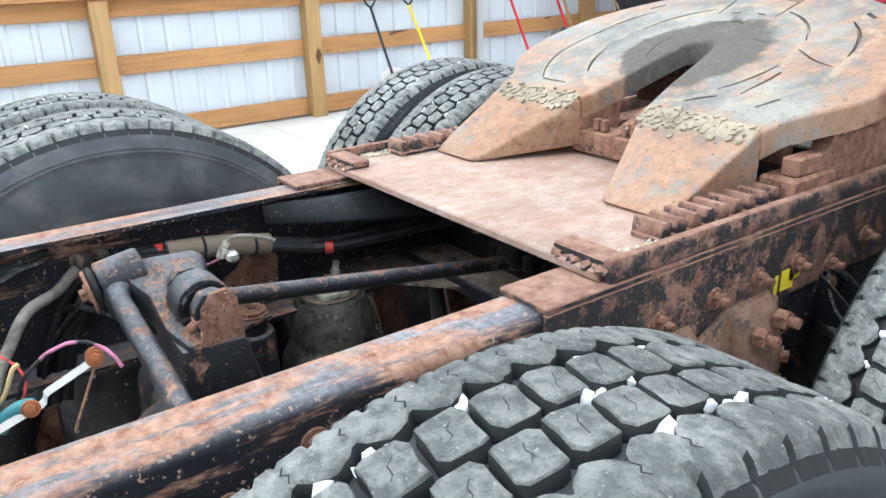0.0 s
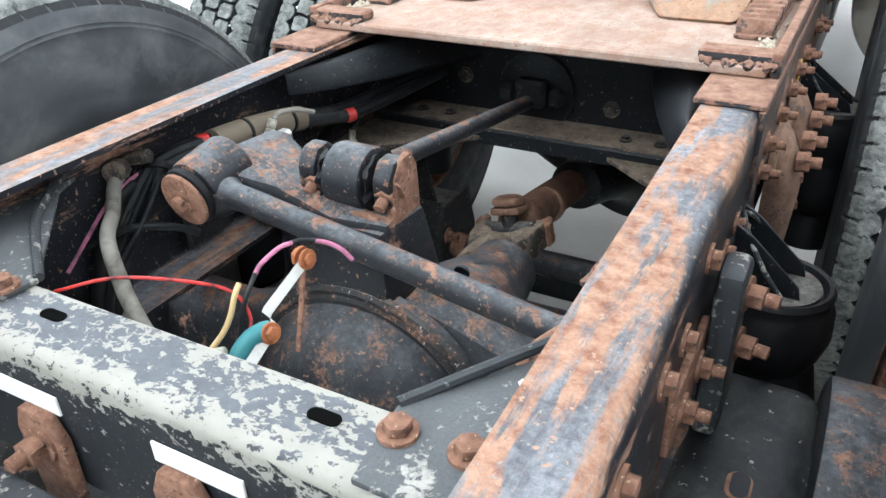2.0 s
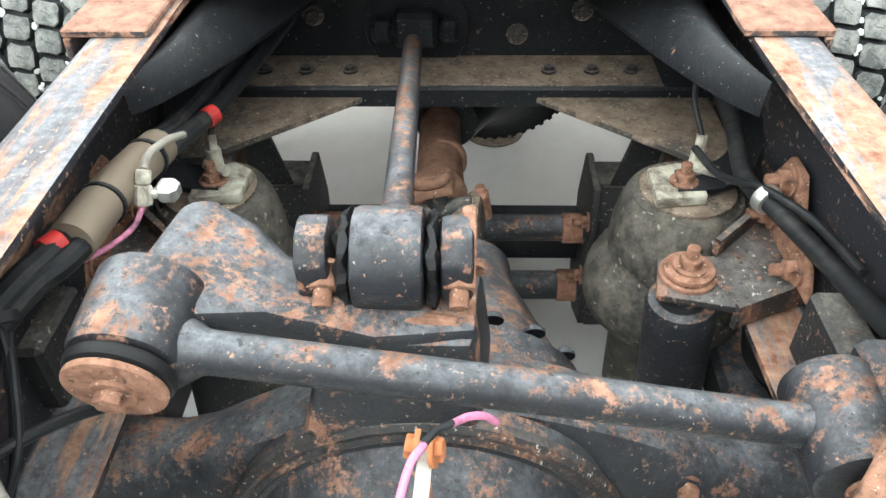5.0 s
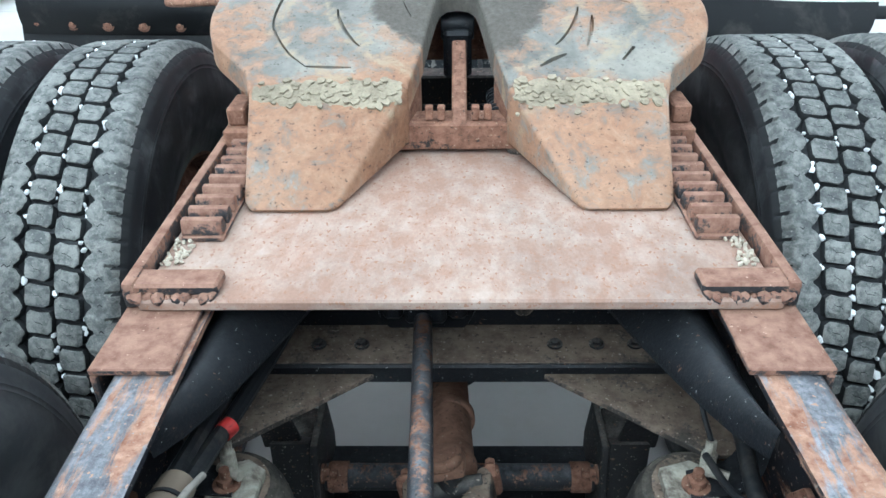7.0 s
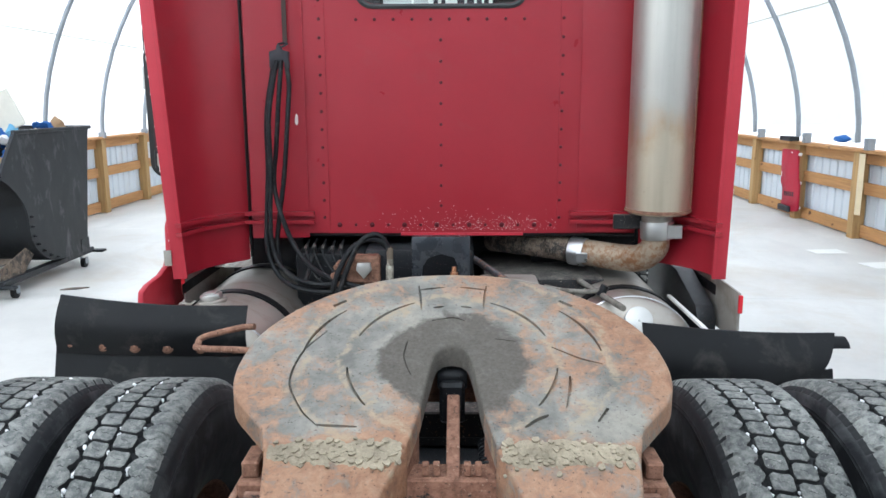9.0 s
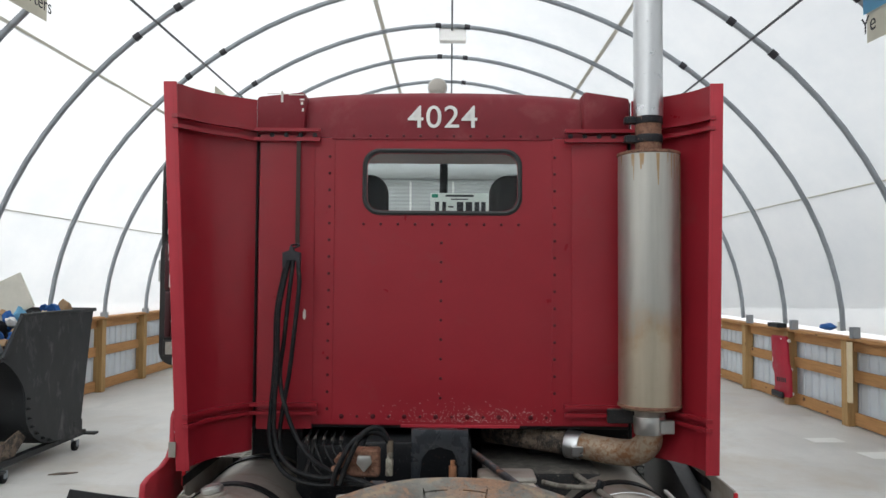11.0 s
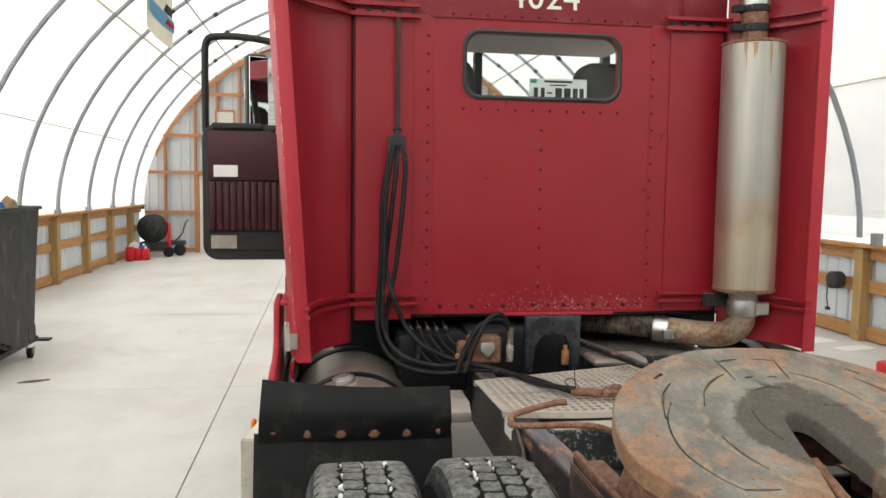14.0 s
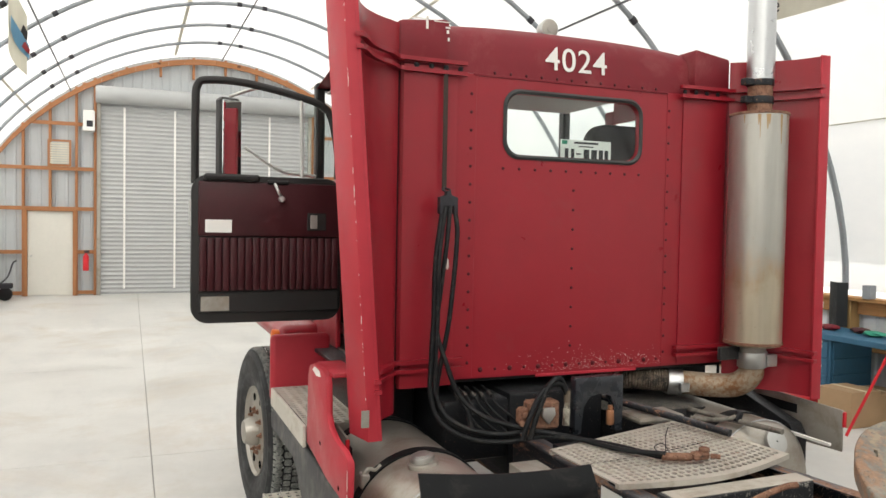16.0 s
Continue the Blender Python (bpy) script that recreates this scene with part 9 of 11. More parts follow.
for half, (v0, v1) in enumerate(((0.045, 0.50), (0.51, 0.965))):
    bm = bmesh.new()
    perforated(bm, 0.025, 0.975, v0, v1, 25, 8, 0.988 + 0.002 * half, 0.006, 1.0, 0.0146, 0.0225)
    for x0, x1, y0_, y1_ in ((0.0, 0.0245, v0, v1), (0.9755, 1.0, v0, v1)) + (((0.0, 1.0, 0.0, 0.0445),) if half == 0 else ((0.0, 1.0, 0.9655, 1.0),)):
        for k in range(12):
            q0, q1 = x0 + (x1 - x0) * k / 12, x0 + (x1 - x0) * (k + 1) / 12
            zt = 0.988 + 0.002 * half
            v = [bm.verts.new((a_, b_, c_)) for c_ in (zt - (0.022 if y0_ == 0.0 or y1_ == 1.0 else 0.006), zt) for a_, b_ in ((q0, y0_), (q1, y0_), (q1, y1_), (q0, y1_))]
            for q in ((3, 2, 1, 0), (4, 5, 6, 7), (0, 1, 5, 4), (1, 2, 6, 5), (2, 3, 7, 6), (3, 0, 4, 7)):
                bm.faces.new([v[i] for i in q])
    for v in bm.verts:
        v.co.x, v.co.y = walk_map(v.co.x, v.co.y)
    w_ = part("walkway_plate", bm, MAT["walk_alu"], truck, "perforated pale aluminium walkway plate")
for y in (2.12, 2.56):
    bm = bmesh.new()
    box(bm, -0.415, 0.415, y - 0.025, y + 0.025, 0.925, 0.965, 0.003)
    part("walkway_bearer", bm, MAT["black"], truck)
# cross channel in front of the coupling, with a pale top
bm = bmesh.new()
channel(bm, -0.345, 0.345, [(1.83, 0.80), (1.83, 0.947), (1.835, 0.952), (1.925, 0.952), (1.925, 0.940), (1.842, 0.940), (1.842, 0.80)])
xc = part("crossmember", bm, MAT["peeled_less"], truck, "black crossmember under a pale cap")
bm = bmesh.new()
box(bm, -0.33, 0.345, 1.832, 1.922, 0.9525, 0.957, 0.0015)
part("cap_strip", bm, MAT["walk_alu"], xc, "worn pale strip along the top")
# dark box added below the walkway so its holes look shaded
bm = bmesh.new()
prism(bm, [(-0.20, 0.50), (0.20, 0.50), (0.29, 0.60), (0.29, 0.78), (0.20, 0.855), (-0.20, 0.855), (-0.29, 0.78), (-0.29, 0.60)], -2.88, -1.99, bev=0.02)
bm.transform(Matrix(((1, 0, 0, 0), (0, 0, -1, 0), (0, 1, 0, 0), (0, 0, 0, 1))))
part("transmission", bm, MAT["black"], truck, "dark box added under the walkway to shade its holes")
bm = bmesh.new()
channel(bm, -0.345, 0.345, [(1.40, 0.93), (1.40, 0.804), (1.404, 0.80), (1.50, 0.80), (1.50, 0.81), (1.412, 0.81), (1.412, 0.93)])
part("crossmember", bm, MAT["black_dusty"], truck)
for k in range(3):
    line_part("cable", [(-0.2 + 0.08 * k, 1.30, 0.90), (-0.1 + 0.09 * k, 1.45, 0.86 + 0.02 * k), (0.0 + 0.07 * k, 1.62, 0.88), (0.05 * k, 1.9, 0.92)], 0.008, "hose", "black cable of the loom")

# mud flaps and their rows of rusty bolts
def flap(name, corners, label, bow=0.0, thick=0.008, mat="flap"):
    """A sheet through four corners (top left, top right, bottom right, bottom left), bowed back in the middle."""
    b = bmesh.new()
    tl, tr, br, bl = [Vector(c) for c in corners]
    n, m_ = 12, 8
    fr, bk = [], []
    for j in range(m_ + 1):
        v_ = j / m_
        ra, rb = [], []
        for i in range(n + 1):
            u = i / n
            p = tl.lerp(tr, u).lerp(bl.lerp(br, u), v_)
            p = p + Vector((0, -bow * math.sin(math.pi * v_) - 0.3 * bow * math.sin(math.pi * u), -0.35 * abs(bow) * math.sin(math.pi * u) * (1 - v_)))
            ra.append(b.verts.new(p))
            rb.append(b.verts.new(p + Vector((0, thick, 0))))
        fr.append(ra)
        bk.append(rb)
    for j in range(m_):
        for i in range(n):
            b.faces.new((fr[j][i], fr[j][i + 1], fr[j + 1][i + 1], fr[j + 1][i]))
            b.faces.new((bk[j][i], bk[j + 1][i], bk[j + 1][i + 1], bk[j][i + 1]))
        b.faces.new((fr[j][0], fr[j + 1][0], bk[j + 1][0], bk[j][0]))
        b.faces.new((fr[j][n], bk[j][n], bk[j + 1][n], fr[j + 1][n]))
    for i in range(n):
        b.faces.new((fr[0][i], bk[0][i], bk[0][i + 1], fr[0][i + 1]))
        b.faces.new((fr[m_][i], fr[m_][i + 1], bk[m_][i + 1], bk[m_][i]))
    return part(name, b, MAT[mat], truck, label)


fl = flap("mud_flap", [(-1.372, 1.765, 1.188), (-0.728, 1.80, 1.139), (-0.728, 1.77, 0.964), (-1.385, 1.735, 0.985)], "black rubber mud flap with a row of rusty bolts", 0.035)
fl2 = flap("mud_flap", [(-1.400, 1.755, 1.005), (-0.722, 1.782, 0.980), (-0.722, 1.68, 0.26), (-1.40, 1.68, 0.26)], "black rubber mud flap hanging below a seam", 0.05)
for k in range(6):
    u = k / 5
    bm = bmesh.new()
    at_ = Vector((-1.335 + 0.560 * u, 1.735 + 0.028 * u - 0.016 * math.sin(math.pi * u), 1.018 - 0.022 * u))
    cyl(bm, at_, at_ + Vector((0, -0.003, 0)), 0.021, seg=20, bev=0.001)
    part("washer", bm, MAT["shaft_rust"], fl, "brown rusted washer")
    place("bolt", BOLT_S, MAT["rusty"], (-1.335 + 0.560 * u, 1.732 + 0.028 * u - 0.016 * math.sin(math.pi * u), 1.018 - 0.022 * u), (0, -1, 0), fl)
flap("mud_flap", [(0.66, 1.78, 1.085), (1.36, 1.84, 1.030), (1.27, 1.74, 0.90), (0.66, 1.72, 0.84)], "bent black rubber mud flap", 0.03)
flap("mud_flap", [(0.95, 1.86, 1.035), (1.395, 1.83, 1.018), (1.40, 1.80, 0.985), (0.95, 1.78, 0.995)], "folded upper edge of a black mud flap", 0.01, 0.012)
for s in (-1, 1):
    bm = bmesh.new()
    cyl(bm, (s * 0.436, 1.72, 0.86), (s * 0.66, 1.76, 0.86), 0.02, seg=16)
    part("flap_arm", bm, MAT["rusty"], truck, "rusty tube carrying the mud flap")
    bm = bmesh.new()
    prism(bm, [(1.74, 0.72), (1.98, 0.74), (2.0, 0.90), (1.95, 0.93), (1.84, 0.88)], 0.436, 0.45, bev=0.002)
    bm.transform(Matrix(((0, 0, s, 0), (1, 0, 0, 0), (0, 1, 0, 0), (0, 0, 0, 1))))
    part("rail_plate", bm, MAT["black_rust"], truck, "rusty bracket plate on the rail")
bm = bmesh.new()
box(bm, -0.4385, -0.4345, 2.02, 2.16, 0.845, 0.915, 0.001)
part("data_plate", bm, MAT["paper"], truck, "scuffed white sticker on the rail")

# lower flap on the right, unseen, added to keep light from under the truck
flap("mud_flap", [(0.66, 1.75, 0.88), (1.33, 1.77, 0.92), (1.34, 1.70, 0.26), (0.68, 1.69, 0.26)], "black rubber mud flap hanging below a seam", 0.03)
# black sheet added between the rails ahead of the coupling, shading the floor
bm = bmesh.new()
box(bm, -0.342, 0.342, 1.30, 2.90, 0.775, 0.79, 0.004)
part("frame_tray", bm, MAT["black"], truck, "black sheet added between the rails to keep light off the floor")
# fuel tanks
for s, x, y0_, y1_ in ((-1, -1.03, 2.15, 3.75), (1, 0.805, 2.47, 3.60)):
    bm = bmesh.new()
    R = 0.315
    L = y1_ - y0_
    prof = [(0.0, 0.0), (0.004, 0.10), (0.018, 0.20), (0.05, 0.27), (0.085, 0.305), (0.10, R), (L - 0.10, R), (L - 0.05, 0.27), (L, 0.0)]
    revolve(bm, prof, 56, Matrix.Translation((x, y0_, 0.66)) @ Matrix.Rotation(radians(90), 4, "Z"))
    tank = part("fuel_tank", bm, MAT["alu"], truck, "round brushed aluminium fuel tank")
    bm = bmesh.new()
    revolve(bm, [(0.098, R), (0.100, R + 0.004), (0.106, R + 0.004), (0.108, R)], 56, Matrix.Translation((x, y0_, 0.66)) @ Matrix.Rotation(radians(90), 4, "Z"), True)
    part("weld_seam", bm, MAT["chrome"], tank)
    for yy in ((y0_ + 0.50, y0_ + 1.05) if s < 0 else (y0_ + 0.27, y0_ + 0.90)):
        bm = bmesh.new()
        revolve(bm, [(-0.028, R + 0.001), (-0.028, R + 0.009), (0.028, R + 0.009), (0.028, R + 0.001)], 56, Matrix.Translation((x, yy, 0.66)) @ Matrix.Rotation(radians(90), 4, "Z"), True)
        part("tank_strap", bm, MAT["rubber"], tank, "black tank strap")
    if s < 0:
        bm = bmesh.new()
        n_ = Vector((-0.05, 0, 0.31)).normalized()
        c = Vector((x, 2.49, 0.66)) + n_ * R
        cyl(bm, c - n_ * 0.01, c + n_ * 0.012, 0.065, seg=32, bev=0.004)
        part("filler_neck", bm, MAT["alu"], tank)
        bm = bmesh.new()
        cyl(bm, c + n_ * 0.012, c + n_ * 0.038, 0.05, seg=28, bev=0.006)
        cyl(bm, c + n_ * 0.036, c + n_ * 0.044, 0.036, seg=24, bev=0.003)
        part("filler_cap", bm, MAT["steel"], tank, "grey fuel filler cap")
    else:
        bm = bmesh.new()
        cyl(bm, (x + 0.016, y0_ + 0.045, 0.872), (x + 0.016, y0_ + 0.006, 0.892), 0.062, seg=32, bev=0.003)
        cyl(bm, (x + 0.016, y0_ + 0.008, 0.891), (x + 0.016, y0_ - 0.002, 0.896), 0.006, seg=10, bev=0.001)
        part("sender_plate", bm, MAT["steel"], tank, "round sender cover")
bm = bmesh.new()
box(bm, -1.30, -1.262, 2.625, 2.675, 0.84, 0.905, 0.006)
tube(bm, [(-1.29, 2.64, 0.905), (-1.27, 2.635, 0.925), (-1.235, 2.64, 0.915), (-1.21, 2.65, 0.93)], 0.008, 8, 4)
part("strap_latch", bm, MAT["alu_dull"], truck, "bent steel latch of the tank strap")
bm = bmesh.new()
box(bm, -1.37, -1.27, 2.40, 2.44, 0.80, 0.812, 0.003)
part("skirt_stay", bm, MAT["alu_dull"], truck)
# dark filler added to close the bright gap beside the right tank
bm = bmesh.new()
prism(bm, [(2.66, 0.52), (3.60, 0.52), (3.60, 1.0), (3.05, 1.0), (2.70, 0.90), (2.66, 0.84)], 1.135, 1.225, bev=0.008)
bm.transform(Matrix(((0, 0, 1, 0), (1, 0, 0, 0), (0, 1, 0, 0), (0, 0, 0, 1))))
part("skirt_bracket", bm, MAT["black"], truck, "dark filler added in the shaded gap between tank and skirt")
# pale boxes beside the rail
bm = bmesh.new()
prism(bm, [(2.22, 0.87), (2.46, 0.87), (2.46, 0.945), (2.27, 0.945), (2.22, 0.915)], -0.700, -0.565, bev=0.005)
bm.transform(Matrix(((0, 0, 1, 0), (1, 0, 0, 0), (0, 1, 0, 0), (0, 0, 0, 1))))
part("valve_box", bm, MAT["alu_dull"], truck, "pale sheet-metal box beside the rail")
bm = bmesh.new()
A_ = [bm.verts.new(p) for p in ((-1.39, 2.13, 0.965), (-1.22, 2.13, 0.965), (-1.24, 2.02, 0.890), (-1.475, 2.02, 0.900), (-1.24, 2.02, 0.45), (-1.475, 2.02, 0.45), (-1.22, 2.14, 0.45), (-1.40, 2.14, 0.45))]
for q in ((0, 1, 2, 3), (3, 2, 4, 5), (0, 3, 5, 7), (1, 6, 4, 2), (0, 7, 6, 1), (4, 6, 7, 5)):
    bm.faces.new([A_[k] for k in q])
bmesh.ops.recalc_face_normals(bm, faces=bm.faces[:])
bmesh.ops.bevel(bm, geom=bm.edges[:], offset=0.004, segments=2, affect="EDGES")
tp = part("tread_plate_box", bm, MAT["walk_alu"], truck, "bright tread-plate box beside the tank")
for i in range(10):
    for j in range(13):
        bm = bmesh.new()
        box(bm, -0.0085, 0.0085, -0.0022, 0.0022, -0.0022, 0.0022, 0.001, Matrix.Translation((-1.462 + 0.0228 * i, 2.019, 0.48 + 0.032 * j)) @ Matrix.Rotation(radians(45 if (i + j) % 2 else -45), 4, "Y"))
        part("tread_lug", bm, MAT["walk_alu"], tp)
bm = bmesh.new()
box(bm, -1.468, -1.447, 2.365, 2.405, 0.795, 0.865, 0.008)
part("marker_lamp", bm, MAT["orange"], truck, "small amber side marker lamp")

# skirts beside the tanks
for s, x in ((-1, -1.31), (1, 1.245)):
    bm = bmesh.new()
    q0 = 2.46 if s > 0 else 2.80
    prism(bm, [(q0, 0.80), (3.62, 0.76), (3.62, 0.98), (3.0, 1.03), (q0, 1.018)], 0, 0.012, bev=0.003)
    bm.transform(Matrix.Translation((x, 0, 0)) @ Matrix(((0, 0, s, 0), (1, 0, 0, 0), (0, 1, 0, 0), (0, 0, 0, 1))))
    sk = part("tank_skirt", bm, MAT["alu_dull"] if s > 0 else MAT["alu_dull"], truck, "pale aluminium skirt panel beside the tank")
    bm = bmesh.new()
    box(bm, x - s * 0.004, x - s * 0.0005, 2.75, 3.45, 0.935, 0.985, 0.001)
    part("rubber_strip", bm, MAT["rubber"], sk)
    bm = bmesh.new()
    box(bm, x - s * 0.002, x + s * 0.016, q0 - 0.015, q0 - 0.0015, 0.93, 1.01, 0.002)
    part("reflector", bm, MAT["bright_red"], sk, "narrow red reflector strip")
    bm = bmesh.new()
    box(bm, x - s * 0.16, x - s * 0.14, 2.40, 3.0, 0.86, 0.875, 0.002)
    part("skirt_brace", bm, MAT["white"], sk, "bright edge trim")

# driver's side steps and fairing
bm = bmesh.new()
prism(bm, [(2.47, 0.830), (2.455, 0.985), (2.465, 1.022), (2.53, 1.04), (2.68, 1.05), (2.77, 1.075), (2.815, 1.12), (2.825, 1.255), (2.85, 1.285), (2.92, 1.298), (3.10, 1.295), (3.17, 1.275), (3.20, 1.22), (3.22, 0.89), (2.80, 0.835)], 0, 0.03, bev=0.010)
bm.transform(Matrix.Translation((-1.375, 0, 0)) @ Matrix(((0, 0, -1, 0), (1, 0, 0, 0), (0, 1, 0, 0), (0, 0, 0, 1))))
fr_ = part("step_fairing", bm, MAT["red_edge"], truck, "faded red fairing end with bare worn edges")
bm = bmesh.new()
box(bm, -1.3745, -1.25, 2.84, 3.16, 1.270, 1.292, 0.008, None, 2)
part("fairing_top", bm, MAT["red_edge"], fr_)
# small black discs paint the shade in bolt holes
for y, z in ((2.93, 0.965), (2.60, 0.87)):
    bm = bmesh.new()
    cyl(bm, (-1.4045, y, z), (-1.4065, y, z), 0.010, seg=14)
    part("bolt_hole", bm, MAT["hole_shade"], fr_)
bm = bmesh.new()
prism(bm, [(2.93, 1.262), (2.955, 1.285), (3.06, 1.287), (3.10, 1.265), (3.02, 1.25)], 0, 0.0015)
bm.transform(Matrix.Translation((-1.4045, 0, 0)) @ Matrix(((0, 0, -1, 0), (1, 0, 0, 0), (0, 1, 0, 0), (0, 0, 0, 1))))
part("bare_patch", bm, MAT["chip"], fr_, "patch worn to pale primer")
bm = bmesh.new()
rnd = random.Random(41)
for k in range(26):
    z = rnd.uniform(0.85, 1.0)
    y = 2.466
    r = rnd.uniform(0.002, 0.007)
    box(bm, -1.4062, -1.4048, y - r * 0.4, y + r * 0.6, z - r * 1.6, z + r * 1.6)
tagged(part("worn_edge", bm, MAT["chip"], fr_), kind="stuff")
bm = bmesh.new()
perforated(bm, -1.40, -1.12, 3.24, 4.12, 6, 20, 0.965, 0.005, 0.014, 0.019, 0.012)
box(bm, -1.42, -1.402, 3.23, 4.14, 0.86, 0.965, 0.003)
box(bm, -1.42, -1.10, 4.125, 4.14, 0.86, 0.965, 0.003)
part("upper_step", bm, MAT["walk_alu"], truck, "perforated aluminium cab step")
bm = bmesh.new()
box(bm, -1.42, -1.06, 4.145, 4.215, 0.88, 1.275, 0.030, None, 3)
part("step_box", bm, MAT["red_edge"], truck, "faded red rounded step box")
bm = bmesh.new()
prism(bm, [(2.36, 0.40), (3.10, 0.40), (3.20, 0.46), (3.46, 0.66), (3.58, 0.71), (4.36, 0.70), (4.42, 0.735), (4.10, 0.845), (4.06, 0.858), (3.20, 0.84), (2.36, 0.825)], 0, 0.0245, bev=0.008)
bm.transform(Matrix.Translation((-1.375, 0, 0)) @ Matrix(((0, 0, -1, 0), (1, 0, 0, 0), (0, 1, 0, 0), (0, 0, 0, 1))))
ss = part("side_skirt", bm, MAT["grey_plastic"], truck, "dark scuffed plastic side skirt over the step")
# dark panel put in for the shade behind the step opening
bm = bmesh.new()
box(bm, -1.26, -1.245, 3.05, 4.10, 0.36, 0.84, 0.003)
part("step_recess", bm, MAT["black"], ss, "dark panel drawn as the shade inside the step recess")
bm = bmesh.new()
perforated(bm, -1.50, -1.262, 3.10, 3.82, 5, 14, 0.445, 0.005, 0.015)
box(bm, -1.515, -1.502, 3.10, 3.82, 0.37, 0.450, 0.003)
part("lower_step", bm, MAT["walk_alu"], truck, "perforated aluminium lower step")

# stuff under the cab's rear edge
bm = bmesh.new()
prism(bm, [(-0.20, 0.96), (-0.165, 0.96), (-0.15, 1.09), (-0.12, 1.135), (-0.06, 1.15), (0.0, 1.135), (0.02, 1.09), (0.03, 0.96), (0.075, 0.96), (0.075, 1.235), (-0.20, 1.235)], 0.0, 0.05, bev=0.004)
bm.transform(Matrix.Translation((0, 2.79, -0.015)) @ Matrix(((1, 0, 0, 0), (0, 0, -1, 0), (0, 1, 0, 0), (0, 0, 0, 1))))
part("cab_mount", bm, MAT["black_gloss"], truck, "black arched cab mount with specks of white")
bm = bmesh.new()
cyl(bm, (0.0, 2.74, 0.98), (0.0, 2.74, 1.05), 0.02, seg=10, bev=0.003)
cyl(bm, (0.0, 2.74, 1.05), (0.0, 2.74, 1.075), 0.012, seg=8)
part("copper_fitting", bm, plain("copper_brown_fitting", (0.36, 0.17, 0.09), 0.5, metal=0.4), truck, "copper-coloured fitting")
bm = bmesh.new()
box(bm, -0.50, -0.345, 2.64, 2.72, 1.015, 1.145, 0.01)
box(bm, -0.55, -0.50, 2.65, 2.70, 1.04, 1.12, 0.012)
vb_ = part("valve_block", bm, MAT["rusty"], truck, "rusty brown air valve block")
for x, z in ((-0.53, 1.10), (-0.545, 1.06), (-0.52, 1.02)):
    bm = bmesh.new()
    cyl(bm, (x, 2.65, z), (x - 0.012, 2.61, z), 0.014, seg=10, bev=0.003)
    part("port_fitting", bm, MAT["rusty"], vb_)
bm = bmesh.new()
prism(bm, [(-0.03, 0.035), (0.03, 0.035), (0.036, 0.0), (0.0, -0.042), (-0.036, 0.0)], 0, 0.02, bev=0.004)
bm.transform(Matrix.Translation((-0.415, 2.637, 1.085)) @ Matrix(((1, 0, 0, 0), (0, 0, -1, 0), (0, 1, 0, 0), (0, 0, 0, 1))))
part("socket_lid", bm, MAT["steel"], vb_, "grey trailer socket lid")
bm = bmesh.new()
cyl(bm, (-0.30, 2.66, 1.02), (-0.298, 2.66, 1.10), 0.018, seg=8, bev=0.003)
cyl(bm, (-0.298, 2.66, 1.10), (-0.296, 2.66, 1.135), 0.014, seg=10, bev=0.003)
part("hose_fitting", bm, MAT["brass"], truck, "pale brass hose fitting")
for dz, dx in ((0.0, 0.0), (0.022, 0.035)):
    line_part("air_hose", [(-0.56 + dx, 2.60, 0.99), (-0.53 + dx, 2.60, 1.08), (-0.47 + dx, 2.61, 1.185 + dz), (-0.40 + dx * 0.5, 2.63, 1.225 + dz), (-0.335, 2.65, 1.215 + dz), (-0.302, 2.66, 1.17), (-0.296, 2.66, 1.13)], 0.0125, "hose", "black air hose looped over the valve block", seg=12)
bm = bmesh.new()
cyl(bm, (-0.297, 2.66, 1.13), (-0.298, 2.66, 1.185), 0.0155, seg=14)
part("hose_sleeve", bm, MAT["sleeve"], truck)
# made-up dark boxes filling the shaded space under the cab, and a pale sheet
for x0, x1, y0_, y1_, z0_, z1_, m_ in ((-0.80, -0.45, 2.95, 3.5, 0.80, 1.10, "black"), (0.15, 0.75, 2.9, 3.6, 0.72, 0.98, "black_dusty"), (-0.45, 0.10, 2.95, 3.6, 0.70, 1.12, "black"), (-1.12, -0.82, 3.30, 3.9, 0.70, 1.16, "black"), (0.70, 1.05, 3.5, 3.9, 0.70, 1.14, "black"), (0.12, 0.40, 2.66, 2.84, 0.98, 1.02, "alu_dull")):
    bm = bmesh.new()
    box(bm, x0, x1, y0_, y1_, z0_, z1_, 0.02, None, 2)
    part("gearbox_housing" if z1_ > 1.05 else "heat_shield", bm, MAT[m_], truck)
for a, b, r, m_ in (((0.35, 2.30, 1.02), (0.10, 3.0, 1.06), 0.018, "black_rust"), ((0.62, 2.9, 0.97), (0.72, 2.35, 0.98), 0.014, "grey_hose"), ((-0.7, 2.95, 1.12), (-0.72, 2.78, 0.98), 0.012, "hose")):
    bm = bmesh.new()
    cyl(bm, a, b, r, seg=12)
    part("pipe", bm, MAT[m_], truck)
# unseen floor, engine and panels, added to block light below the cab
bm = bmesh.new()
box(bm, -1.16, 1.04, 3.06, 4.70, 1.165, 1.185, 0.004)
part("cab_floor", bm, MAT["black"], truck, "dark underside of the cab floor")
bm = bmesh.new()
box(bm, -0.40, 0.40, 3.62, 5.2, 0.55, 1.16, 0.04, None, 2)
part("engine_block", bm, MAT["black_dusty"], truck, "dusty dark engine block under the cab")
for x0, x1 in ((0.40, 1.0), (-1.08, -0.40)):
    bm = bmesh.new()
    box(bm, x0, x1, 3.95, 3.98, 0.62, 1.163, 0.006)
    part("splash_panel", bm, MAT["black"], truck)
# panel added to close a bright gap under the cab's right side
bm = bmesh.new()
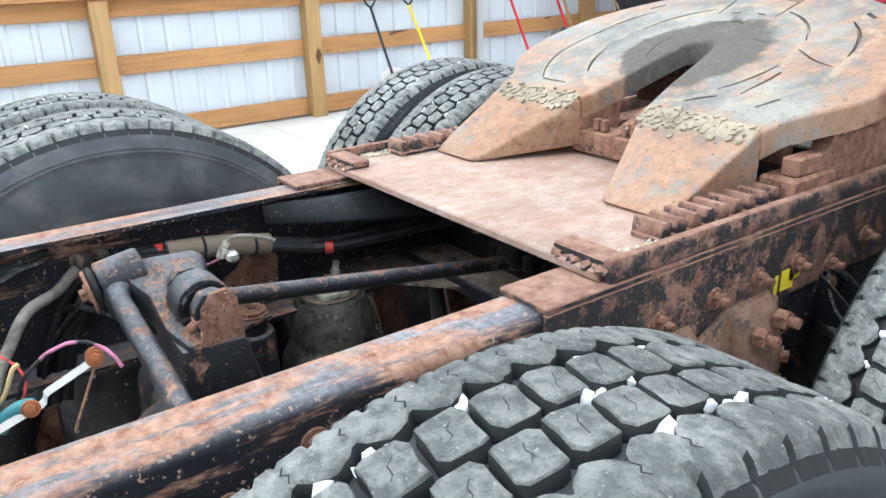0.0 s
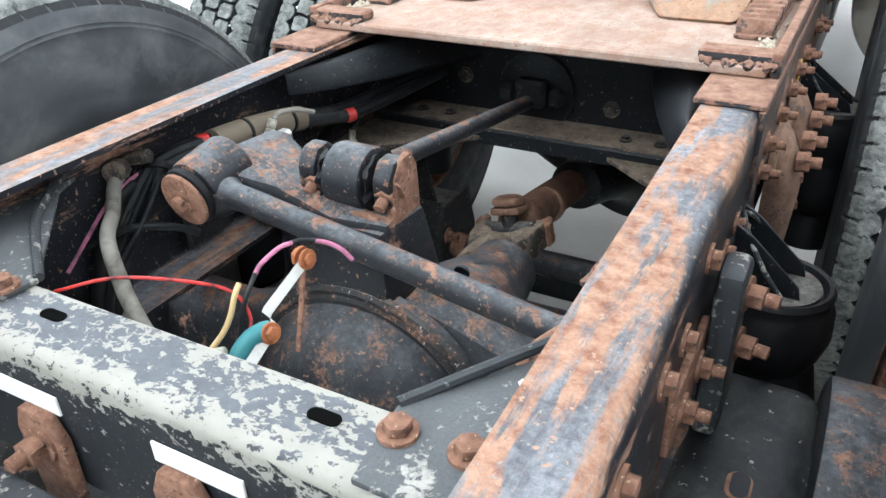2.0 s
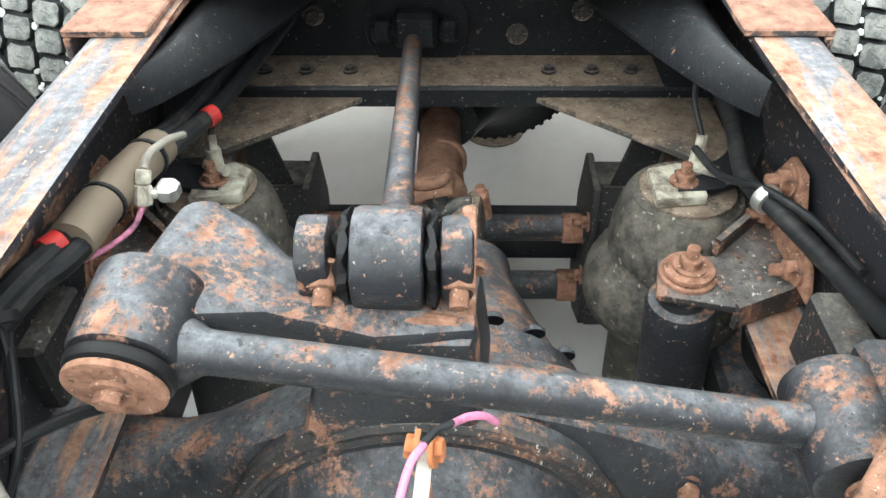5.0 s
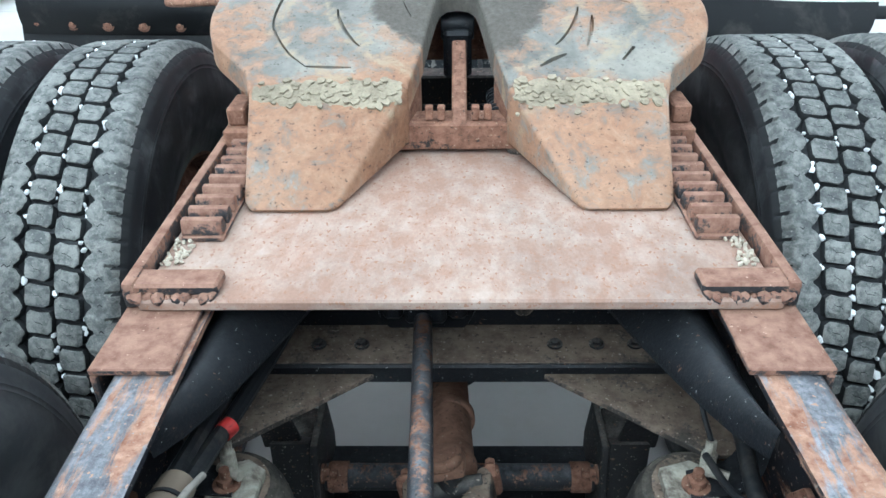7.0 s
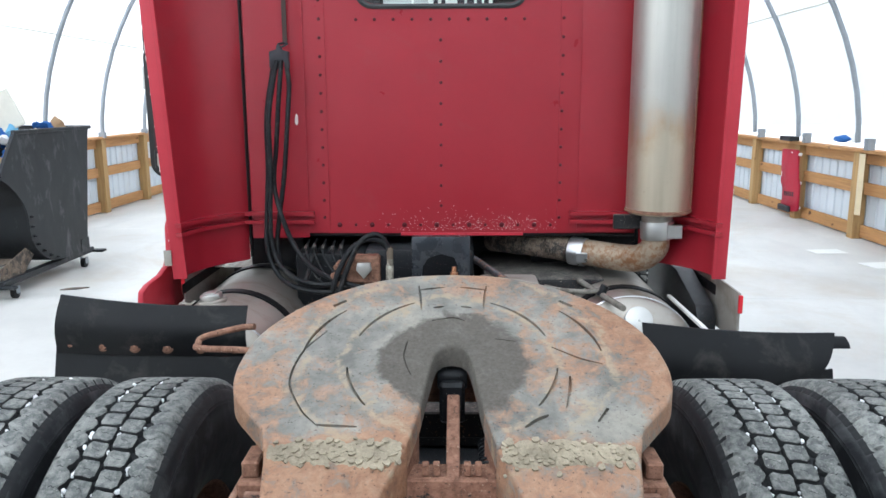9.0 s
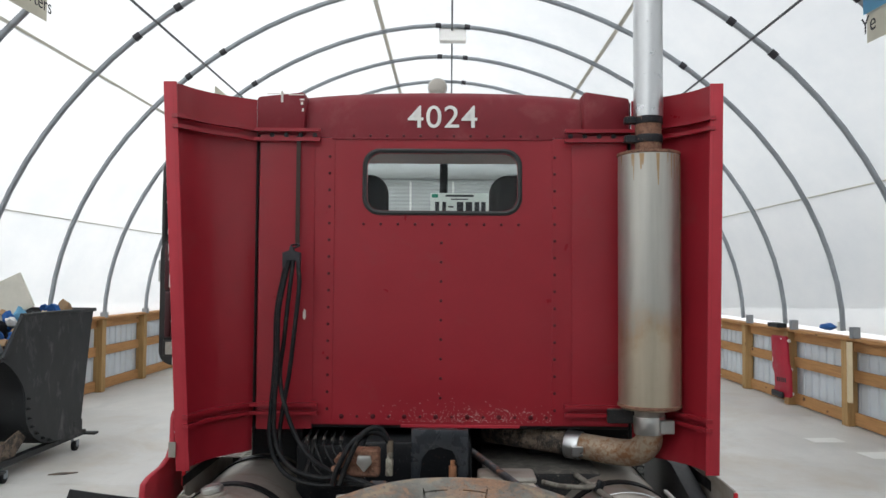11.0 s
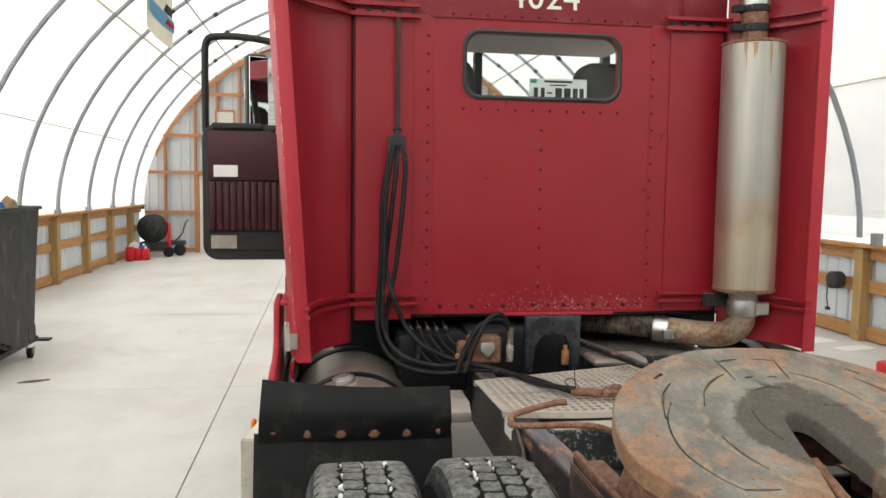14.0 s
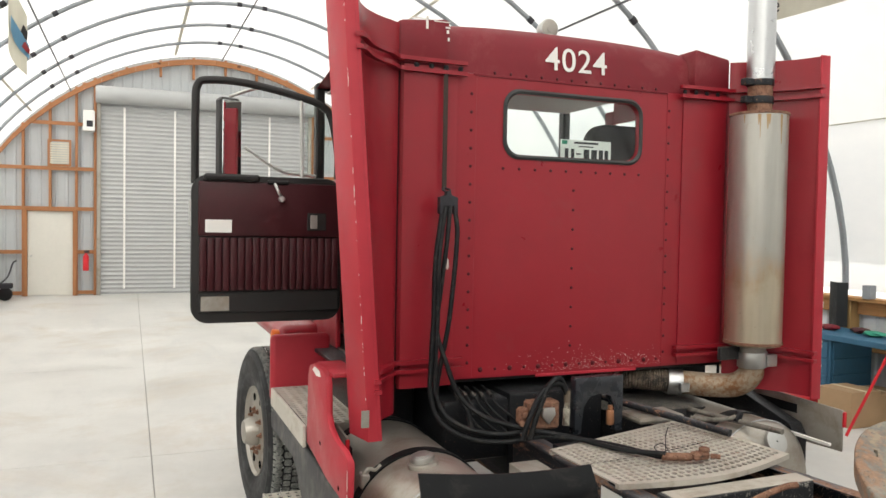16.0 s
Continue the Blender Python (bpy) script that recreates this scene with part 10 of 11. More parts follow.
box(bm, 0.42, 1.08, 3.30, 3.33, 0.98, 1.164, 0.004)
part("splash_panel", bm, MAT["black"], truck)
for k, (x, y, z) in enumerate(((-0.74, 2.93, 1.13), (-0.70, 2.93, 1.135), (-0.655, 2.93, 1.13), (-0.61, 2.93, 1.125), (-0.565, 2.93, 1.13))):
    line_part("brake_line", [(x, y + 0.10, z + 0.02), (x, y, z), (x + 0.02, y - 0.05, z - 0.05), (x + 0.06 + 0.01 * k, y - 0.10, z - 0.12), (x + 0.14, y - 0.14, z - 0.18)], 0.006, "hose", seg=8, n=4)
    bm = bmesh.new()
    cyl(bm, (x, y + 0.02, z + 0.005), (x, y - 0.015, z - 0.008), 0.011, seg=8, bev=0.002)
    part("line_nut", bm, MAT["black_dusty"], truck)
line_part("tank_line", [(0.42, 2.65, 1.0), (0.50, 2.62, 0.99), (0.62, 2.62, 0.985), (0.68, 2.60, 1.0)], 0.012, "grey_hose", "pale grey line to the tank")
bm = bmesh.new()
cyl(bm, (0.67, 2.6, 0.97), (0.69, 2.6, 1.02), 0.02, seg=10, bev=0.003)
part("line_elbow", bm, MAT["black"], truck)

# hanging hose holder
bm = bmesh.new()
box(bm, -0.822, -0.800, 2.966, 2.972, 2.115, 2.665, 0.001)
hold = part("hose_strap", bm, MAT["strap"], truck, "dark webbing strap holding the hoses")
bm = bmesh.new()
tube(bm, [(-0.811, 2.968, 2.69), (-0.795, 2.968, 2.675), (-0.811, 2.968, 2.655), (-0.827, 2.968, 2.675), (-0.811, 2.968, 2.69)], 0.004, 8, 5)
part("ring", bm, MAT["ink"], hold)
bm = bmesh.new()
tube(bm, [(-0.811, 2.968, 2.125), (-0.795, 2.935, 2.115), (-0.819, 2.892, 2.10), (-0.835, 2.93, 2.115), (-0.811, 2.968, 2.125)], 0.005, 8, 5)
part("ring", bm, MAT["ink"], hold)
bm = bmesh.new()
prism(bm, [(-0.045, -0.055), (-0.030, -0.06), (-0.022, -0.02), (0.022, -0.02), (0.030, -0.06), (0.045, -0.055), (0.045, 0.02), (0.012, 0.03), (0.008, 0.05), (-0.008, 0.05), (-0.012, 0.03), (-0.045, 0.02)], -0.02, 0.02, bev=0.003)
bm.transform(Matrix.Translation((-0.823, 2.892, 2.058)) @ Matrix(((1, 0, 0, 0), (0, 0, -1, 0), (0, 1, 0, 0), (0, 0, 0, 1))))
part("hose_hook", bm, MAT["ink"], hold, "black plastic hose hook")
HOSES = (
    [(-0.852, 2.935, 2.045), (-0.870, 2.925, 1.95), (-0.897, 2.91, 1.77), (-0.901, 2.91, 1.53), (-0.915, 2.90, 1.30), (-0.915, 2.87, 1.16), (-0.875, 2.82, 1.05), (-0.78, 2.74, 0.985), (-0.64, 2.64, 0.98), (-0.50, 2.52, 1.03), (-0.38, 2.25, 1.065), (-0.26, 2.02, 1.062), (-0.18, 1.97, 1.066)],
    [(-0.838, 2.93, 2.045), (-0.858, 2.92, 1.95), (-0.884, 2.90, 1.77), (-0.886, 2.90, 1.53), (-0.896, 2.89, 1.30), (-0.890, 2.87, 1.17), (-0.85, 2.82, 1.075), (-0.76, 2.74, 1.02), (-0.65, 2.66, 1.01), (-0.58, 2.62, 1.03), (-0.55, 2.60, 1.07)],
    [(-0.796, 2.93, 2.020), (-0.786, 2.92, 1.916), (-0.801, 2.91, 1.724), (-0.826, 2.91, 1.486), (-0.858, 2.92, 1.298), (-0.872, 2.90, 1.158), (-0.84, 2.83, 1.05), (-0.73, 2.74, 1.00), (-0.62, 2.68, 1.00), (-0.56, 2.64, 1.00)],
    [(-0.819, 2.93, 2.045), (-0.837, 2.92, 1.867), (-0.862, 2.93, 1.628), (-0.878, 2.925, 1.457), (-0.842, 2.89, 1.308), (-0.783, 2.86, 1.168), (-0.70, 2.78, 1.08), (-0.60, 2.64, 1.05), (-0.46, 2.40, 1.06), (-0.36, 2.16, 1.062), (-0.26, 2.00, 1.080)],
)
def laid(p):
    """Lowers the loose ends onto the walkway and holds the hanging part off the cab."""
    k = max(0.0, min(1.0, (2.70 - p[1]) / 0.30))
    f = max(0.0, min(1.0, (p[2] - 1.05) / 0.2))
    return (p[0] + 0.10 * k + 0.006 * f, p[1] + 0.12 * k - 0.045 * f, p[2] - 0.052 * k)


for h in HOSES:
    line_part("air_hose", [laid(q) for q in h], 0.0115, "hose", "black air hose hanging in a loop behind the cab", seg=12, n=8)
bm = bmesh.new()
cyl(bm, (-0.27, 2.005, 1.068), (-0.16, 1.955, 1.07), 0.017, seg=12, bev=0.003)
box(bm, -0.16, -0.08, 1.93, 1.975, 1.056, 1.09, 0.01)
cyl(bm, (-0.10, 1.95, 1.09), (-0.10, 1.95, 1.105), 0.022, seg=14, bev=0.004)
cyl(bm, (-0.09, 1.925, 1.075), (-0.06, 1.90, 1.075), 0.010, seg=8)
bm.transform(Matrix.Translation((0.10, 0.12, -0.052)))
part("glad_hand", bm, MAT["rusty"], truck, "rusty air coupling lying on the walkway")
line_part("wire_tie", [(-0.155, 2.12, 1.025), (-0.162, 2.115, 1.10), (-0.155, 2.11, 1.14)], 0.002, "ink", seg=6)
line_part("wire_tie", [(-0.16, 2.14, 1.02), (-0.19, 2.15, 1.05), (-0.17, 2.12, 1.07), (-0.14, 2.11, 1.03)], 0.002, "ink", seg=6)


# ---- loose things in the building ----
# tilting waste hopper on castors
hop = thing("waste_hopper", (-4.7, 7.1, 0), "scuffed black steel tilting hopper heaped with scrap", "hopper")
BELLY = [(6.196, 1.153), (6.33, 1.085), (6.45, 0.985), (6.541, 0.881), (6.59, 0.79), (6.607, 0.70), (6.612, 0.60), (6.635, 0.50), (6.69, 0.41), (6.784, 0.325), (6.90, 0.255), (7.03, 0.21), (7.39, 0.185), (7.76, 0.187)]
HX0, HX1 = -5.40, -4.22
YZ = Matrix(((0, 0, 1, 0), (1, 0, 0, 0), (0, 1, 0, 0), (0, 0, 0, 1)))
for x in (HX1 - 0.012, HX0):
    bm = bmesh.new()
    prism(bm, BELLY + [(7.77, 0.31), (7.89, 1.095), (8.025, 1.552), (6.524, 1.552), (6.35, 1.335)], x, x + 0.012)
    bm.transform(YZ)
    for v in bm.verts:
        v.co.x += 0.014 * noise.noise(Vector((0, v.co.y * 1.7, v.co.z * 1.9)))
    part("side_plate", bm, MAT["bin"], hop, "dented side plate with scuffs")
bm = bmesh.new()
prism(bm, BELLY + [(y + 0.010, z + 0.012) for y, z in BELLY[::-1]], HX0 + 0.013, HX1 - 0.013)
bm.transform(YZ)
part("belly_plate", bm, MAT["bin"], hop, "bowed belly plate")
bm = bmesh.new()
prism(bm, [(7.762, 0.20), (7.774, 0.20), (8.025, 1.552), (8.013, 1.552), (7.885, 1.095)], HX0 + 0.013, HX1 - 0.013)
bm.transform(YZ)
part("back_plate", bm, MAT["bin"], hop)
for a, b in (((HX1 - 0.004, 6.50, 1.565), (HX1 - 0.004, 8.06, 1.565)), ((HX0 + 0.004, 6.50, 1.565), (HX0 + 0.004, 8.06, 1.565)), ((HX0, 8.04, 1.566), (HX1, 8.04, 1.566)), ((HX1 - 0.002, 6.20, 1.165), (HX1 - 0.002, 6.52, 1.56)), ((HX0 + 0.002, 6.20, 1.165), (HX0 + 0.002, 6.52, 1.56)), ((HX0, 6.19, 1.155), (HX1, 6.19, 1.155))):
    bm = bmesh.new()
    d = Vector(b) - Vector(a)
    box(bm, -0.020, 0.020, -0.020, 0.020, 0, d.length, 0.006, Matrix.Translation(a) @ turn(d))
    part("rim_bar", bm, MAT["bin"], hop)
bm = bmesh.new()
box(bm, HX1 - 0.002, HX1 + 0.006, 7.60, 7.79, 0.18, 0.33, 0.002)
part("corner_plate", bm, MAT["bin"], hop)
for k in range(7):
    place("bolt", BOLT_L, MAT["bin"], (HX1 - 0.001, BELLY[5 + k][0] + 0.035, BELLY[5 + k][1] + 0.03), (1, 0, 0), hop)
# wheeled base under the belly
for x in (HX1 - 0.07, HX0 + 0.07):
    bm = bmesh.new()
    box(bm, x - 0.045, x + 0.045, 6.12, 7.95, 0.125, 0.183, 0.005)
    part("base_rail", bm, MAT["bin"], hop)
    bm = bmesh.new()
    prism(bm, [(6.16, 0.183), (6.55, 0.183), (6.75, 0.33), (6.62, 0.42), (6.16, 0.29)], x - 0.006, x + 0.006)
    bm.transform(YZ)
    part("rocker_plate", bm, MAT["tan_dust"], hop, "rusty rocker plate")
    for y in (6.25, 7.64):
        cx = x + (0.07 if x > -4.7 else -0.07)
        bm = bmesh.new()
        cyl(bm, (cx - 0.022, y, 0.055), (cx + 0.022, y, 0.055), 0.055, seg=20, bev=0.006)
        cs = part("castor", bm, MAT["rubber"], hop, "black castor wheel")
        bm = bmesh.new()
        cyl(bm, (cx - 0.036, y, 0.055), (cx + 0.036, y, 0.055), 0.012, seg=10)
        part("hub", bm, MAT["galv"], cs)
        for dx in (-0.034, 0.028):
            bm = bmesh.new()
            box(bm, cx + dx, cx + dx + 0.006, y - 0.03, y + 0.03, 0.05, 0.123, 0.001)
            part("fork", bm, MAT["galv"], cs)
for y0_, y1_ in ((6.06, 6.14), (7.90, 8.0)):
    bm = bmesh.new()
    box(bm, HX0 - 0.06, HX1 + 0.10, y0_, y1_, 0.124, 0.150, 0.004)
    part("base_bar", bm, MAT["bin"], hop)
bm = bmesh.new()
box(bm, HX0 + 0.12, HX1 - 0.12, 6.18, 6.60, 0.30, 0.315, 0.003)
part("deck_sheet", bm, MAT["tan_dust"], hop, "rusty sheet lying on the base")
rnd = random.Random(17)
cols = ["blue_rag", "orange", "cardboard", "paper", "tan_print", "ink", "bright_red", "sky_blue", "galv", "blue_rag", "orange"]
names_ = ["blue_rag", "orange_scrap", "cardboard_scrap", "paper_scrap", "wood_scrap", "black_scrap", "red_scrap", "blue_scrap", "metal_scrap", "blue_rag", "orange_scrap"]
for k in range(64):
    i = rnd.randrange(len(cols))
    x, y = rnd.uniform(HX0 + 0.10, HX1 - 0.09), rnd.uniform(6.32, 7.9)
    z = 1.16 + 0.33 * min(1.05, y - 6.3) + rnd.uniform(-0.05, 0.08)
    bm = bmesh.new()
    bmesh.ops.create_icosphere(bm, subdivisions=2, radius=1.0)
    sd = rnd.uniform(0, 50)
    for v in bm.verts:
        v.co *= 1 + 0.7 * noise.noise(v.co * 2.2 + Vector((sd, 0, 0)))
    bm.transform(Matrix.Translation((x, y, z)) @ Euler((rnd.uniform(0, 3), rnd.uniform(0, 3), rnd.uniform(0, 3))).to_matrix().to_4x4() @ Matrix.Diagonal((rnd.uniform(0.05, 0.13), rnd.uniform(0.04, 0.09), rnd.uniform(0.02, 0.05), 1)))
    tagged(part(names_[i], bm, MAT[cols[i]]), "crumpled piece of scrap heaped in the black hopper", "scrap", "scrap in the hopper")
bm = bmesh.new()
box(bm, 0.0, 0.80, -0.015, 0.015, 0.0, 0.40, 0.004, Matrix.Translation((-4.53, 7.30, 1.63)) @ Matrix(((-0.906, 0, -0.423, 0), (0, 1, 0, 0), (-0.423, 0, 0.906, 0), (0, 0, 0, 1))))
bmesh.ops.recalc_face_normals(bm, faces=bm.faces[:])
tagged(part("scrap_board", bm, MAT["cream"]), "stained off-white board standing in the hopper", "board")
bm = bmesh.new()
prism(bm, [(-3.95, 6.55), (-3.80, 6.58), (-3.70, 6.66), (-3.84, 6.65), (-3.90, 6.62)], 0.001, 0.012, bev=0.002)
tagged(part("floor_debris", bm, MAT["tan_dust"]), "scrap of dry mud lying on the floor", "debris")

# shovels and brooms leaning against the west wall
def shovel(y, grip, shaft, blade, label, size=1.0, lean_y=0.08):
    s_ = thing("shovel", (WL + 0.28, y, 0), label, "shovel", "tools along the wall")
    a, b = Vector((WL + 0.30, y + lean_y, 0.36)), Vector((WL + 0.03, y - 0.03, 1.02))
    bm = bmesh.new()
    cyl(bm, a, b, 0.014, seg=10)
    part("shaft", bm, MAT[shaft], s_)
    bm = bmesh.new()
    tube(bm, [b, b + Vector((-0.01, -0.05, 0.05)), b + Vector((-0.02, -0.055, 0.11)), b + Vector((-0.02, 0.055, 0.11)), b + Vector((-0.01, 0.05, 0.05)), b], 0.011, 8, 5)
    part("handle", bm, MAT[grip], s_, "D-shaped grip")
    bm = bmesh.new()
    w = 0.17 * size
    rows_ = []
    for j in range(6):
        v_ = j / 5
        rows_.append([bm.verts.new(Vector((WL + 0.30 + 0.05 * v_ - 0.03 * math.cos(math.pi * i / 6 - math.pi / 2), y + lean_y + 0.012 + w * (-1 + i / 3) * (1 - 0.15 * (v_ == 0)), 0.40 - 0.40 * v_ + 0.03 * math.cos(math.pi * (i / 3 - 1) / 2) * (v_ == 0) * 1.5))) for i in range(7)])
    for r0, r1 in zip(rows_, rows_[1:]):
        for i in range(6):
            bm.faces.new((r0[i], r0[i + 1], r1[i + 1], r1[i]))
    ex = bmesh.ops.solidify(bm, geom=bm.faces[:], thickness=0.004)
    part("blade", bm, MAT[blade], s_, "broad scoop blade")
    return s_


shovel(3.46, "ink", "ink", "white", "white plastic snow shovel with a black grip against the wall", 1.0, 0.03)
shovel(3.92, "ink", "yellow", "alu_dull", "yellow-shafted steel shovel with a black grip against the wall", 0.75, 0.08)
for y, m_, lab in ((5.25, "bright_red", "red-handled rake leaning against the wall"), (5.95, "bright_red", "red-handled rake leaning against the wall"), (6.05, "wood_z", "wooden-handled rake leaning against the wall"), (6.9, "wood_z", "wooden-handled rake leaning against the wall")):
    bm = bmesh.new()
    cyl(bm, (WL + 0.32, y + 0.25, 0.02), (WL + 0.03, y - 0.06, 1.18), 0.015, seg=10)
    tl = tagged(part("garden_rake", bm, MAT[m_]), lab, "tool", "tools along the wall")
bm = bmesh.new()
box(bm, WL + 0.04, WL + 0.075, 4.76, 4.84, 0.02, 1.22, 0.004)
box(bm, WL + 0.076, WL + 0.085, 4.77, 4.785, 0.02, 1.22, 0.002)
tagged(part("level_bar", bm, MAT["steel"]), "long aluminium straight-edge leaning on a post", "straight-edge", "tools along the wall")
# east side: red creeper hung on the wall, bench, boxes
HANG = Matrix.Translation((0.121, 0.13, -0.01))
rj = thing("mechanic_creeper", (WR - 0.02, 11.4, 0.08), "bright red moulded plastic creeper hung on the wall", "creeper")
bm = bmesh.new()
prism(bm, [(11.65, 1.05), (11.62, 1.08), (11.12, 1.09), (11.08, 1.06), (11.03, 0.67), (10.96, 0.56), (10.945, 0.17), (10.98, 0.14), (11.56, 0.09), (11.585, 0.12), (11.565, 0.20), (11.52, 0.28), (11.535, 0.46), (11.62, 0.55)], 5.185, 5.225, bev=0.010)
bm.transform(Matrix(((0, 0, 1, 0), (1, 0, 0, 0), (0, 1, 0, 0), (0, 0, 0, 1))))
bm.transform(HANG)
part("body", bm, MAT["crimson"], rj)
bm = bmesh.new()
box(bm, 5.140, 5.184, 11.16, 11.57, 0.10, 0.20, 0.02, None, 3)
bm.transform(HANG)
part("headrest", bm, MAT["ink"], rj, "padded black headrest")
for y0_, z0_, h_ in ((11.60, 0.64, 0.08), (11.30, 1.03, 0.02)):
    bm = bmesh.new()
    box(bm, 5.1825, 5.1845, y0_ - (0.02 if h_ > 0.05 else 0.06), y0_, z0_, z0_ + h_)
    bm.transform(HANG)
    part("hand_hole", bm, MAT["paper"], rj)
for k in range(5):
    bm = bmesh.new()
    box(bm, 5.1825, 5.1845, 11.10 + 0.072 * k, 11.15 + 0.072 * k, 0.36 - 0.004 * k, 0.43 - 0.004 * k)
    bm.transform(HANG)
    part("lettering_bar", bm, MAT["ink"], rj)
for y, z in ((11.05, 1.02), (10.99, 0.58), (10.96, 0.20)):
    bm = bmesh.new()
    cyl(bm, (5.226, y, z), (5.226, y + 0.03, z), 0.028, seg=14, bev=0.005)
    bm.transform(HANG)
    part("castor", bm, MAT["paper"], rj, "small white castor")
bm = bmesh.new()
box(bm, WR - 0.17, WR - 0.02, 11.22, 11.62, 1.215, 1.285, 0.01)
tagged(part("tool_case", bm, MAT["bin"]), "dark tool case on the wall cap", "case")
bm = bmesh.new()
bmesh.ops.create_icosphere(bm, subdivisions=2, radius=1.0)
for v in bm.verts:
    v.co *= 1 + 0.4 * noise.noise(v.co * 2)
bm.transform(Matrix.Translation((WR + 0.02, 10.0, 1.315)) @ Matrix.Diagonal((0.09, 0.17, 0.05, 1)))
tagged(part("blue_cloth", bm, MAT["blue_rag"]), "crumpled blue cloth on the wall cap", "cloth")
bm = bmesh.new()
cyl(bm, (WR, 9.62, 1.275), (WR, 9.62, 1.40), 0.035, seg=16, bev=0.004)
tagged(part("spray_can", bm, MAT["paper"]), "pale cylindrical can on the wall cap", "can")
bm = bmesh.new()
slab(bm, [(WR - 0.04, 9.22), (WR - 0.07, 9.28), (WR - 0.05, 9.35)], 0.35, 1.15, 0.006)
tagged(part("hanging_sack", bm, MAT["tan_print"]), "limp pale sack hanging on a post", "sack")
for x, y, w, d, a in ((4.86, 7.75, 0.42, 0.30, 8), (5.02, 7.25, 0.50, 0.22, 12), (4.6, 8.55, 0.40, 0.25, 5)):
    bm = bmesh.new()
    box(bm, -w / 2, w / 2, -d / 2, d / 2, 0.001, 0.004, 0, Matrix.Translation((x, y, 0)) @ Matrix.Rotation(radians(a), 4, "Z"))
    tagged(part("paper_sheet", bm, MAT["paper"]), "white sheet lying flat on the floor", "sheet", "sheets on the floor")
reel = thing("cord_reel", (WR - 0.1, 8.1, 0.7), "black cord reel with a hanging plug on the wall", "cord reel")
bm = bmesh.new()
cyl(bm, (WR - 0.14, 8.0, 0.72), (WR - 0.0, 8.0, 0.72), 0.11, seg=24, bev=0.01)
part("drum", bm, MAT["ink"], reel)
bm = bmesh.new()
tube(bm, [(WR - 0.1, 8.1, 0.68), (WR - 0.1, 8.12, 0.5), (WR - 0.1, 8.09, 0.36)], 0.008, 8, 5)
box(bm, WR - 0.12, WR - 0.08, 8.06, 8.12, 0.32, 0.36, 0.006)
part("cord", bm, MAT["ink"], reel)

desk = thing("workbench", (5.0, 5.6, 0), "blue steel desk used as a workbench, drawers down one side", "workbench")
bm = bmesh.new()
box(bm, 4.62, 5.30, 4.35, 6.05, 0.79, 0.85, 0.008)
part("top", bm, MAT["blue"], desk)
bm = bmesh.new()
box(bm, 4.66, 5.28, 5.48, 6.02, 0.22, 0.788, 0.006)
pd = part("pedestal", bm, MAT["blue"], desk)
for k in range(3):
    bm = bmesh.new()
    box(bm, 4.69, 5.25, 5.462, 5.479, 0.25 + 0.175 * k, 0.41 + 0.175 * k, 0.004)
    part("drawer", bm, MAT["blue"], pd)
    bm = bmesh.new()
    box(bm, 4.644, 4.659, 5.51, 5.99, 0.25 + 0.175 * k, 0.41 + 0.175 * k, 0.004)
    part("drawer", bm, MAT["blue"], pd)
for x in (4.68, 5.24):
    for y in (4.40, 5.98, 5.52):
        bm = bmesh.new()
        box(bm, x - 0.02, x + 0.02, y - 0.02, y + 0.02, 0.0, 0.79 if y < 5 else 0.22, 0.003)
        part("leg", bm, MAT["blue"], desk)
for x, y, l, m_, n_ in ((4.95, 5.75, 0.10, "red_dark", "glove"), (5.05, 5.45, 0.09, "maroon", "glove"), (4.95, 5.2, 0.10, "green", "glove")):
    bm = bmesh.new()
    bmesh.ops.create_icosphere(bm, subdivisions=2, radius=1.0)
    for v in bm.verts:
        v.co *= 1 + 0.35 * noise.noise(v.co * 2.1 + Vector((x, y, 0)))
    bm.transform(Matrix.Translation((x, y, 0.885)) @ Matrix.Diagonal((0.07, l * 1.3, 0.03, 1)))
    tagged(part(n_, bm, MAT[m_]), "crumpled work glove on the blue bench", "glove", "gloves on the bench")
bm = bmesh.new()
box(bm, 4.66, 4.95, 5.82, 6.03, 0.852, 0.862, 0.002)
tagged(part("red_folder", bm, MAT["bright_red"]), "flat bright red folder on the blue bench", "folder")
for x0, x1, y0_, y1_, h in ((4.35, 4.75, 4.95, 5.35, 0.36), (4.8, 5.2, 5.0, 5.4, 0.30)):
    bm = bmesh.new()
    box(bm, x0, x1, y0_, y1_, 0.002, h, 0.004)
    cb = thing("cardboard_box", ((x0 + x1) / 2, (y0_ + y1_) / 2, 0), "brown cardboard box under the bench", "box", "boxes by the bench")
    o_ = part("carton", bm, MAT["cardboard"], cb)
    bm = bmesh.new()
    box(bm, (x0 + x1) / 2 - 0.025, (x0 + x1) / 2 + 0.025, y0_ - 0.002, y1_ + 0.002, h - 0.06, h + 0.002)
    part("tape", bm, MAT["tan_print"], cb)
bm = bmesh.new()
cyl(bm, (4.05, 4.75, 0.02), (4.40, 4.45, 1.15), 0.014, seg=10)
tagged(part("red_pole", bm, MAT["bright_red"]), "thin red pole leaning on the bench", "pole")
bm = bmesh.new()
box(bm, 4.3, 4.7, 5.6, 6.0, 0.002, 0.16, 0.03, None, 2)
tagged(part("red_bag", bm, MAT["bright_red"]), "slumped bright red bag on the floor", "bag")
bm = bmesh.new()
slab(bm, [(WR - 0.02, 5.85), (WR - 0.10, 5.92), (WR - 0.07, 6.02), (WR - 0.02, 6.08)], 0.86, 1.36, 0.02)
tagged(part("hanging_coat", bm, MAT["bin"]), "dark jacket hanging over the wall cap", "jacket")

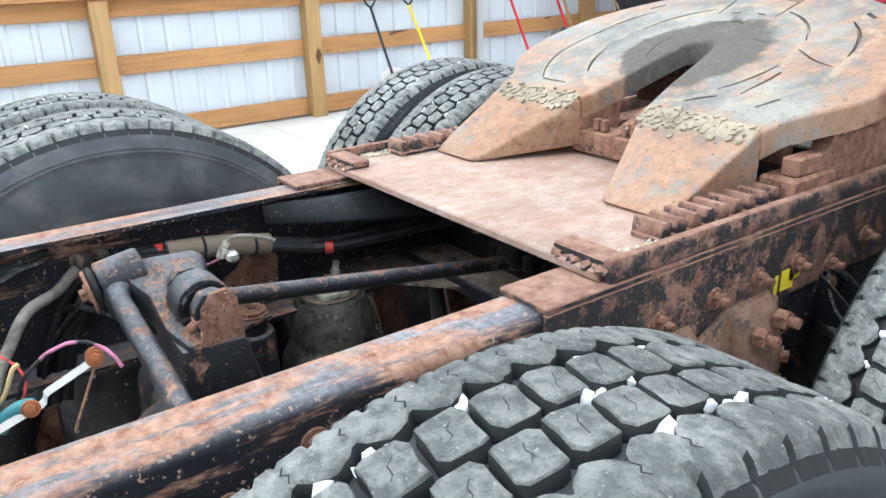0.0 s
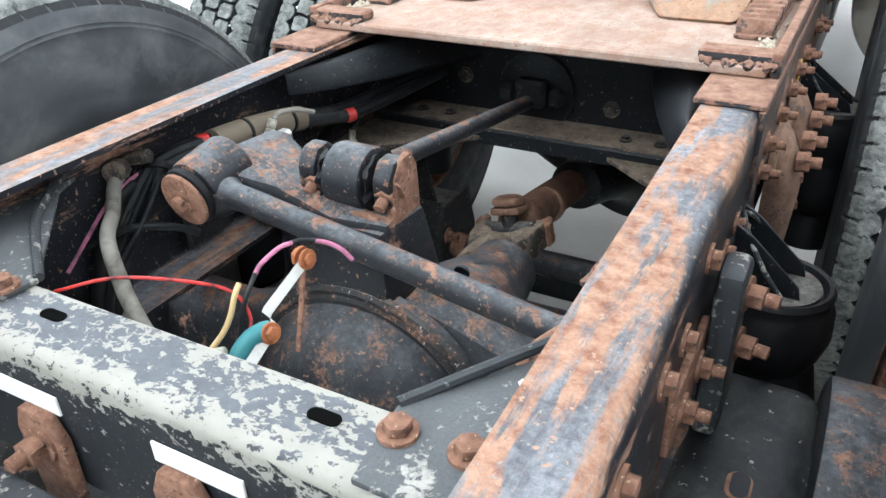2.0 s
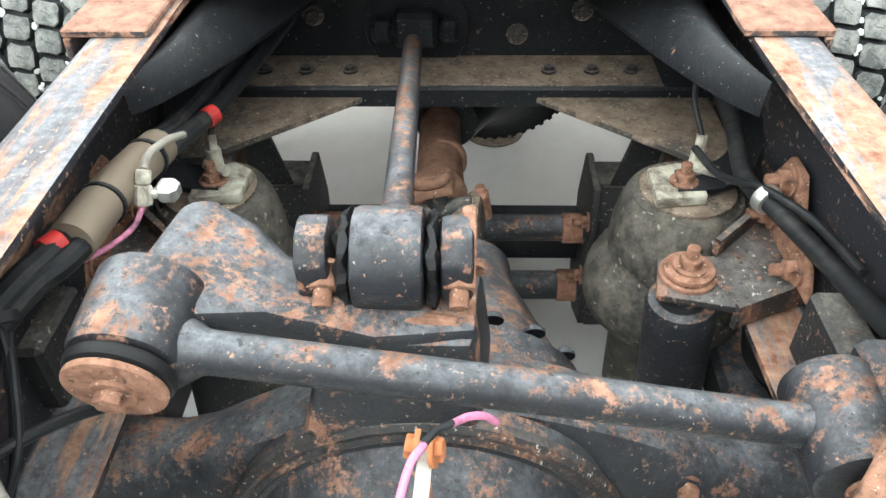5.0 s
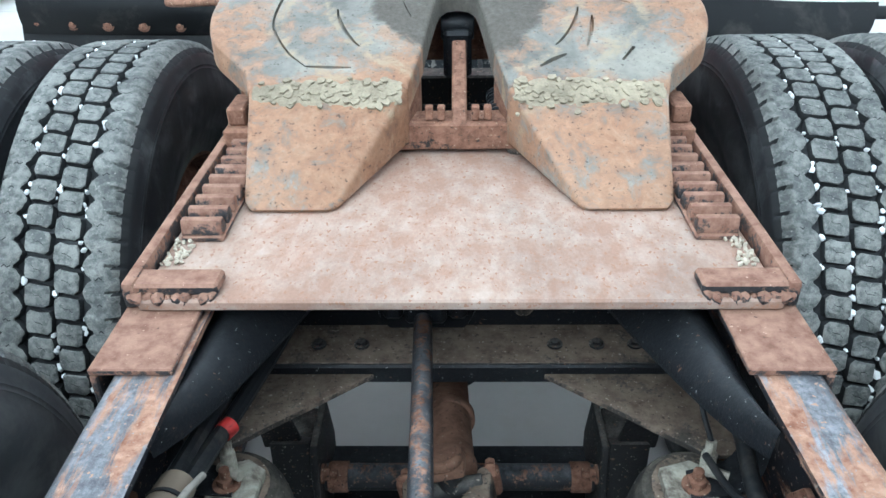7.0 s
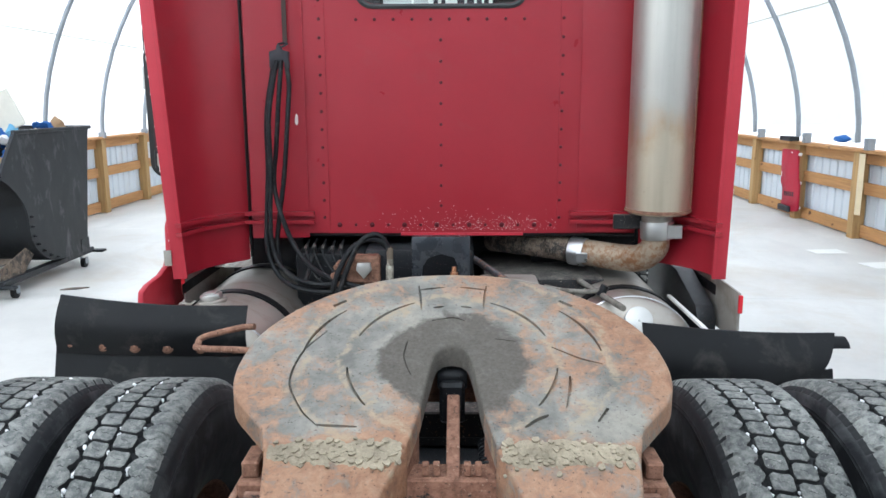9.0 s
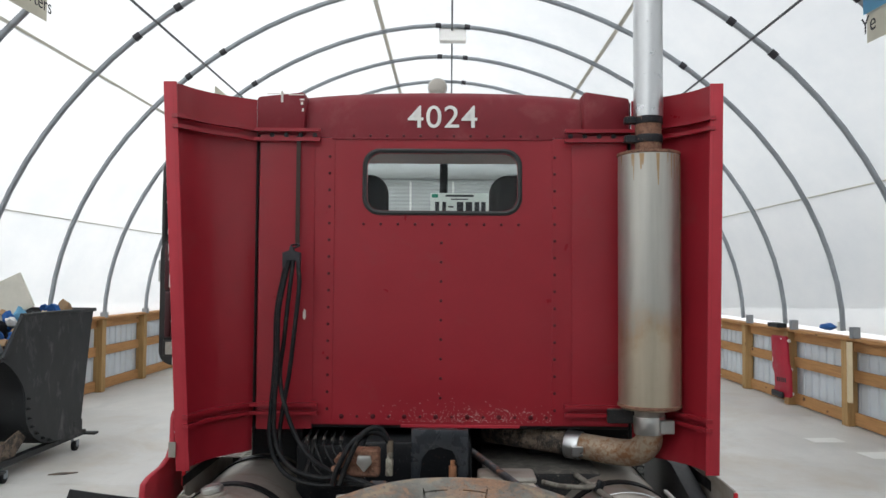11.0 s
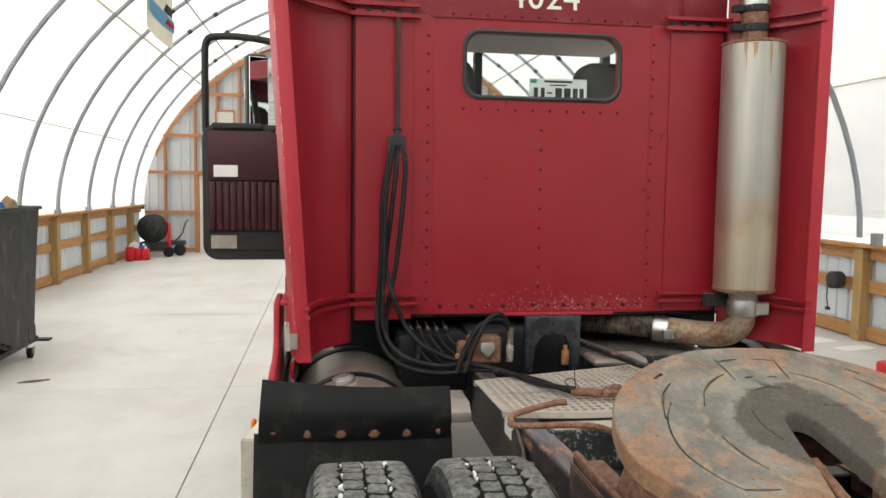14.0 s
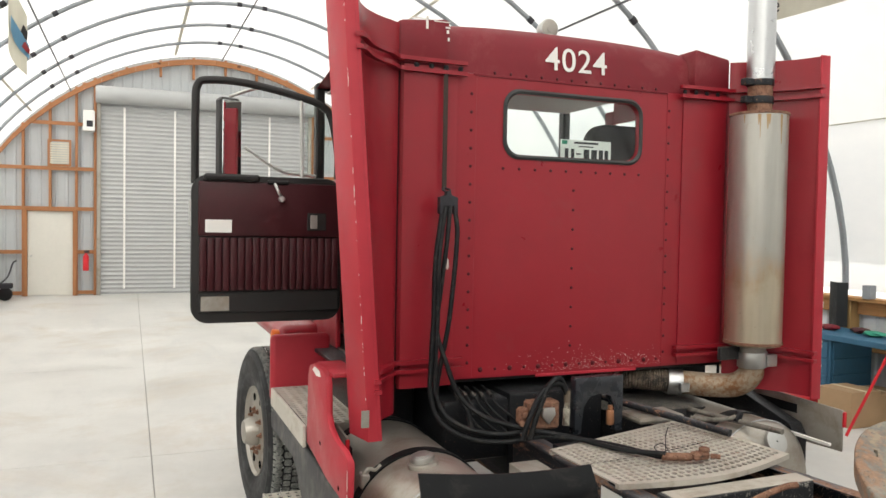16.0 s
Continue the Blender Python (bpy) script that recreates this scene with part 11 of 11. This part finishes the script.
# far west corner: fan heater, hand truck, jugs, extinguisher
heat = thing("barrel_heater", (-5.45, 19.4, 0), "black round barrel heater on wheels in the corner", "heater")
bm = bmesh.new()
revolve(bm, [(0.0, 0.0), (0.0, 0.30), (0.02, 0.34), (0.10, 0.35), (0.28, 0.35), (0.30, 0.33), (0.30, 0.0)], 36, Matrix.Translation((-5.5, 19.1, 0.72)) @ Matrix.Rotation(radians(75), 4, "Z"))
part("drum", bm, MAT["bin"], heat)
bm = bmesh.new()
box(bm, -5.75, -5.1, 19.15, 19.5, 0.16, 0.38, 0.02)
part("base", bm, MAT["ink"], heat)
for x in (-5.65, -5.05):
    bm = bmesh.new()
    cyl(bm, (x, 19.08, 0.13), (x, 19.14, 0.13), 0.13, seg=24, bev=0.015)
    part("wheel", bm, MAT["rubber"], heat)
ht = thing("hand_truck", (-4.95, 19.6, 0), "black hand truck with a red frame by the end wall", "hand truck")
bm = bmesh.new()
box(bm, -5.12, -5.04, 19.3, 19.36, 0.05, 0.85, 0.006)
part("frame", bm, MAT["bright_red"], ht)
bm = bmesh.new()
tube(bm, [(-5.0, 19.5, 0.35), (-4.8, 19.5, 0.55), (-4.70, 19.5, 0.85), (-4.62, 19.5, 0.92)], 0.018, 8, 5)
part("handle", bm, MAT["ink"], ht)
bm = bmesh.new()
cyl(bm, (-4.85, 19.45, 0.15), (-4.85, 19.53, 0.15), 0.15, seg=24, bev=0.015)
part("wheel", bm, MAT["rubber"], ht)
bm = bmesh.new()
box(bm, -5.05, -4.7, 19.42, 19.6, 0.28, 0.40, 0.02)
part("tray", bm, MAT["ink"], ht)
for k, (x, y, m_, h) in enumerate(((-5.72, 18.05, "bright_red", 0.34), (-5.60, 18.25, "bright_red", 0.30), (-5.50, 18.45, "blue_rag", 0.34), (-5.70, 18.40, "paper", 0.42), (-5.42, 18.3, "bright_red", 0.28))):
    jug = thing("jug", (x, y, 0), "plastic fluid jug standing in the corner by the wall", "jug", "jugs in the corner")
    bm = bmesh.new()
    box(bm, x - 0.09, x + 0.09, y - 0.07, y + 0.07, 0.0, h, 0.03, None, 2)
    part("body", bm, MAT[m_], jug)
    bm = bmesh.new()
    cyl(bm, (x, y, h), (x, y, h + 0.05), 0.025, seg=12)
    part("cap", bm, MAT["paper"], jug)
fx = thing("fire_extinguisher", (-3.22, YE - 0.1, 0.75), "red fire extinguisher hanging on the end wall", "extinguisher")
bm = bmesh.new()
revolve(bm, [(0.0, 0.0), (0.0, 0.06), (0.01, 0.068), (0.34, 0.068), (0.39, 0.045), (0.42, 0.02), (0.44, 0.02), (0.44, 0.0)], 20, Matrix.Translation((-3.22, YE - 0.10, 0.62)) @ Matrix.Rotation(radians(-90), 4, "Y"))
part("cylinder", bm, MAT["bright_red"], fx)
bm = bmesh.new()
box(bm, -3.26, -3.14, YE - 0.13, YE - 0.09, 1.06, 1.12, 0.006)
part("valve_head", bm, MAT["ink"], fx)
opn = thing("door_opener", (-3.06, YE - 0.2, 4.3), "grey motor box with a white cover beside the roller door", "motor box")
bm = bmesh.new()
box(bm, -3.28, -3.02, YE - 0.28, YE - 0.05, 4.05, 4.55, 0.015)
part("case", bm, MAT["white"], opn)
bm = bmesh.new()
box(bm, -3.20, -3.06, YE - 0.285, YE - 0.281, 4.15, 4.30, 0.002)
part("cover_label", bm, MAT["ink"], opn)
vent = thing("wall_vent", (-3.85, YE, 3.5), "small louvred wall vent in a pine frame", "vent", kind="structure")
for x0, x1, z0_, z1_ in ((-4.07, -4.02, 3.17, 3.82), (-3.60, -3.55, 3.17, 3.82), (-4.02, -3.60, 3.77, 3.82), (-4.02, -3.60, 3.17, 3.22)):
    bm = bmesh.new()
    box(bm, x0, x1, YE - 0.06, YE - 0.036, z0_, z1_, 0.003)
    part("frame", bm, MAT["wood_s"], vent)
for k in range(9):
    bm = bmesh.new()
    box(bm, -4.02, -3.60, YE - 0.045, YE - 0.036, 3.24 + 0.058 * k, 3.28 + 0.058 * k, 0.002)
    part("slat", bm, MAT["cream"], vent)

# banners hung under the hoops
def banner(x, ya, yb, ztop, h, words, align, label):
    """A vinyl sheet hung from a purlin, read from ya to yb."""
    b_ = thing("banner", (x, (ya + yb) / 2, ztop), label, "banner", "banners under the roof")
    L = abs(yb - ya)
    m = Matrix.Translation((x, ya, ztop)) @ Matrix.Rotation(radians(90 if yb > ya else -90), 4, "Z")
    def sheet(name, u0, u1, v0, v1, off, mat, lab=""):
        bm = bmesh.new()
        n = 10
        fr = [[bm.verts.new((u0 + (u1 - u0) * i / n, off + 0.05 * math.sin(3.1 * (u0 + (u1 - u0) * i / n) / L) * w, -(v0 + (v1 - v0) * w))) for i in range(n + 1)] for w in (0.0, 0.5, 1.0)]
        for a, b in zip(fr, fr[1:]):
            for i in range(n):
                bm.faces.new((a[i], a[i + 1], b[i + 1], b[i]))
        bmesh.ops.solidify(bm, geom=bm.faces[:], thickness=0.002)
        bm.transform(m)
        return part(name, bm, MAT[mat], b_, lab)
    sheet("cloth", 0, L, 0, h, 0.0, "cream")
    sheet("blue_band", 0, L, h * 0.50, h * 0.72, -0.028, "sky_blue", "printed blue band")
    sheet("red_mark", L * 0.66, L * 0.96, h * 0.58, h * 0.66, -0.045, "bright_red", "printed red mark")
    sheet("logo_shape", L * 0.68, L * 0.95, h * 0.30, h * 0.44, -0.02, "ink", "printed dark logo shape")
    c_ = bpy.data.curves.new("words", "FONT")
    c_.body, c_.size, c_.extrude, c_.align_x = words, h * 0.24, 0.001, align
    tm = new("tmp", c_)
    bpy.context.view_layer.update()
    me_ = bpy.data.meshes.new_from_object(tm.evaluated_get(bpy.context.evaluated_depsgraph_get()))
    bpy.data.objects.remove(tm)
    o_ = part_mesh("lettering", me_, MAT["ink"], b_, "dark printed words " + words, 0)
    o_.matrix_basis = m @ Matrix.Translation((L * (0.97 if align == "RIGHT" else 0.03), -0.075, -h * 0.95)) @ Matrix.Rotation(radians(90), 4, "X")
    return b_


banner(-3.60, 3.55, 5.66, 4.96, 0.76, "Headquarters", "RIGHT", "cream vinyl banner with blue band and dark words, hung overhead")
banner(3.42, 5.30, 3.50, 4.76, 0.84, "Ye", "LEFT", "cream vinyl banner with a blue band, hanging from the roof")
banner(-3.60, 10.45, 12.30, 4.86, 0.86, "", "RIGHT", "cream vinyl banner with a blue band, hanging from the roof")
